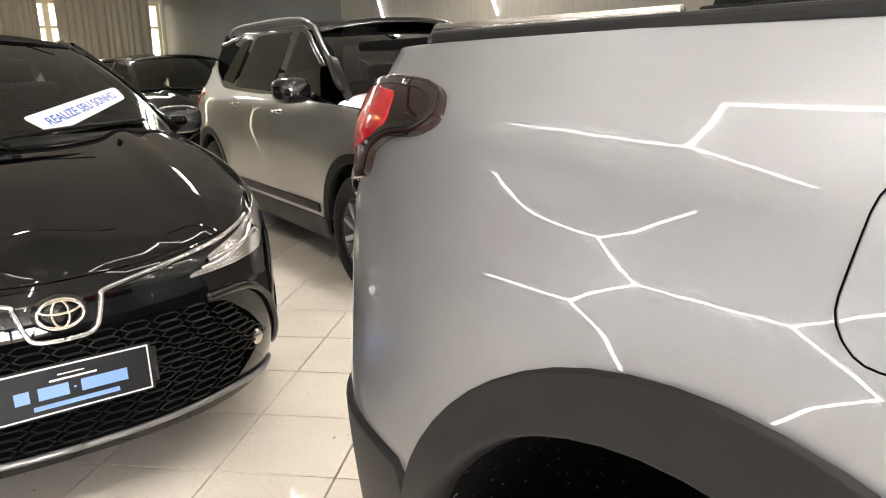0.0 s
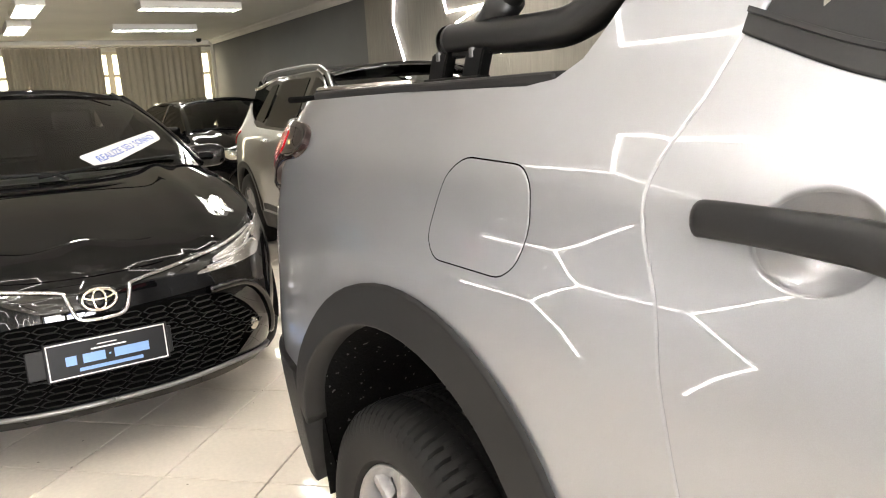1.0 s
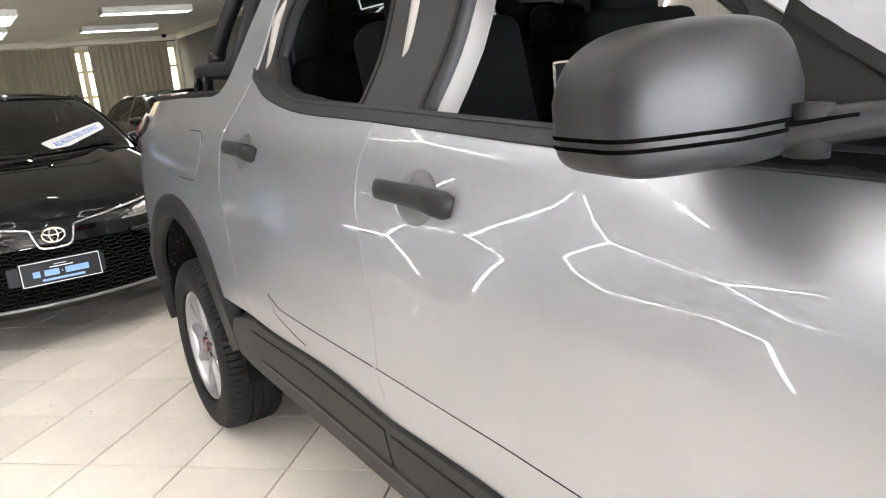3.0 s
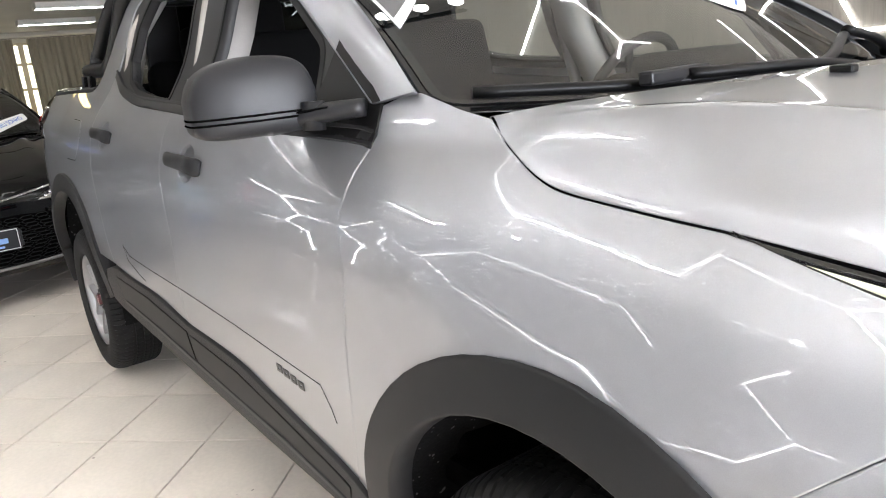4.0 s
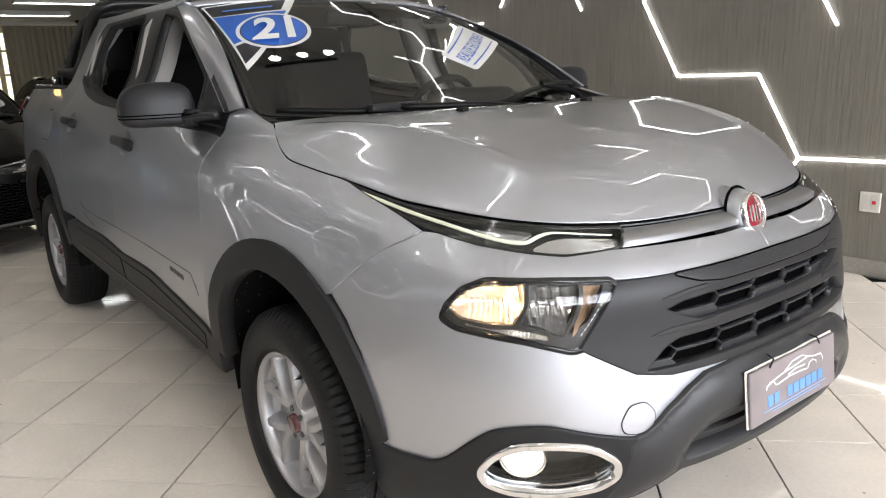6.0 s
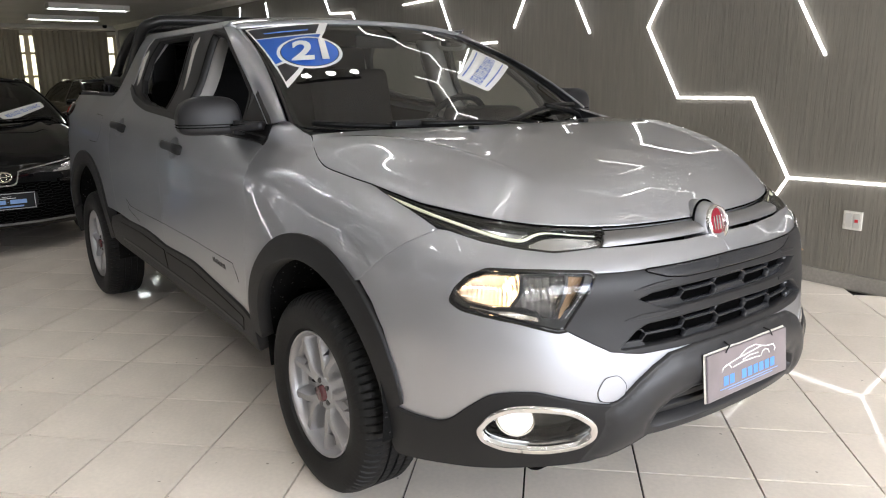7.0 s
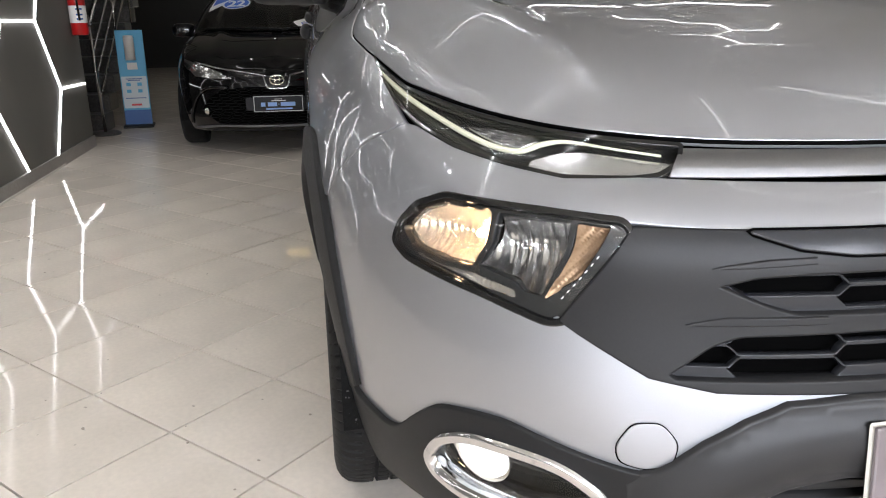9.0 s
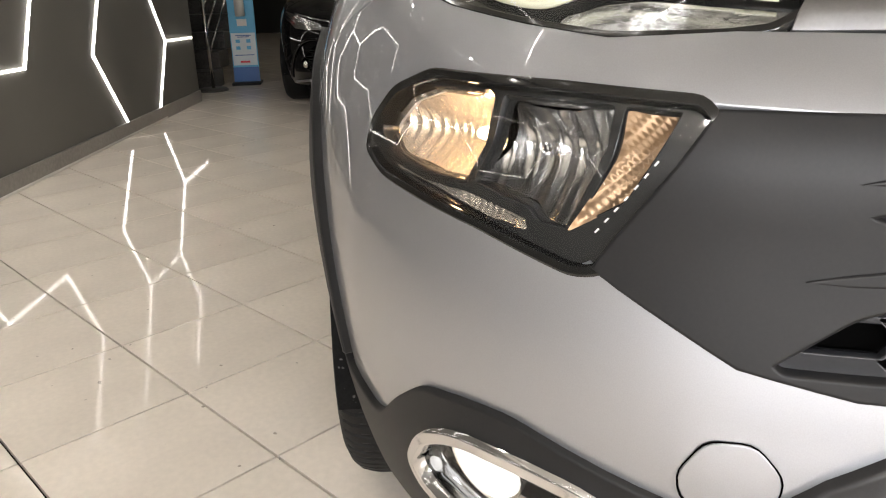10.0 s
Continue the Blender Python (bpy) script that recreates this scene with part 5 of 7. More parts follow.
        add("lens_mark", sheet(TS.pos, TS.nor, TS.front([(y, z), (y - .0028, z + .0040), (y - .0042, z + .0034), (y - .0014, z - .0006)]), res=.03, off=.0052, lip=0), sticker_white, hl, "small unreadable lens marking", None)
    return hl


mirrored(add_headlamp())
halo = bpy.data.lights.new("headlamp_bulb_light", "POINT")
halo.energy, halo.color, halo.shadow_soft_size = .40, (1, .62, .30), .006
for s in (-1, 1):
    b = TS.pos(*TS.fy(.722, .818)) - .016 * TS.nor(*TS.fy(.722, .818))
    h_ob = new("headlamp_bulb_light", halo)
    h_ob.location = (b[0], b[1] * -s, b[2])

# upper lamps with the daytime strip
UP_LAMP = rounded(TS.side([(3.195, 1.050)]) + TS.front([(.742, 1.008), (.652, .980), (.543, .962), (.397, .952), (.412, .926), (.445, .911), (.48, .907), (.568, .905), (.634, .916), (.70, .932), (.746, .958), (.775, .996)]) + TS.side([(3.23, 1.038)]), .006, 2)


def add_drl():
    me = sheet(TS.pos, TS.nor, shrink(UP_LAMP, .001), [shrink(UP_LAMP, .0045)], .02, -.001, .002, .03)
    dl = add("running_lamp", me, gloss_black, truck, "slim running lamp with a pale light strip", None)
    add("housing", sheet(TS.pos, TS.nor, shrink(UP_LAMP, .003), res=.025, off=-.030, lip=0), lamp_black, dl, shade=None)
    path = cv([TS.sx(3.225, 1.041), TS.fy(.752, 1.000), TS.fy(.715, .976), TS.fy(.675, .954), TS.fy(.645, .943), TS.fy(.615, .940), TS.fy(.58, .951), TS.fy(.545, .955), TS.fy(.48, .947), TS.fy(.43, .941)], 6)
    width = [.0046 - .0026 * float(smooth(.62, .85, k / (len(path) - 1))) for k in range(len(path))]
    part("light_strip", tube([TS.pos(u, z) - .012 * TS.nor(u, z) for u, z in path], width, 8), drl_glow, dl, "pale yellow daytime light strip", shade=True)
    add("reflector", sheet(TS.pos, TS.nor, rounded(TS.front([(.675, .972), (.60, .968), (.585, .960), (.615, .950), (.640, .953)]), .005, 2), res=.02, off=-.020, lip=.003, depth=.02), lamp_chrome, dl, "chrome lamp insert", None)
    add("reflector", sheet(TS.pos, TS.nor, rounded(TS.front([(.605, .932), (.565, .944), (.53, .947), (.47, .941), (.420, .936), (.420, .926), (.448, .913), (.56, .909), (.610, .919)]), .006, 2), res=.008, off=-.020, lip=.003, depth=.02), lamp_chrome, dl, "wavy chrome lamp insert", None)
    add("lens", sheet(TS.pos, TS.nor, shrink(UP_LAMP, .005), res=.025, off=-.002, lip=0), lens_clear, dl, shade=None).visible_shadow = False
    return dl


mirrored(add_drl())

# nose: bar, badge, grille
def nose_bar_pos(u, z):
    """A slim bar with a hollow upper face and a rounded lower one."""
    k = np.clip((np.asarray(z, float) - .914) / .032, 0, 1)
    return TW.pos(u, z) + (.010 * np.sin(np.pi * k**.6) - .006)[..., None] * TW.nor(u, z)


add("nose_bar", sheet(nose_bar_pos, numeric_normal(nose_bar_pos), TW.across([(.430, .914), (.402, .9475), (.25, .945), (0, .944)]), res=.010, lip=.002, depth=.02), bar_metal, truck, "satin metal bar under the hood", None)
GR_HALF = [(.236, .632), (.39, .634), (.475, .650), (.583, .716), (.499, .842), (.494, .849), (.373, .848), (.26, .849), (0, .852)]
SLOT1 = rounded(TW.across([(.29, .736), (.33, .748), (.398, .778), (.345, .792), (.27, .797), (0, .802)]), .008, 3)
SLOT2 = rounded(TW.across([(.445, .645), (.455, .654), (.395, .700), (.36, .7115), (.19, .716), (0, .719)]), .010, 3)
SLOT0 = rounded(TW.across([(.22, .820), (.29, .828), (.352, .847), (.20, .8475), (0, .849)]), .003, 2)
grille = wide("grille", GR_HALF, plastic_smooth, [SLOT1, SLOT2], off=.006, lip=.005, depth=.045, label="dark grey grille panel with two slotted openings")
# black sheet under the strip draws the shaded gap round it
add("strip_seat", sheet(TW.pos, TW.nor, shrink(SLOT0, -.005), res=.03, off=.0078, lip=0), void, grille, shade=None)
add("upper_strip", sheet(TW.pos, TW.nor, SLOT0, res=.03, off=.011, lip=.003, depth=.012), strip_gloss, grille, "black strip", None)
# black backing: shade behind the grille cells put into the colour
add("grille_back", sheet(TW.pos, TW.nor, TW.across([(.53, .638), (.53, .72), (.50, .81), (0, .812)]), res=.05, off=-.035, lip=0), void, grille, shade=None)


def hex_mesh(z0, z1, half, rows, shift):
    """A honeycomb of long six-sided cells, as one deep moulding."""
    pitch, wide_, nar, hh, holes = .0335, .0838, .0675, .0151, []
    for c in range(-4, 5):
        for r in range(rows + 1):
            y, z = .146 * c, z0 - .004 + pitch * (r + (.5 if (c + shift) % 2 else 0))
            if abs(y) + wide_ < half - .005 and z0 - .013 < z - hh and z + hh < z1 + .015:
                holes.append([TW.at(y + a, z + b) for a, b in ((-wide_, 0), (-nar, -hh), (nar, -hh), (wide_, 0), (nar, hh), (-nar, hh))])
    o = [TW.at(y, z) for y, z in ((-half, z0 - .018), (half, z0 - .018), (half, z1 + .020), (-half, z1 + .020))]
    return add("grille_mesh", sheet(TW.pos, TW.nor, o, holes, res=.03, off=-.012, lip=.0025, depth=.018), strip_gloss, grille, "honeycomb of long cells", None)


hex_mesh(.745, .795, .53, 2, 0)
hex_mesh(.648, .712, .54, 3, 1)
# raised ribs beside the openings
for pts in ([(.40, .802), (.33, .812), (.27, .815), (.27, .810), (.33, .806)], [(.43, .725), (.38, .734), (.25, .735), (.25, .728), (.38, .726)]):
    for s in (-1, 1):
        add("grille_rib", sheet(TW.pos, TW.nor, [TW.at(s * y, z) for y, z in pts], res=.03, off=.010, lip=.003, depth=.01), plastic_smooth, grille, shade=None)
bc = TS.pos(TS.u1, .924)
bm_ = Matrix.Translation((bc[0] + .010, 0, .930)) @ Matrix.Rotation(radians(-14), 4, "Y") @ Matrix.Diagonal((.9, .80, .90, 1))
badge = part("emblem", moved(lathe([(.0585, -.02), (.0585, .008), (.054, .016), (.049, .013), (.047, .006)], 48, "x"), bm_), chrome, truck, "round chrome-rimmed red maker's badge", shade=True)
part("emblem_face", moved(lathe([(.001, .010), (.03, .0095), (.0475, .006)], 40, "x"), bm_), red_badge, badge, shade=True)
for y, z0, z1 in ((-.024, -.021, .021), (-.008, -.023, .023), (.008, -.023, .023), (.024, -.021, .021)):
    part("emblem_bar", moved(box_bm(.009, .0125, y - .0028, y + .0028, z0, z1, .0008, 1), bm_), chrome, badge)
part("emblem_seat", moved(lathe([(.088, -.075), (.078, -.040), (.069, -.016), (.063, -.004), (.058, .0)], 48, "x"), bm_), paint_silver, badge, shade=True)
notch = [bm_ @ Vector((-.034, .079 * math.cos(a), .079 * math.sin(a))) for a in np.linspace(.1, math.pi - .1, 30)]
part("hood_notch", tube(notch, .0036, 6), void, badge, "dark joint round the badge mount", shade=True)

# number plate board
pm = Matrix.Translation((3.978, .002, .533)) @ Matrix.Rotation(radians(-6), 4, "Y")
board = part("plate_board", moved(box_bm(-.004, .004, -.204, .204, -.068, .068, .004, 2), pm), plate_grey, truck, "mauve dealer plate with plain car outline and bars")
part("plate_edge", moved(box_bm(-.010, -.0045, -.207, .207, -.071, .071, .003, 1), pm), white_plastic, board)


def flat_bars(parent, m, rows, mat, x=.0052):
    for y0, y1, z0, z1 in rows:
        part("printed_bar", moved(box_bm(x - .0006, x, y0, y1, z0, z1), m), mat, parent)


flat_bars(board, pm, [(-.13 + .030 * k, -.108 + .030 * k, -.035, -.008) for k in (0, 1, 3, 4, 5, 6, 7, 8)], plate_blue)
flat_bars(board, pm, [(-.15, .15, -.044, -.0415), (-.11, .12, -.051, -.049)], plate_sky)
CAR_LINES = ([(-.137, .004), (-.132, .014), (-.10, .021), (-.055, .027), (-.015, .044), (.03, .047), (.065, .036), (.09, .030), (.128, .027), (.137, .013), (.132, .006)],
             [(-.132, .012), (-.118, .020), (-.102, .018), (-.092, .006)], [(.06, .006), (.070, .019), (.086, .022), (.100, .016), (.106, .006)],
             [(-.085, .006), (-.03, .011), (.03, .009), (.055, .006)], [(-.05, .027), (-.01, .030), (.04, .034), (.062, .036)], [(-.035, .016), (.0, .022), (.045, .020)])
for line in CAR_LINES:
    part("printed_line", moved(tube([(.0045, y, z + .004) for y, z in line], .0021, 6), pm), sticker_white, board, shade=True)
for s in (-1, 1):
    part("plate_clip", moved(tube([(.006, s * .12, .060), (.008, s * .105, .078), (-.01, s * .10, .085)], .0022, 6), pm), black_trim, board)


# ---- pickup: fittings ----
def on_side(x, z, off=0.0):
    p = TS.sx(x, z)
    return TS.pos(*p) + off * TS.nor(*p)


def add_handle(door, which):
    x0, x1, z = HANDLES[which]
    rim = np.array(cup_rim(which))
    cu, cz = rim.mean(0)
    ru, rz = np.ptp(rim, 0) / 2

    def dish(u, v):
        r2 = np.clip(((np.asarray(u) - cu) / ru)**2 + ((np.asarray(v) - cz) / rz)**2, 0, 1)
        return TS.pos(u, v) - (.030 * (1 - r2)**.8)[..., None] * TS.nor(u, v)
    nn = numeric_normal(dish)
    sgn = 1 if float(np.dot(nn(cu, cz), TS.nor(cu, cz))) > 0 else -1
    add("handle_cup", sheet(dish, numeric_normal(dish, sgn), cup_rim(which, 1.03), res=.012, lip=0), paint_silver, door, shade=None)
    pts = [on_side(x0 + .010, z + .001, -.004), on_side(x0 + .024, z + .001, .016), on_side(x0 + .09, z - .001, .024), on_side(x0 + .18, z - .004, .025), on_side(x1 - .020, z - .008, .020), on_side(x1 + .004, z - .010, -.002)]
    line = curve_pts(pts, 6)
    rr = np.interp(np.linspace(0, 1, len(line)), [0, .12, .45, .75, .92, 1], [.0085, .0100, .0100, .0115, .0125, .009])
    h = part("handle", tube(line, [float(r) for r in rr], 16, flat=1.9), plastic_smooth, door, "dark satin pull handle", shade=True)
    return h


for d in (rear_door, front_door):
    add_handle(d, d.name)
    for c in d.children:
        tw = c.copy()
        scene.collection.objects.link(tw)
        tw.parent = next(o for o in truck.children if o.name.startswith(d.name.split(".")[0]) and o is not d)
# pressed crease, its shade drawn as a thin black tube, and badge on the doors
for d, pts in ((rear_door, [(1.20, .662), (1.145, .671), (1.02, .701), (.978, .749), (1.05, .722), (1.15, .718), (1.31, .714), (1.556, .711)]), (front_door, [(1.568, .711), (1.985, .70), (2.197, .690), (2.422, .680), (2.451, .641), (2.462, .612)])):
    part("pressed_line", tube([on_side(x, z, .0) for x, z in pts], .0012, 6), black_trim, d, shade=True)
for k in range(4):
    x = 2.215 + .0335 * k
    o = [TS.sx(x + p, .660 + q - .003 * k) for p, q in ((0, -.010), (.024, -.010), (.024, .007), (0, .007))]
    add("badge_bar", sheet(TS.pos, TS.nor, o, [shrink(o, .0055)], res=.03, off=.0022, lip=.0008, depth=.002), steel_dark, front_door, shade=None)

# fuel flap
FLAP = rounded(TS.side([(.190, 1.040), (.200, 1.140), (.235, 1.166), (.380, 1.160), (.412, 1.135), (.434, 1.078), (.420, 1.032), (.385, 1.008), (.215, 1.010)]), .022, 3)
add("fuel_flap_gap", sheet(TS.pos, TS.nor, FLAP, res=.03, off=.0006, lip=0), void, truck, shade=None)
add("fuel_flap", sheet(TS.pos, TS.nor, shrink(FLAP, .0046), res=.03, off=.0024, lip=.006, depth=.003), paint_silver, truck, "rounded fuel filler flap", None)

# tail lamps
def add_tail_lamp():
    o = rounded([TS.sx(-.354, 1.165), TS.sx(-.372, 1.195), TS.sx(-.417, 1.208), TS.sx(-.52, 1.214), (-.80, 1.205), (-1.05, 1.19), (-1.05, .98), (-.80, 1.0), (-.70, 1.05), TS.sx(-.555, 1.075), TS.sx(-.53, 1.115), TS.sx(-.47, 1.140), TS.sx(-.39, 1.146)], .02, 3)
    t = add("tail_lamp", sheet(TS.pos, TS.nor, o, res=.02, off=.013, lip=.006, depth=.02), lens_dark, truck, "dark smoked tail lamp with red lens", None)
    r = rounded([TS.sx(-.475, 1.150), TS.sx(-.490, 1.190), (-.62, 1.196), (-.80, 1.188), (-.95, 1.16), (-.95, 1.06), (-.80, 1.07), (-.68, 1.10), TS.sx(-.53, 1.130)], .012, 3)
    add("red_lens", sheet(TS.pos, TS.nor, r, res=.02, off=.0155, lip=.004, depth=.008), lens_red, t, "bright red lens", None)
    add("lamp_rim", sheet(TS.pos, TS.nor, shrink(o, .004), [shrink(o, .010)], .02, .0148, .002, .004), gloss_black, t, shade=None)
    return t


mirrored(add_tail_lamp())

# bed cover, rails and sports bar
rail = part("bed_rail", merge(box_bm(-.50, .36, -.785, -.725, 1.262, 1.284, .008, 3)), plastic_smooth, truck)
mirrored(rail)
part("bed_cover", box_bm(-.80, .40, -.735, .735, 1.262, 1.279, .006, 2), seat_cloth, truck, "flat black soft bed cover")
part("bed_seal", tube([(-.52, -.765, 1.268), (-.50, -.768, 1.287), (-.06, -.77, 1.284)], .008, 8), rail_metal, truck, shade=True)
for s in (-1, 1):
    low = [(.004, s * .715, 1.356), (.09, s * .715, 1.354), (.25, s * .714, 1.348), (.33, s * .71, 1.354), (.40, s * .70, 1.390), (.47, s * .685, 1.467), (.58, s * .655, 1.62), (.625, s * .60, 1.668), (.635, s * .48, 1.685), (.64, 0, 1.69)]
    part("sports_bar", tube(curve_pts(low, 8), .0295, 18), bar_black, truck, "black tubular sports bar", shade=True)
    part("bar_cap", moved(lathe([(.001, -.008), (.020, -.007), (.0285, 0), (.0285, .004)], 24, "x"), Matrix.Translation((-.013, s * .715, 1.356))), bar_black, truck, shade=True)
    up = [(.09, s * .70, 1.367), (.15, s * .695, 1.417), (.28, s * .67, 1.54), (.40, s * .63, 1.625), (.45, s * .5, 1.655), (.46, 0, 1.66)]
    part("sports_bar_brace", tube(curve_pts(up, 8), .0265, 18), bar_black, truck, shade=True)
    part("brace_collar", tube([(.098, s * .70, 1.372), (.150, s * .695, 1.415)], .0305, 18), bar_black, truck, shade=True)
    legs = []
    for xa, xb in ((-.030, .022), (.082, .134)):
        leg = bmesh.new()
        rows = [[leg.verts.new((x + d, s * (.735 + w), z)) for x, w in ((xa, -.012), (xb, -.012), (xb, .012), (xa, .012))] for z, d in ((1.268, -.020), (1.312, -.002), (1.334, .008))]
        for a_, b_ in zip(rows, rows[1:]):
            for q in range(4):
                leg.faces.new((a_[q], a_[(q + 1) % 4], b_[(q + 1) % 4], b_[q]))
        leg.faces.new(rows[0][::-1]), leg.faces.new(rows[-1])
        bmesh.ops.recalc_face_normals(leg, faces=leg.faces)
        bmesh.ops.bevel(leg, geom=leg.edges[:], offset=.003, segments=2, affect="EDGES")
        legs.append(leg)
    foot = merge(*legs, box_bm(-.056, .124, s * .735 - .014, s * .735 + .014, 1.264, 1.290, .004, 2), box_bm(-.030, .140, s * .715 - .020, s * .715 + .020, 1.324, 1.334, .003, 2))
    part("sports_bar_foot", foot, black_trim, truck, "black bracket with two bent legs")
    for xb in (.0, .105):
        part("bracket_bolt", tube([(xb, s * .745, 1.336), (xb, s * .745, 1.320)], .006, 8), steel_dark, truck)

# door mirrors
def add_mirror():
    def shell(x, y, z):
        """A wedge-like housing: the top falls outwards, the front face is rounded in plan."""
        out = max(0, -y)
        w = 1 - .13 * max(0, z)
        p = Vector((.078 * x * (1.0 - .22 * max(0, x) * abs(y)) * w, .114 * y * w, (.060 * (1 - .20 * out * out) if z > 0 else .072) * z))
        p.z += .008 * (1 - y * y) * (z > 0)
        return p
    bm = bmesh.new()
    bmesh.ops.create_uvsphere(bm, u_segments=48, v_segments=36, radius=1)
    for v in bm.verts:
        x, y, z = [math.copysign(abs(k)**e, k) for k, e in zip(v.co, (.42, .42, .46 if v.co.z > 0 else .30))]
        v.co = shell(x, y, z)
    M = Matrix.Translation((2.345, -.948, 1.228)) @ Matrix.Rotation(radians(-10), 4, "Z")
    m = part("door_mirror", moved(bm, M), mirror_plastic, truck, "dark grey door mirror housing", shade=True)
    part("mirror_glass", moved(box_bm(-.079, -.075, -.092, .092, -.048, .040, .002, 1), M), chrome, m)
    for zz in (-.45, -.58):
        loop = []
        for a in np.linspace(0, 2 * math.pi, 61):
            c, q = math.cos(a), math.sin(a)
            p = shell(math.copysign(abs(c)**.42, c) * .992, math.copysign(abs(q)**.42, q) * .992, zz)
            loop.append(tuple(p))
        part("mirror_line", moved(tube(loop, .0022, 6, cap=False), M), void, m, shade=True)
    part("mirror_arm", tube(curve_pts([(2.34, -.915, 1.172), (2.40, -.875, 1.180), (2.45, -.845, 1.187), (2.50, -.805, 1.190)], 6), [float(q) for q in np.linspace(.034, .026, 19)], 16, flat=.62), mirror_plastic, m, shade=True)
    part("mirror_hinge", tube([(2.425, -.868, 1.158), (2.428, -.866, 1.208)], .021, 16), plastic, m, "ribbed folding joint", shade=True)
    part("mirror_line", tube(curve_pts([(2.35, -.945, 1.186), (2.41, -.905, 1.190), (2.47, -.86, 1.196)], 5), .0025, 6), void, m, shade=True)
    add("mirror_sail", sheet(TS.pos, TS.nor, TS.side([(2.537, 1.13), (2.522, 1.188), (2.40, 1.29), (2.33, 1.33), (2.335, 1.148)]), res=.03, off=.004, lip=.003, depth=.01), black_trim, m, shade=None)
    return m


mirrored(add_mirror())
# body-side belt moulding
pan("belt_moulding", BELT_R + BELT_F[1:] + [(u, z + .024) for u, z in (BELT_R + BELT_F[1:])[::-1]], plastic_smooth, off=.003, res=.03, gap=0, lip=.003, depth=.01)
pan("belt_highlight", [(u, z + .020) for u, z in BELT_R + BELT_F[1:]] + [(u, z + .025) for u, z in (BELT_R + BELT_F[1:])[::-1]], plastic_smooth, off=.006, res=.03, gap=0, lip=.001, depth=.004)

# cowl, wipers, washer jets
def cowl_pos(a, b):
    a, b = np.asarray(a, float), np.asarray(b, float)
    s = screen_pos(a, 0 * a + .015)
    h = np.stack([3.04 - .27 * a**2, a * .755, 1.160 - .005 * a**2], -1)
    p = s + (h - s) * b[..., None]
    p[..., 2] -= .022 * np.sin(np.pi * np.clip(b, 0, 1)) + .008
    return p


add("cowl", sheet(cowl_pos, numeric_normal(cowl_pos, -1), [(-1, -.1), (1, -.1), (1, 1.1), (-1, 1.1)], res=.05, lip=0), black_trim, truck, shade=None)


def wiper(name, base, pts, thick):
    w = part(name, tube(curve_pts(pts, 6), thick, 8, flat=.8), black_trim, truck, "black windscreen wiper", shade=True)
    return w


def sp(a, b, lift):
    return tuple(screen_pos(a, b) + lift * screen_nor(a, b))


wiper("wiper", None, [sp(-.93, .004, .020), sp(-.6, .0, .022), sp(-.25, .004, .024), sp(.02, -.004, .022)], .0135)
wiper("wiper", None, [sp(-.06, -.02, .03), sp(.15, .02, .028), sp(.42, .07, .024), sp(.72, .085, .022), sp(.93, .06, .02)], .0125)
wiper("wiper", None, [sp(-.45, .0, .036), sp(-.1, -.01, .04), sp(.15, -.025, .03), sp(.26, -.04, .016)], .014)
wiper("wiper", None, [sp(.50, .080, .036), sp(.65, .03, .036), sp(.76, -.015, .03), sp(.80, -.04, .014)], .014)
part("wiper_pad", moved(box_bm(-.10, .10, -.014, .014, -.010, .014, .005, 2), Matrix.Translation(sp(-.48, .006, .032)) @ Matrix.Rotation(radians(97), 4, "Z")), plastic_smooth, truck)
for y in (-.285, .262):
    z = float(hood_top(np.array(3.07), np.array(y)))
    part("washer_jet", moved(box_bm(-.020, .016, -.013, .013, -.004, .011, .005, 2), Matrix.Translation((3.072, y, z))), black_trim, truck)

# stickers inside the screen
def on_screen(name, outline, lift, mat, parent=None, label="", holes=()):
    return add(name, sheet(screen_pos, screen_nor, outline, holes, res=.05, off=lift, lip=0), mat, parent or truck, label, None)


st = on_screen("price_sticker", [(-.99, .985), (-.34, .985), (-.66, .68), (-.965, .30), (-.975, .52)], .0022, sticker_white, None, "blue, white and black year sticker")
on_screen("sticker_black_band", [(-.978, .965), (-.43, .965), (-.545, .85), (-.974, .83)], .0032, sticker_black, st)
on_screen("sticker_blue_band", [(-.974, .82), (-.52, .835), (-.70, .66), (-.964, .52)], .0032, sticker_blue, st)
on_screen("sticker_tip", [(-.962, .50), (-.71, .64), (-.960, .35)], .0032, sticker_black, st)
for r, k, mt in ((1.0, .0036, sticker_white), (.90, .0042, sticker_black), (.87, .0046, sticker_blue)):
    on_screen("sticker_disc", [(-.712 + .20 * r * math.cos(a) + .076 * r * math.sin(a), .640 - .012 * r * math.cos(a) + .172 * r * math.sin(a)) for a in np.linspace(0, 2 * math.pi, 40, endpoint=False)], k, mt, st)
fitted_text("21", 1, screen_pos, screen_nor, .0125, sticker_white, "sticker_year", st, (-.712, .640), (.225, .008), (.094, .215), .034)
on_screen("sticker_emblem_bar", [(-.90, .90), (-.56, .905), (-.58, .888), (-.89, .882)], .0038, plate_blue, st)
CARD = [(.088, .376), (.218, .256), (.825, .494), (.729, .704)]
card = on_screen("dealer_card", rounded(CARD, .03, 3), .0025, sticker_white, None, "white dealer card with blue lettering")
fitted_text("REALIZE SEU SONHO", 1, screen_pos, screen_nor, .0035, sticker_blue, "card_writing", card, (.466, .456), (.53, .240), (-.036, .052), .004)
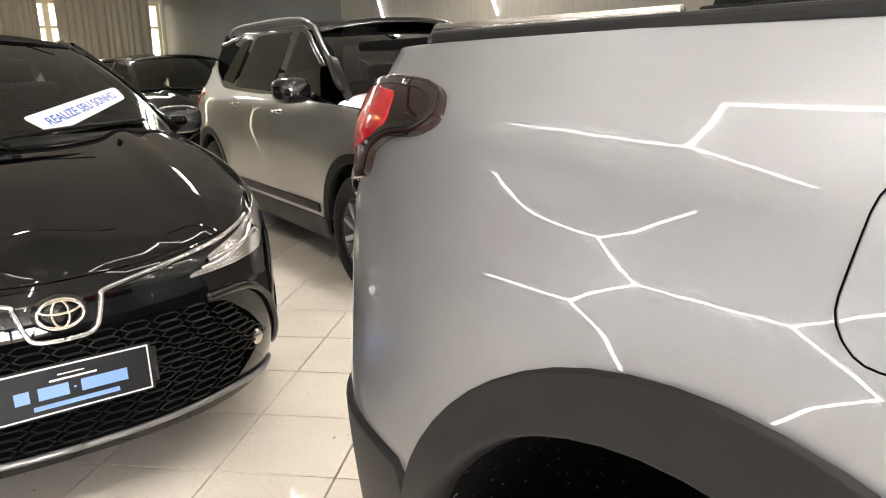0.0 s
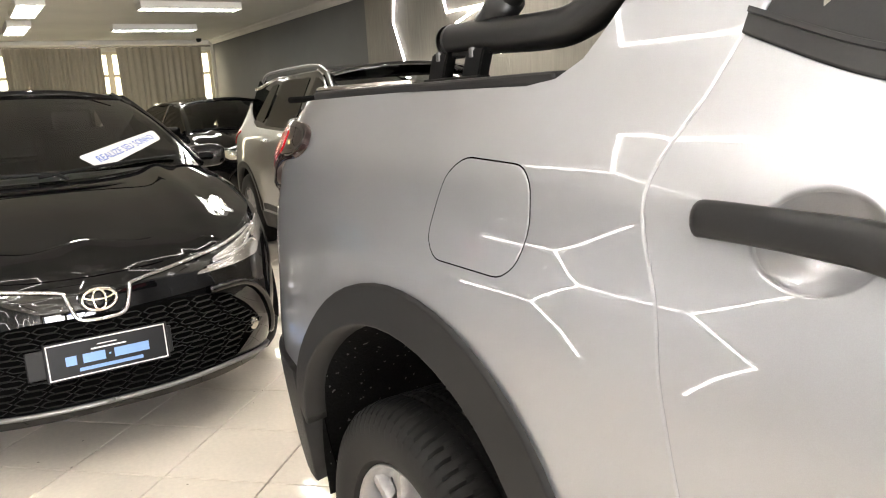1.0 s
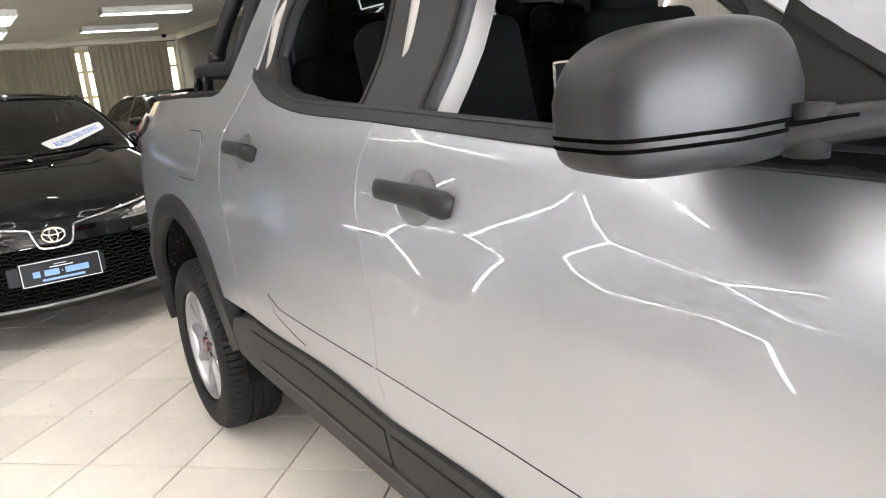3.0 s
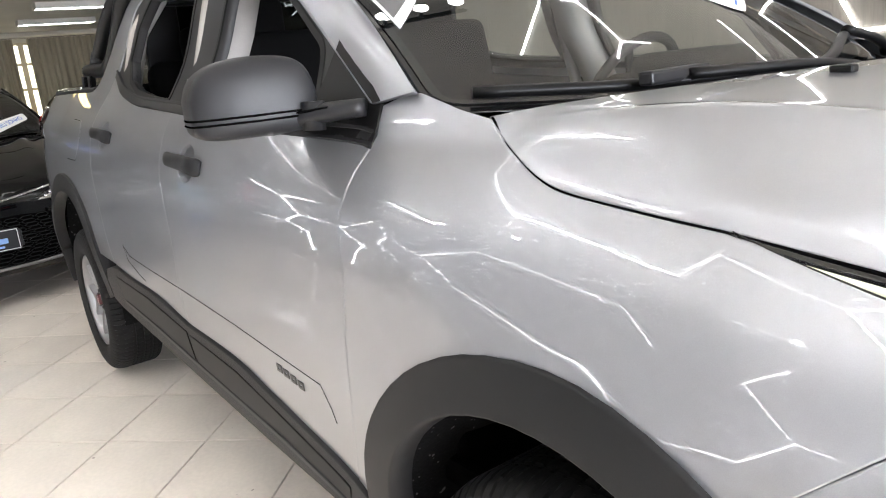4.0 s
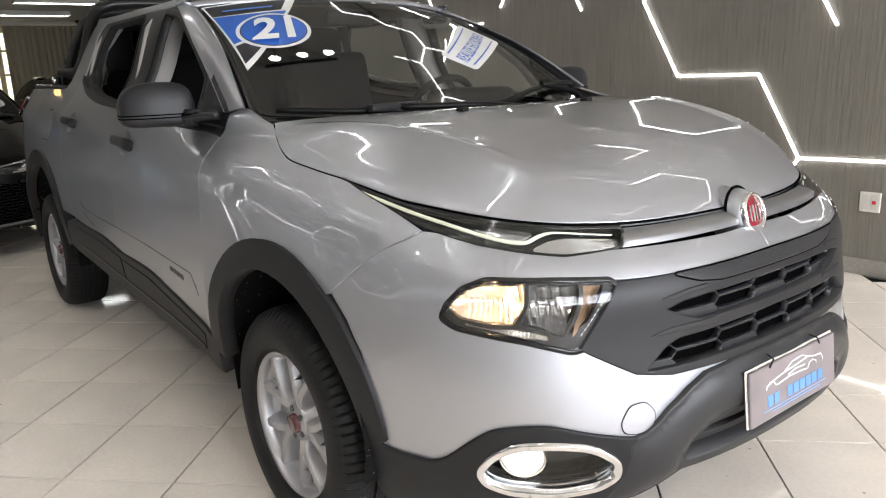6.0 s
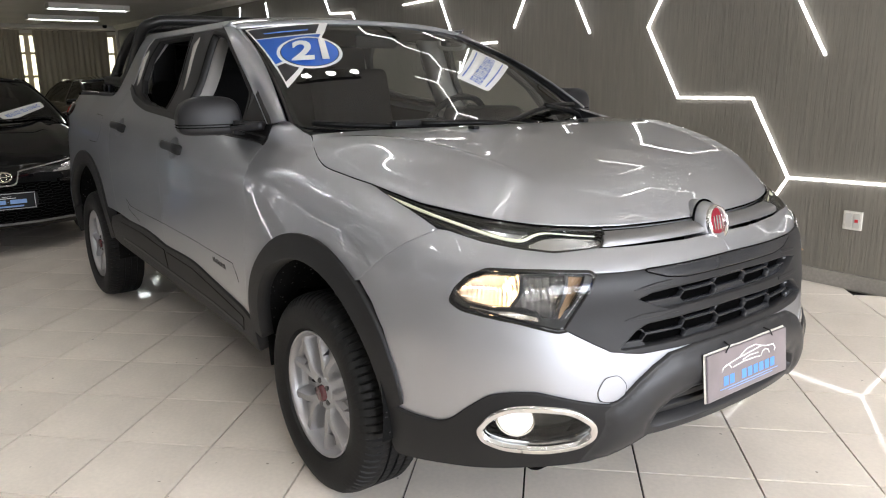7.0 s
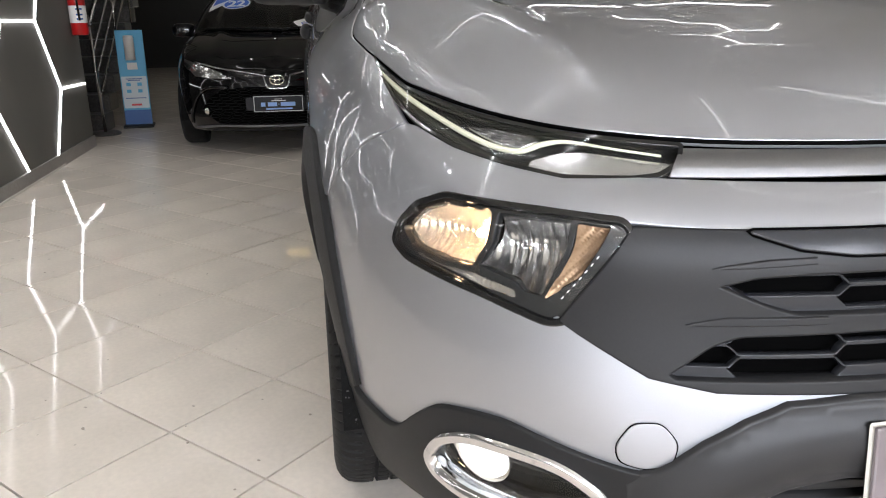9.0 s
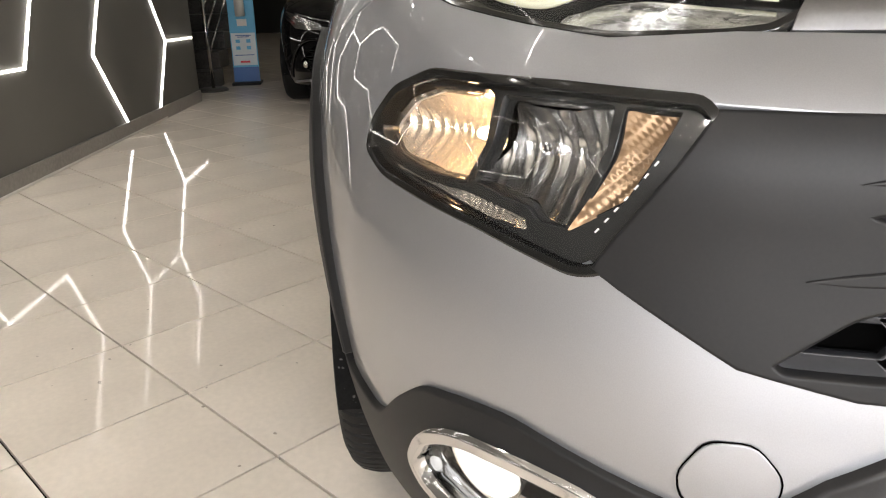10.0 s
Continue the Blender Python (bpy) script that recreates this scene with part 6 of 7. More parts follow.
for k in (.14, .86):
    c0, c1 = (np.array(CARD[p]) + k * (np.array(CARD[q]) - np.array(CARD[p])) for p, q in ((1, 0), (2, 3)))
    c0, c1 = c0 + .08 * (c1 - c0), c1 - .08 * (c1 - c0)
    w = np.array([-.0035, .0052])
    on_screen("card_line", [tuple(c0), tuple(c1), tuple(c1 + w), tuple(c0 + w)], .0034, sticker_blue, card)

# cabin
def seat_bm(w, back_h, lean=12):
    base = box_bm(-.25, .27, -w / 2, w / 2, -.08, .08, .05, 4)
    back = moved(box_bm(-.065, .065, -w / 2, w / 2, 0, back_h, .05, 4), Matrix.Translation((-.22, 0, .02)) @ Matrix.Rotation(radians(-lean), 4, "Y"))
    return base, back


for y in (-.38, .38):
    b, k = seat_bm(.50, .60)
    M = Matrix.Translation((1.42, y, .80))
    s = part("seat", moved(b, M), seat_cloth, truck, "black cloth seat", shade=True)
    part("seat_back", moved(k, M), seat_cloth, s, shade=True)
    part("headrest", moved(box_bm(-.05, .05, -.13, .13, -.085, .085, .045, 4), Matrix.Translation((1.04, y, 1.455))), seat_cloth, s, shade=True)
    for dy in (-.05, .05):
        part("headrest_post", tube([(1.06, y + dy, 1.30), (1.05, y + dy, 1.42)], .006, 8), chrome, s, shade=True)
b, k = seat_bm(1.30, .52)
M = Matrix.Translation((.98, 0, .82))
bench = part("rear_bench", moved(b, M), seat_cloth, truck, "black cloth rear bench", shade=True)
part("bench_back", moved(k, M), seat_cloth, bench, shade=True)
for y in (-.40, .40):
    part("headrest", moved(box_bm(-.045, .045, -.12, .12, -.07, .07, .04, 4), Matrix.Translation((.70, y, 1.40))), seat_cloth, bench, shade=True)
    for dy in (-.04, .04):
        part("headrest_post", tube([(.715, y + dy, 1.28), (.705, y + dy, 1.38)], .006, 8), chrome, bench, shade=True)
part("dashboard", merge(box_bm(2.22, 2.62, -.70, .70, .90, 1.13, .06, 4), moved(box_bm(-.10, .14, -.20, .20, -.05, .05, .04, 3), Matrix.Translation((2.24, .38, 1.12)))), dash, truck, "dark plastic dashboard", shade=True)
part("dash_top", box_bm(2.50, 2.86, -.70, .70, 1.06, 1.135, .03, 3), dash, truck, shade=True)
part("instrument_hood", moved(box_bm(-.09, .09, -.19, .19, -.04, .06, .04, 3), Matrix.Translation((2.33, .38, 1.16))), dash, truck, shade=True)
SW = Matrix.Translation((2.10, .38, 1.10)) @ Matrix.Rotation(radians(-62), 4, "Y")
wheel_pts = [(.185 * math.cos(a), .185 * math.sin(a), 0) for a in np.linspace(0, 2 * math.pi, 33)]
sw = part("steering_wheel", moved(tube(wheel_pts, .016, 10, cap=False), SW), dash, truck, "black steering wheel", shade=True)
part("steering_hub", moved(box_bm(-.07, .07, -.08, .08, -.03, .015, .02, 3), SW), dash, sw, shade=True)
for a in (90, 210, 330):
    part("steering_spoke", moved(tube([(.05 * math.cos(radians(a)), .05 * math.sin(radians(a)), 0), (.18 * math.cos(radians(a)), .18 * math.sin(radians(a)), 0)], .016, 8, flat=.5), SW), dash, sw, shade=True)
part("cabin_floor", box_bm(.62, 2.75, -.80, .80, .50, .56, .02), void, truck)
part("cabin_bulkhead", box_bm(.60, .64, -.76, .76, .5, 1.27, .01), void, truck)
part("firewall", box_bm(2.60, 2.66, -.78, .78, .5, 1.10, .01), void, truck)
pan("door_card", TS.side([(.70, .66), (2.55, .60), (2.56, 1.10), (1.5, 1.17), (.95, 1.205), (.70, 1.24)]), dash, off=-.07, res=.08, gap=0, lip=0)


def headliner_pos(a, b):
    p = roof_pos(a, b)
    p[..., 2] -= .045
    return p


add("headliner", sheet(headliner_pos, numeric_normal(headliner_pos, -1), [(.02, -.97), (.98, -.97), (.98, .97), (.02, .97)], res=.08, lip=0), trim_beige, truck, shade=None)
for s in (-1, 1):
    part("pillar_lining", tube([(1.50, s * .775, 1.10), (1.49, s * .735, 1.25), (1.50, s * .66, 1.50), (1.52, s * .60, 1.57)], [.055, .055, .05, .05], 10, flat=.4), trim_beige, truck, shade=True)
    part("pillar_lining", tube([(.70, s * .73, 1.25), (.74, s * .68, 1.45), (.80, s * .60, 1.57)], .05, 10, flat=.5), trim_beige, truck, shade=True)
    post = bmesh.new()
    rows = []
    for z in np.linspace(1.12, 1.55, 8):
        yo = float(TRUCK_HALF(z)) - .030
        rows.append([post.verts.new((x, s * y, z)) for x, y in ((1.56, yo), (1.648, yo), (1.640, yo - .085), (1.56, yo - .10))])
    for a_, b_ in zip(rows, rows[1:]):
        for q in range(4):
            post.faces.new((a_[q], a_[(q + 1) % 4], b_[(q + 1) % 4], b_[q]))
    bmesh.ops.recalc_face_normals(post, faces=post.faces)
    part("door_pillar_lining", post, trim_beige, truck, "pale grey door pillar lining", shade=True)
    part("grab_handle", tube(curve_pts([(1.95, s * .58, 1.53), (1.92, s * .57, 1.50), (1.75, s * .57, 1.51), (1.72, s * .58, 1.55)], 4), .011, 8), trim_beige, truck, shade=True)
back_glass = part("cab_back_window", moved(box_bm(-.004, .004, -.52, .52, -.13, .13, .003, 1), Matrix.Translation((.63, 0, 1.43)) @ Matrix.Rotation(radians(10), 4, "Y")), glass_tint, truck)
back_glass.visible_shadow = False
fr_ = merge(box_bm(.60, .64, -.64, .64, 1.26, 1.31, .01), box_bm(.63, .67, -.64, -.50, 1.29, 1.58, .01), box_bm(.63, .67, .50, .64, 1.29, 1.58, .01), box_bm(.64, .69, -.64, .64, 1.55, 1.60, .01))
part("cab_back_frame", fr_, black_trim, truck)
part("inner_mirror", moved(box_bm(-.012, .012, -.11, .11, -.03, .03, .01, 2), Matrix.Translation((2.0, .0, 1.52))), black_trim, truck)


# ---- the black sedan's sections ----
SEDAN_HALF = spline((.15, .30, .45, .60, .75, .84, .90, .96, 1.02, 1.12, 1.25, 1.36, 1.44), (.80, .86, .883, .890, .884, .866, .838, .795, .762, .715, .652, .585, .50))
SEDAN_NOSE = spline((.15, .26, .40, .52, .62, .70, .76, .82, .90, 1.05, 1.5), (3.62, 3.66, 3.665, 3.655, 3.64, 3.605, 3.55, 3.44, 3.25, 3.0, 2.9))
SEDAN_TAIL = spline((.2, .6, 1.0, 1.5), (-.95, -.97, -.93, -.7))
SEDAN_AT = pose(-5.275, -1.243, 0, 0, 0, 1.0)
SD = Shell(SEDAN_HALF, SEDAN_NOSE, SEDAN_TAIL, 1.4, .55, 6.5, 2.35, 5, 3, (2.70, 0.0), None, 0.0, .012, .325)


# ---- other cars ----
def line3(shell, pts, off=0.0):
    return [shell.pos(*p) + off * shell.nor(*p) for p in pts]


def loft_hood(edge, cx0, top, power=(8, 2.5), na=60, nb=36):
    """A hood lofted from its shut line to the middle; edge runs from the screen's corner to the middle of the nose."""
    E = np.array(edge)
    s = np.concatenate(([0], np.cumsum(np.linalg.norm(np.diff(E, axis=0), axis=1))))
    s /= s[-1]
    a, b = np.meshgrid(np.linspace(0, 1, na), np.linspace(0, 1, nb)**1.6, indexing="ij")
    e = np.stack([np.interp(a, s, E[:, k]) for k in range(3)], -1)
    cx = cx0 + (E[-1, 0] - cx0) * a**1.15
    x = e[..., 0] + (cx - e[..., 0]) * (1 - (1 - b)**1.25)
    y = e[..., 1] * (1 - b)
    z = e[..., 2] + (np.maximum(top(x, y), e[..., 2]) - e[..., 2]) * (1 - (1 - b)**(power[0] - power[1] * a)) * smooth(1.06, .82, a)
    z[-1] = e[-1, :, 2]
    P = np.stack([x, y, z], -1)
    bm = bmesh.new()
    for s_ in (1, -1):
        v = [[bm.verts.new((p[0], p[1] * s_, p[2])) for p in row] for row in P]
        for i in range(na - 1):
            for j in range(nb - 1):
                bm.faces.new((v[i][j], v[i + 1][j], v[i + 1][j + 1], v[i][j + 1]))
    bmesh.ops.remove_doubles(bm, verts=bm.verts, dist=.0012)
    bmesh.ops.recalc_face_normals(bm, faces=bm.faces)
    return bm


def plain_wheel(thing, x, s, y, r, n, mat, width=.20):
    k = r / .337
    prof = [(.20 * k, 0), (.225 * k, -.012), (.27 * k, -.018), (.31 * k, -.010), (.33 * k, .012), (.337 * k, .035), (.337 * k, width - .03), (.325 * k, width - .01), (.25 * k, width)]
    w = part("wheel", moved(lathe(prof, 56), Matrix.Translation((x, 0, r)) @ Matrix.Diagonal((1, s, 1, 1)) @ Matrix.Translation((0, -y, 0))), rubber, thing, shade=True)
    M = Matrix.Translation((x, 0, r)) @ Matrix.Diagonal((1, s, 1, 1)) @ Matrix.Translation((0, -y, 0))
    part("rim", moved(lathe([(.205 * k, .002), (.208 * k, -.006), (.198 * k, .004), (.19 * k, .05), (.001, .07)], 48), M), steel_dark, w, shade=True)
    for i in range(n):
        a = 2 * math.pi * i / n
        part("spoke", moved(box_bm(-.016, .016, .002, .03, .03, .198 * k, .006, 2), M @ Matrix.Rotation(a, 4, "Y")), mat, w)
    part("hub_cap", moved(lathe([(.001, .0), (.035, .0), (.04, .02)], 24), M), mat, w, shade=True)
    return w


def car_screen(c0, c1, w0, w1, z0, z1, bow, x1bow=.05):
    def f(a, b):
        a, b = np.asarray(a, float), np.asarray(b, float)
        y = a * (w0 + (w1 - w0) * b)
        x = c0 - bow * a**2 + (c1 - x1bow * a**2 - c0 + bow * a**2) * b + .03 * np.sin(np.pi * b)
        z = z0 + (z1 - .045 * a**2 - z0) * b + .03 * np.sin(np.pi * b)
        return np.stack([x, y, z], -1)
    return f


def roof_sheet(thing, x0, x1, half, z, crown, mat, bow=.08, drop0=.0, drop1=.03, name="roof"):
    def f(a, b):
        a, b = np.asarray(a, float), np.asarray(b, float)
        x = x0 + a * (x1 - bow * b**2 - x0)
        zz = z + crown * (1 - np.abs(b)**2.4) - drop1 * smooth(.55, 1, a) - drop0 * smooth(.45, 0, a)
        return np.stack([x, b * half * (1 - .05 * smooth(.6, 1, a) - .05 * smooth(.3, 0, a)), zz], -1)
    return add(name, sheet(f, numeric_normal(f), [(0, -1), (1, -1), (1, 1), (0, 1)], res=.05, depth=.03), mat, thing, shade=None)


def make_sedan():
    car = empty("sedan")

    def p2(name, o, mat, holes=(), off=0.0, res=.04, lip=.003, depth=.02, label="", both=True, parent=None, gap=0.0):
        ob = add(name, sheet(SD.pos, SD.nor, shrink(o, gap) if gap else o, holes, res, off, lip, depth), mat, parent or car, label, None)
        if both:
            mirrored(ob)
        return ob
    arch_f, arch_r = SD.side(ring(2.70, .34, .355, .355, 190, -8)), SD.side(ring(0, .34, .355, .355, 190, -8))
    edge = SD.side(cv([(2.30, .945), (2.60, .90), (2.95, .84), (3.22, .80)])) + SD.front([(.655, .765), (.50, .738), (.36, .722), (.20, .71), (.10, .706), (0, .704)])
    lamp = rounded(SD.front([(.36, .642), (.45, .690), (.56, .722), (.66, .757)]) + SD.side([(3.12, .782), (3.16, .742), (3.25, .712)]) + SD.front([(.70, .690), (.665, .655), (.52, .645)]), .008, 2)
    low = rounded(SD.front([(.25, .565), (.46, .545), (.555, .475), (.625, .385), (.48, .275), (.25, .278)]), .02, 3)
    body = p2("body", [(SD.u0, .21)] + SD.side([(-.40, .20)]) + arch_r + SD.side([(.6, .18), (2.1, .18)]) + arch_f + SD.side([(3.2, .20)]) + SD.front([(.5, .215), (0, .22), (0, .70), (.2, .706), (.50, .734)]) + edge[::-1][6:] + SD.side([(2.15, .955), (1.2, .965), (.3, .985), (-.5, .98)]) + [(SD.u0, .97)], paint_black, res=.05)
    inner = p2("inner_body", [(SD.u0, .22)] + SD.side([(3.0, .22), (3.0, .74), (2.2, .90), (0, .94)]) + [(SD.u0, .9)], void, off=-.30, lip=0, res=.1)
    part("hood", loft_hood(line3(SD, edge), 2.70, lambda x, y: .985 - .16 * (x - 2.6) - .11 * np.maximum(x - 2.8, 0)**2 - .02 * (np.abs(y) / .7)**2 + .012 * np.exp(-((np.abs(y) - .50) / .06)**2)), paint_black, car, shade=True)
    f = car_screen(2.66, 1.64, .765, .56, .972, 1.40, .34, .12)
    fn = numeric_normal(f)
    O = rounded([(-1, 0), (1, 0), (1, 1), (-1, 1)], .05)
    sc = add("windscreen", sheet(f, fn, O, res=.06, lip=0), glass_screen, car, shade=None)
    add("screen_surround", sheet(f, fn, rounded([(-1.04, -.03), (1.04, -.03), (1.04, 1.04), (-1.04, 1.04)], .05), [shrink(O, .02)], res=.06, off=-.004, depth=.01), gloss_black, car, shade=None)
    roof_sheet(car, .20, 1.66, .60, 1.385, .065, paint_black, .12, .02, .03)
    # side glass and pillars
    dlo = SD.side([(2.28, .962), (2.05, 1.08), (1.60, 1.31), (1.40, 1.375), (.30, 1.375), (-.30, 1.20), (-.55, .985), (.3, .99), (1.2, .972)])
    g = p2("side_window", dlo, glass_tint, off=-.004, lip=0, res=.06)
    p2("window_surround", shrink(dlo, -.02), gloss_black, [shrink(dlo, .012)], off=.0, res=.05, depth=.02)
    p2("door_pillar", SD.side([(1.02, .975), (1.10, .975), (1.10, 1.37), (1.02, 1.37)]), gloss_black, off=.002, lip=.002, depth=.01)

    def pil(a, b):
        o = SD.pos(np.interp(a, [0, .5, 1], [SD.sx(2.30, .962)[0], SD.sx(2.0, 1.12)[0], SD.sx(1.45, 1.37)[0]]), np.interp(a, [0, .5, 1], [.962, 1.12, 1.375]))
        i = f(-1.03 + 0 * a, a)
        q = .022 * np.sin(np.pi * np.clip(b, 0, 1))
        return o + (i - o) * np.asarray(b)[..., None] + np.stack([.7 * q, -.5 * q, .6 * q], -1)
    mirrored(add("windscreen_pillar", sheet(pil, numeric_normal(pil), [(0, 0), (1, 0), (1, 1), (0, 1)], res=.06, lip=0), paint_black, car, shade=None))

    def rear(a, b):
        a, b = np.asarray(a, float), np.asarray(b, float)
        return np.stack([.22 - .95 * b, a * (.58 + .08 * b), 1.40 - .40 * b - .03 * a**2], -1)
    add("rear_glass", sheet(rear, numeric_normal(rear, -1), [(-1, 0), (1, 0), (1, 1), (-1, 1)], res=.1, lip=0), glass_tint, car, shade=None)
    part("boot_lid", box_bm(-.90, -.68, -.72, .72, .93, 1.0, .03, 3), paint_black, car, shade=True)
    # interior mass
    part("cabin", box_bm(-.6, 2.2, -.70, .70, .30, .93, .03), void, car)
    for y in (-.36, .36):
        part("seat_back", moved(box_bm(-.06, .06, -.24, .24, 0, .40, .05, 3), Matrix.Translation((1.05, y, .80)) @ Matrix.Rotation(radians(-15), 4, "Y")), seat_cloth, car, shade=True)
        part("headrest", moved(box_bm(-.04, .04, -.12, .12, -.07, .07, .035, 3), Matrix.Translation((.94, y, 1.24))), seat_cloth, car, shade=True)
    part("dashboard", box_bm(1.95, 2.55, -.70, .70, .80, .965, .05, 3), dash_veil, car, shade=True)
    # face
    W = Wide(SD)
    gr = add("lower_grille", sheet(W.pos, W.nor, rounded(W.across([(.20, .278), (.48, .278), (.63, .385), (.56, .475), (.465, .548), (.25, .575), (0, .575)]), .02, 3), res=.04, off=.001, lip=0), void, car, "dark honeycomb lower grille", None)
    z, k = .292, 0
    while z < .57:
        half = np.interp(z, [.28, .385, .475, .548, .58], [.49, .62, .555, .46, .30])
        y0 = -half + (.045 if k % 2 else 0)
        while y0 < half - .05:
            cell = [W.at(yy, zz) for yy, zz in ((y0, z), (y0 + .018, z - .0105), (y0 + .066, z - .0105), (y0 + .084, z), (y0 + .066, z + .0105), (y0 + .018, z + .0105))]
            pts = [W.pos(u, v) + .004 * W.nor(u, v) for u, v in cell]
            part("grille_cell", tube(pts + pts[:1], .0026, 4, cap=False), black_trim, gr)
            y0 += .09
        z += .0235
        k += 1
    add("upper_grille", sheet(W.pos, W.nor, rounded(W.across([(.42, .655), (.44, .682), (.30, .686), (.13, .660), (0, .66)]), .004, 2), res=.04, off=.002, lip=.002), gloss_black, car, shade=None)
    ch = cv([(.665, .765), (.50, .727), (.30, .697), (.125, .668), (.105, .645), (.085, .585), (.06, .565), (0, .560)], 5)
    for s in (-1, 1):
        part("chrome_trim", tube([SD.pos(*SD.fy(y, zz)) * np.array([1, s, 1]) + np.array([.008, 0, 0]) for y, zz in ch], .0085, 8, flat=.8), chrome, car, shade=True)
        part("chrome_lip", tube([SD.pos(*SD.fy(y, zz)) * np.array([1, s, 1]) + np.array([.012, 0, 0]) for y, zz in cv([(0, .258), (.25, .260), (.46, .262), (.60, .245), (.70, .225)])], .010, 8), bar_metal, car, shade=True)
        part("corner_blade", tube([SD.pos(*SD.fy(y, zz)) * np.array([1, s, 1]) + np.array([.01, 0, 0]) for y, zz in cv([(.40, .575), (.56, .565), (.66, .49), (.72, .36), (.74, .26)])], .014, 8), paint_black, car, shade=True)
    ew = Matrix.Translation((SD.pos(SD.u1, .625)[0] + .012, 0, .628)) @ Matrix.Rotation(radians(-8), 4, "Y")
    em = part("emblem", moved(tube([(0, .056 * math.cos(a), .038 * math.sin(a)) for a in np.linspace(0, 2 * math.pi, 37)], .0055, 8, cap=False), ew), gold_badge, car, "chrome oval maker's badge", shade=True)
    part("emblem_ring", moved(tube([(0, .021 * math.cos(a), .036 * math.sin(a)) for a in np.linspace(0, 2 * math.pi, 29)], .004, 8, cap=False), ew), gold_badge, em, shade=True)
    part("emblem_ring", moved(tube([(0, .050 * math.cos(a), .017 + .017 * math.sin(a)) for a in np.linspace(0, 2 * math.pi, 29)], .004, 8, cap=False), ew), gold_badge, em, shade=True)
    part("emblem_seat", moved(lathe([(.001, -.006), (.066, -.010), (.072, -.022)], 32, "x"), ew @ Matrix.Diagonal((1, 1, .72, 1))), gloss_black, em, shade=True)
    lm = p2("headlamp", lamp, smoke_chrome, off=.001, res=.03, lip=.002, both=False, label="slim dark headlamp with chrome bars")
    for a, b, zz in ((.40, .60, 0), (.43, .66, .016)):
        part("lamp_bar", tube([SD.pos(*SD.fy(y, q)) + .008 * SD.nor(*SD.fy(y, q)) for y, q in cv([(a, .657 + zz), ((a + b) / 2, .672 + zz), (b, .70 + zz)])], .009, 8, flat=.7), chrome, lm, shade=True)
    part("lamp_bar", tube([SD.pos(*SD.fy(y, q)) + .008 * SD.nor(*SD.fy(y, q)) for y, q in ((.60, .70), (.645, .735), (.665, .70))], .008, 8), chrome, lm, shade=True)
    mirrored(lm)
    fg = part("fog_lamp", moved(lathe([(.001, .006), (.022, .004), (.028, -.004)], 24, "x"), Matrix.Translation(Vector(SD.pos(*SD.fy(.585, .372)) + .006))), reflector, car, "small round fog lamp", shade=True)
    mirrored(fg)
    pmx = Matrix.Translation((SD.pos(SD.u1, .44)[0] + .018, 0, .440)) @ Matrix.Rotation(radians(-5), 4, "Y")
    pb = part("plate_board", moved(box_bm(-.004, .004, -.204, .204, -.068, .068, .004, 2), pmx), plate_black, car, "black dealer plate with blue bars")
    for y0, y1, z0, z1 in ((-.196, .196, .058, .062), (-.196, .196, -.062, -.058), (-.196, -.192, -.06, .06), (.192, .196, -.06, .06)):
        part("plate_rule", moved(box_bm(.0042, .005, y0, y1, z0, z1), pmx), sticker_white, pb)
    flat_bars(pb, pmx, [(-.14, -.105, -.020, .012), (-.085, -.012, -.020, .012), (.0, .006, -.006, -.001), (.018, .135, -.020, .012)], plate_sky)
    flat_bars(pb, pmx, [(-.10, .11, -.046, -.034)], plate_sky)
    flat_bars(pb, pmx, [(-.055, .06, .022, .027), (-.035, .03, .036, .039)], sticker_white)
    part("plate_holder", moved(box_bm(-.012, -.005, -.26, .22, -.05, .05, .004), pmx), plastic, car)
    for s in (-1, 1):
        plain_wheel(car, 2.70, s, .872, .325, 10, alloy)
        plain_wheel(car, 0, s, .872, .325, 10, alloy)
    for x in (2.70, 0):
        w = part("wheel_liner", well_bm(x, .34, .36, .355, -.86, -.5), liner, car)
        mirrored(w)

    def mir():
        bm = bmesh.new()
        bmesh.ops.create_uvsphere(bm, u_segments=24, v_segments=16, radius=1)
        for v in bm.verts:
            q = [math.copysign(abs(k)**.62, k) for k in v.co]
            v.co = Vector((.075 * q[0], .108 * q[1], .066 * q[2]))
        m = part("door_mirror", moved(bm, Matrix.Translation((2.02, -.895, 1.0))), paint_black, car, shade=True)
        part("mirror_arm", tube([(2.05, -.74, .96), (2.04, -.84, .965)], .02, 8), gloss_black, m, shade=True)
        return m
    mirrored(mir())
    for pts in ([(-.95, .05), (-.4, .06), (.0, .05), (.10, .0)], [(-.05, .03), (.4, .08), (.85, .09)]):
        part("wiper", tube(curve_pts([tuple(f(a, b) + .016 * fn(a, b)) for a, b in pts], 5), .009, 6), black_trim, car, shade=True)
    add("cowl", sheet(lambda a, b: f(a, 0 * np.asarray(b)) + np.stack([.22 * np.asarray(b) - .06 * np.asarray(b) * np.asarray(a)**2, .0 * np.asarray(b), -.012 - .010 * np.asarray(b)], -1), lambda a, b: np.stack([0 * np.asarray(a), 0 * np.asarray(a), 1 + 0 * np.asarray(a)], -1), [(-1.02, -.2), (1.02, -.2), (1.02, .85), (-1.02, .85)], res=.06, lip=0), black_trim, car, shade=None)
    return car, f, fn


sedan, sedan_screen, sedan_nor = make_sedan()
tagged(sedan, "glossy black sedan facing the aisle, dealer plate", "car")
far_sedan = copy_thing(sedan, pose(-11.3, 1.62, 0, 0, 0, 4))
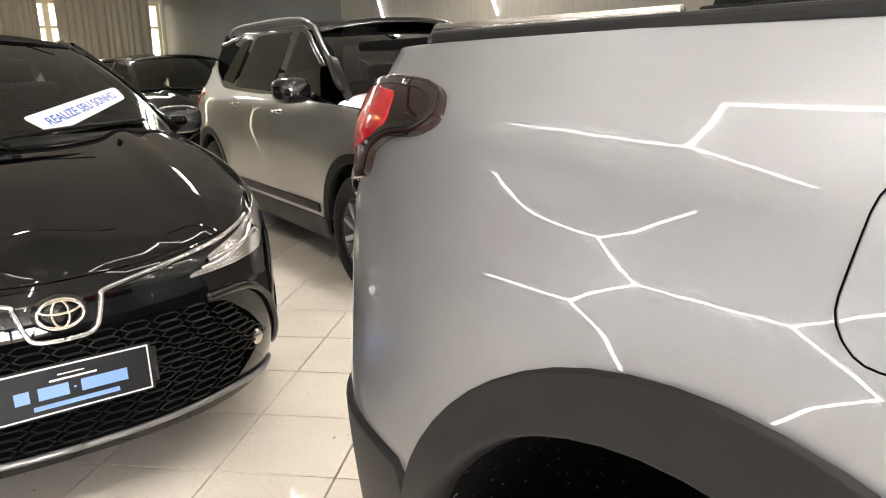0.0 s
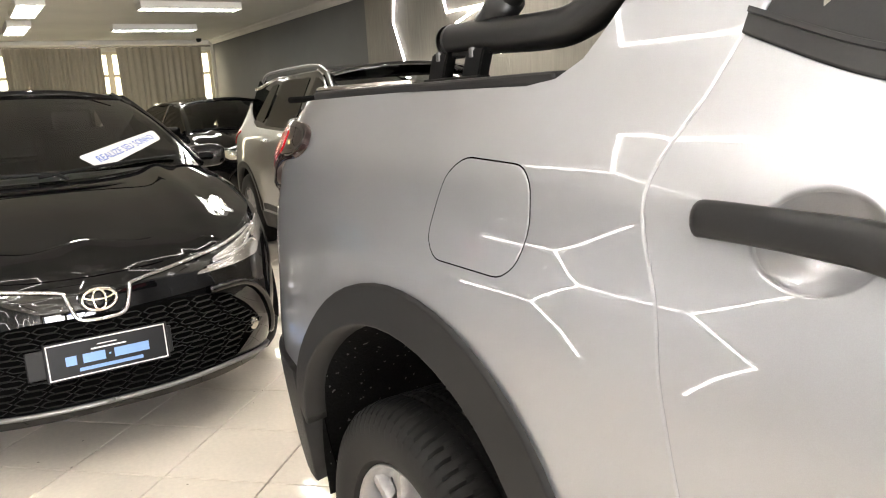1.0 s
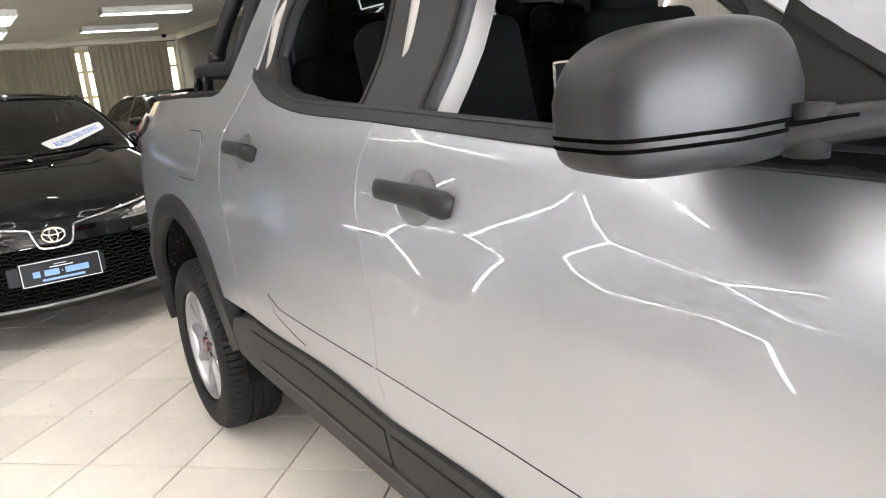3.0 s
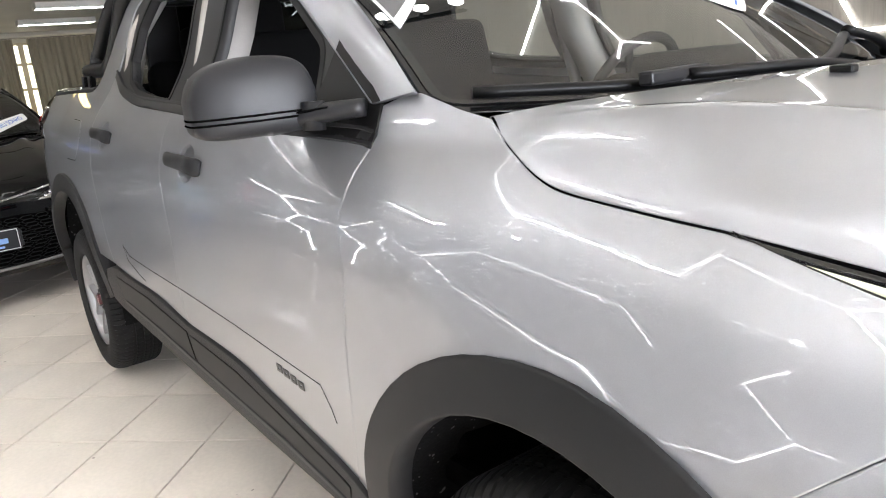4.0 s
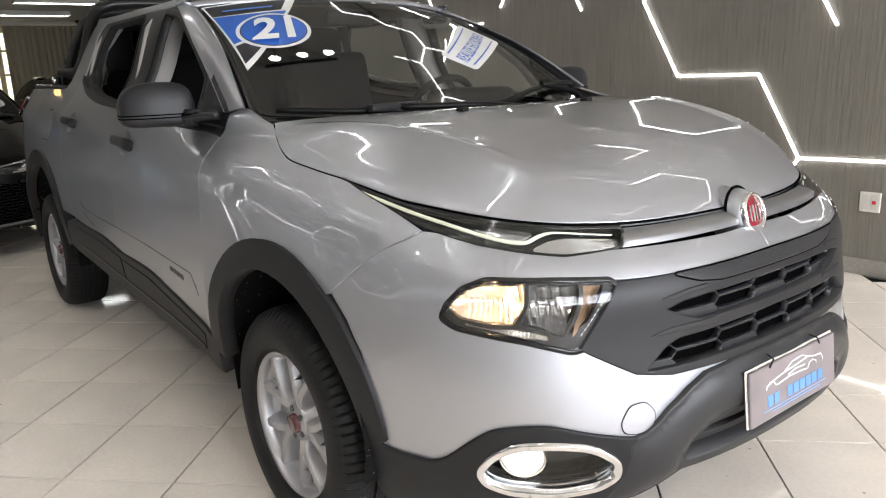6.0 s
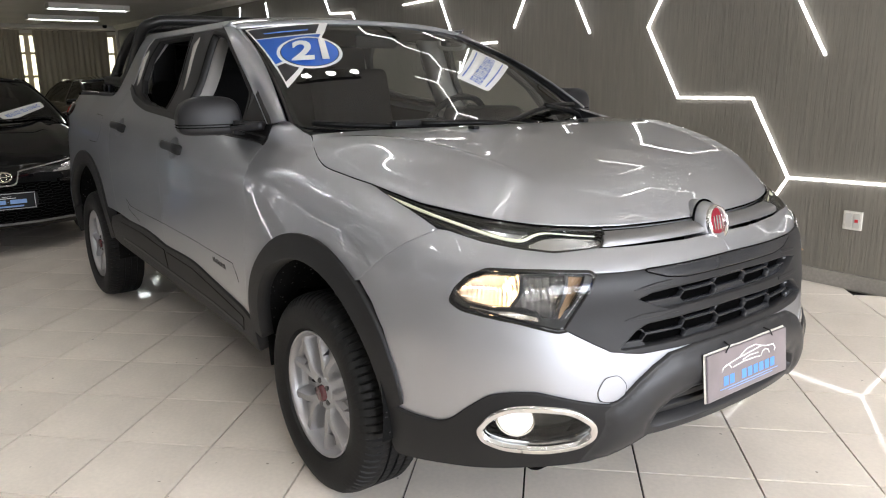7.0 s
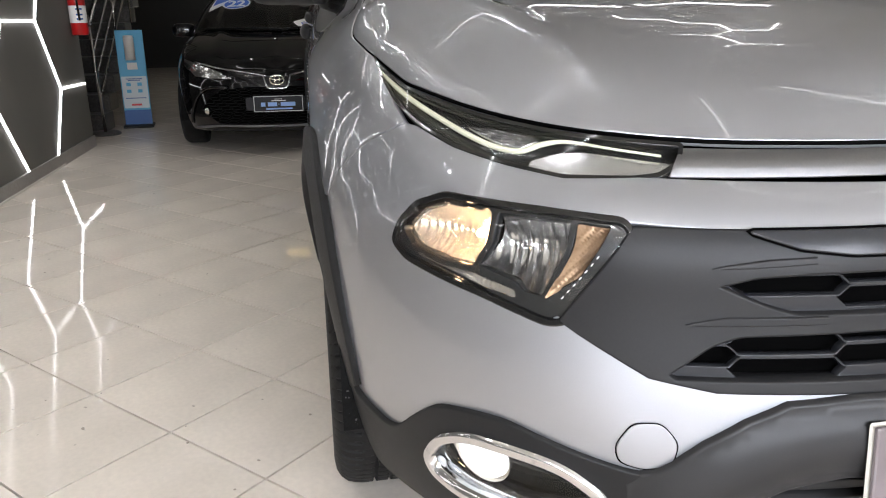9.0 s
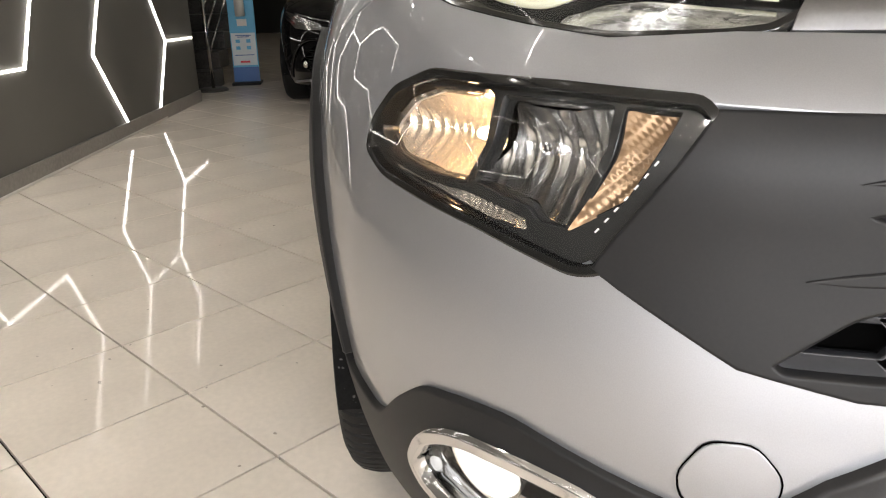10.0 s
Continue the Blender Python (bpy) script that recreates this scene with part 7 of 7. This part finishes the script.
tagged(far_sedan, "glossy black car parked before the curtains", "car")
sedan.matrix_world = SEDAN_AT


def sedan_paper(name, o, lift, mat, parent, label="", turn=None):
    return add(name, sheet(sedan_screen, sedan_nor, o, res=.05, off=lift, lip=0), mat, parent, label, None)


c = sedan_paper("dealer_card", rounded([(.213, .188), (.318, .065), (.885, .301), (.89, .414)], .03, 3), .003, sticker_white, sedan, "white dealer card with blue lettering")
fitted_text("REALIZE SEU SONHO", 1, sedan_screen, sedan_nor, .004, sticker_blue, "card_writing", c, (.578, .243), (.50, .188), (-.022, .052), .012)
y22 = sedan_paper("year_sticker", [(-.97, .93), (-.30, .96), (-.62, .70), (-.95, .42)], .003, sticker_white, sedan, "blue and white year sticker")
sedan_paper("sticker_blue", [(-.94, .84), (-.56, .86), (-.70, .70), (-.93, .56)], .004, sticker_blue, y22)
sedan_paper("sticker_band", [(-.95, .91), (-.45, .935), (-.55, .87), (-.94, .85)], .004, sticker_black, y22)
for r, k, mt in ((1.0, .0046, sticker_white), (.88, .0052, sticker_blue)):
    sedan_paper("sticker_disc", [(-.575 + .21 * r * math.cos(a), .58 + .125 * r * math.sin(a)) for a in np.linspace(0, 2 * math.pi, 36, endpoint=False)], k, mt, y22)
fitted_text("22", 1, sedan_screen, sedan_nor, .006, sticker_white, "sticker_year", y22, (-.575, .58), (.27, .0), (.0, .15), .03)

# ---- the silver crossover with a black roof ----
SUV_HALF = spline((.15, .30, .45, .60, .80, .92, 1.0, 1.06, 1.15, 1.30, 1.45, 1.56), (.80, .845, .862, .872, .876, .866, .850, .822, .772, .705, .635, .575))
SUV_NOSE = spline((.15, .4, .6, .8, .95, 1.05, 1.6), (3.36, 3.43, 3.44, 3.40, 3.25, 3.0, 2.9))
SUV_TAIL = spline((.2, .5, .7, .9, 1.05, 1.25, 1.6), (-.78, -.84, -.85, -.82, -.76, -.66, -.42))
SV = Shell(SUV_HALF, SUV_NOSE, SUV_TAIL, 1.4, .6, 6, 2.4, 4, 3, (2.61, 0.0), None, .1, .012, .33)


def make_suv():
    car = tagged(empty("crossover_car"), "silver crossover car with black roof and roof rails", "car")

    def p2(name, o, mat, holes=(), off=0.0, res=.05, lip=.003, depth=.02, label="", gap=0.0, parent=None):
        ob = add(name, sheet(SV.pos, SV.nor, shrink(o, gap) if gap else o, holes, res, off, lip, depth), mat, parent or car, label, None)
        mirrored(ob)
        return ob
    arch_f, arch_r = ring(2.61, .36, .39, .385, 188, -6), ring(0, .36, .39, .385, 188, -6)
    belt = SV.side(cv([(2.36, 1.02), (1.7, 1.045), (1.0, 1.06), (.30, 1.085), (-.05, 1.13)]))
    seam = lambda x: SV.side(cv([(x - .02, .35), (x, .60), (x + .01, .85), (x - .03, 1.06)]))
    p2("rear_quarter", [(SV.u0, .50)] + SV.side([(-.44, .52)] + ring(0, .36, .415, .41, 155, 35)) + seam(.46)[2:] + belt[::-1][:6] + SV.side([(-.10, 1.20), (-.30, 1.30), (-.38, 1.10)]) + [(SV.u0, 1.05)], paint_silver_suv, gap=.002)
    p2("rear_door", seam(.46) + belt[::-1][6:14] + seam(1.33)[::-1], paint_silver_suv, gap=.002)
    p2("front_door", seam(1.33) + belt[::-1][14:] + SV.side(cv([(2.20, 1.0), (2.16, .8), (2.14, .35)])), paint_silver_suv, gap=.002)
    p2("fender", SV.side(cv([(2.14, .35), (2.16, .8), (2.20, 1.0)]) + [(2.40, 1.02), (2.8, .985), (3.1, .93), (3.25, .86), (3.22, .70), (3.02, .52)]) + SV.side(ring(2.61, .36, .415, .41, 25, 165)), paint_silver_suv, gap=.002)
    p2("front_bumper", SV.side([(3.03, .50), (3.22, .70), (3.25, .86)]) + SV.front([(.5, .88), (0, .90), (0, .30), (.5, .28)]) + SV.side([(3.05, .26)]), paint_silver_suv, gap=.002)
    part("hood", loft_hood(line3(SV, SV.side([(2.36, 1.025), (2.8, .99), (3.1, .935)]) + SV.front([(.6, .90), (.3, .90), (0, .90)])), 2.5, lambda x, y: 1.09 - .10 * (x - 2.4) - .08 * np.maximum(x - 2.6, 0)**2), paint_silver_suv, car, shade=True)
    # cladding
    for a in (0, 2.61):
        p2("arch_flare", SV.side(ring(a, .36, .418, .412, 0, 180) + ring(a, .36, .365, .365, 180, 0)), plastic, off=.01, lip=.005, depth=.05, res=.03)
    p2("sill_cladding", SV.side([(.40, .35), (2.20, .35), (2.20, .22), (.40, .22)]), plastic, off=.008, lip=.005, depth=.04)
    p2("door_cladding", SV.side([(.50, .43), (2.12, .43), (2.12, .385), (.50, .385)]), plastic, off=.012, lip=.005, depth=.03)
    p2("rear_cladding", [(SV.u0, .28), (SV.u0, .52)] + SV.side([(-.42, .52), (-.42, .28)]), plastic, off=.01, lip=.005, depth=.04)
    p2("inner_body", [(SV.u0, .30)] + SV.side([(2.1, .30), (2.2, .98), (1.0, 1.03), (0, 1.05)]) + [(SV.u0, 1.0)], void, off=-.35, lip=0, res=.12)
    # glasshouse
    dlo = belt + SV.side([(2.0, 1.24), (1.60, 1.44), (1.40, 1.50), (.40, 1.50), (.12, 1.42)])
    p2("window_surround", dlo, gloss_black, off=-.002, res=.06)
    for nm, pts in (("front_window", [(1.40, 1.075), (2.14, 1.05), (1.95, 1.24), (1.62, 1.41), (1.44, 1.46)]), ("rear_window", [(.50, 1.10), (1.28, 1.08), (1.30, 1.46), (.62, 1.46)]), ("quarter_window", [(.14, 1.15), (.42, 1.12), (.52, 1.44), (.34, 1.43)])):
        p2(nm, rounded(SV.side(pts), .03), glass_tint, off=.004, lip=.002, depth=.004)
    roof_sheet(car, -.45, 1.70, .62, 1.50, .07, gloss_black, .10, .06, .03)
    # the silver blade over the rear pillar and windscreen pillar
    p2("roof_blade", SV.side([(2.30, 1.10), (2.0, 1.28), (1.62, 1.465), (1.40, 1.515), (1.40, 1.527), (1.64, 1.485), (2.03, 1.29), (2.34, 1.10)]), gloss_black, off=.006, res=.04)
    f = car_screen(2.62, 1.62, .74, .56, 1.06, 1.50, .24, .06)
    add("windscreen", sheet(f, numeric_normal(f), [(-1, 0), (1, 0), (1, 1), (-1, 1)], res=.08, lip=0), glass_tint, car, shade=None)

    def pil(a, b):
        o = SV.pos(np.interp(a, [0, .5, 1], [SV.sx(2.42, 1.05)[0], SV.sx(2.05, 1.29)[0], SV.sx(1.60, 1.50)[0]]), np.interp(a, [0, .5, 1], [1.05, 1.29, 1.50]))
        i = f(-1.0 + 0 * a, a)
        return o + (i - o) * np.asarray(b)[..., None]
    mirrored(add("windscreen_pillar", sheet(pil, numeric_normal(pil), [(0, 0), (1, 0), (1, 1), (0, 1)], res=.06, lip=0), gloss_black, car, shade=None))

    def tailgate(a, b):
        a, b = np.asarray(a, float), np.asarray(b, float)
        return np.stack([-.78 + .36 * b + .06 * a**2, a * (.66 - .10 * b), 1.04 + .46 * b], -1)
    add("rear_glass", sheet(tailgate, numeric_normal(tailgate, -1), [(-1, 0), (1, 0), (1, 1), (-1, 1)], res=.1, lip=0), glass_tint, car, shade=None)
    tl = p2("tail_lamp", rounded(SV.side([(-.20, 1.04), (-.34, 1.07)]) + [(SV.sx(-.5, 1.05)[0] - .20, 1.06), (SV.sx(-.5, .9)[0] - .20, .93)] + SV.side([(-.46, .92), (-.40, .99)]), .02, 3), lens_red, off=.012, label="red wrap-round tail lamp")
    for s in (-1, 1):
        for x0, x1, z in ((-.20, 1.42, 1.535),):
            part("roof_rail", tube(curve_pts([(x0 - .05, s * .56, z - .05), (x0 + .10, s * .56, z + .01), (x0 + .5, s * .56, z + .025), (x1 - .45, s * .56, z + .025), (x1 - .10, s * .56, z + .005), (x1 + .10, s * .56, z - .06)], 6), .012, 10), bar_metal, car, shade=True)
        plain_wheel(car, 2.61, s, .862, .33, 10, alloy)
        plain_wheel(car, 0, s, .862, .33, 10, alloy)
    for x, z in ((.62, .975), (1.48, .955)):
        part("door_handle", tube([SV.pos(*SV.sx(x, z)) + .02 * SV.nor(*SV.sx(x, z)), SV.pos(*SV.sx(x + .17, z)) + .02 * SV.nor(*SV.sx(x + .17, z))], .014, 8), chrome, car, shade=True)
    bm = bmesh.new()
    bmesh.ops.create_uvsphere(bm, u_segments=24, v_segments=16, radius=1)
    for v in bm.verts:
        q = [math.copysign(abs(k)**.62, k) for k in v.co]
        v.co = Vector((.08 * q[0], .11 * q[1], .075 * q[2]))
    m = part("door_mirror", moved(bm, Matrix.Translation((2.02, -.96, 1.10))), gloss_black, car, shade=True)
    part("mirror_arm", tube([(2.04, -.80, 1.06), (2.03, -.90, 1.065)], .022, 8), gloss_black, m, shade=True)
    mirrored(m)
    part("cabin", box_bm(-.5, 2.0, -.66, .66, .30, 1.0, .03), void, car)
    for y in (-.34, .34):
        part("seat_back", moved(box_bm(-.06, .06, -.23, .23, 0, .40, .05, 3), Matrix.Translation((1.05, y, .85)) @ Matrix.Rotation(radians(-15), 4, "Y")), seat_cloth, car, shade=True)
    for x in (2.61, 0):
        mirrored(part("wheel_liner", well_bm(x, .36, .38, .375, -.85, -.5), liner, car))
    return car


suv = make_suv()
suv.matrix_world = pose(-5.60, 1.55, 0, 0, 0, -3.5)

lay_tiles()
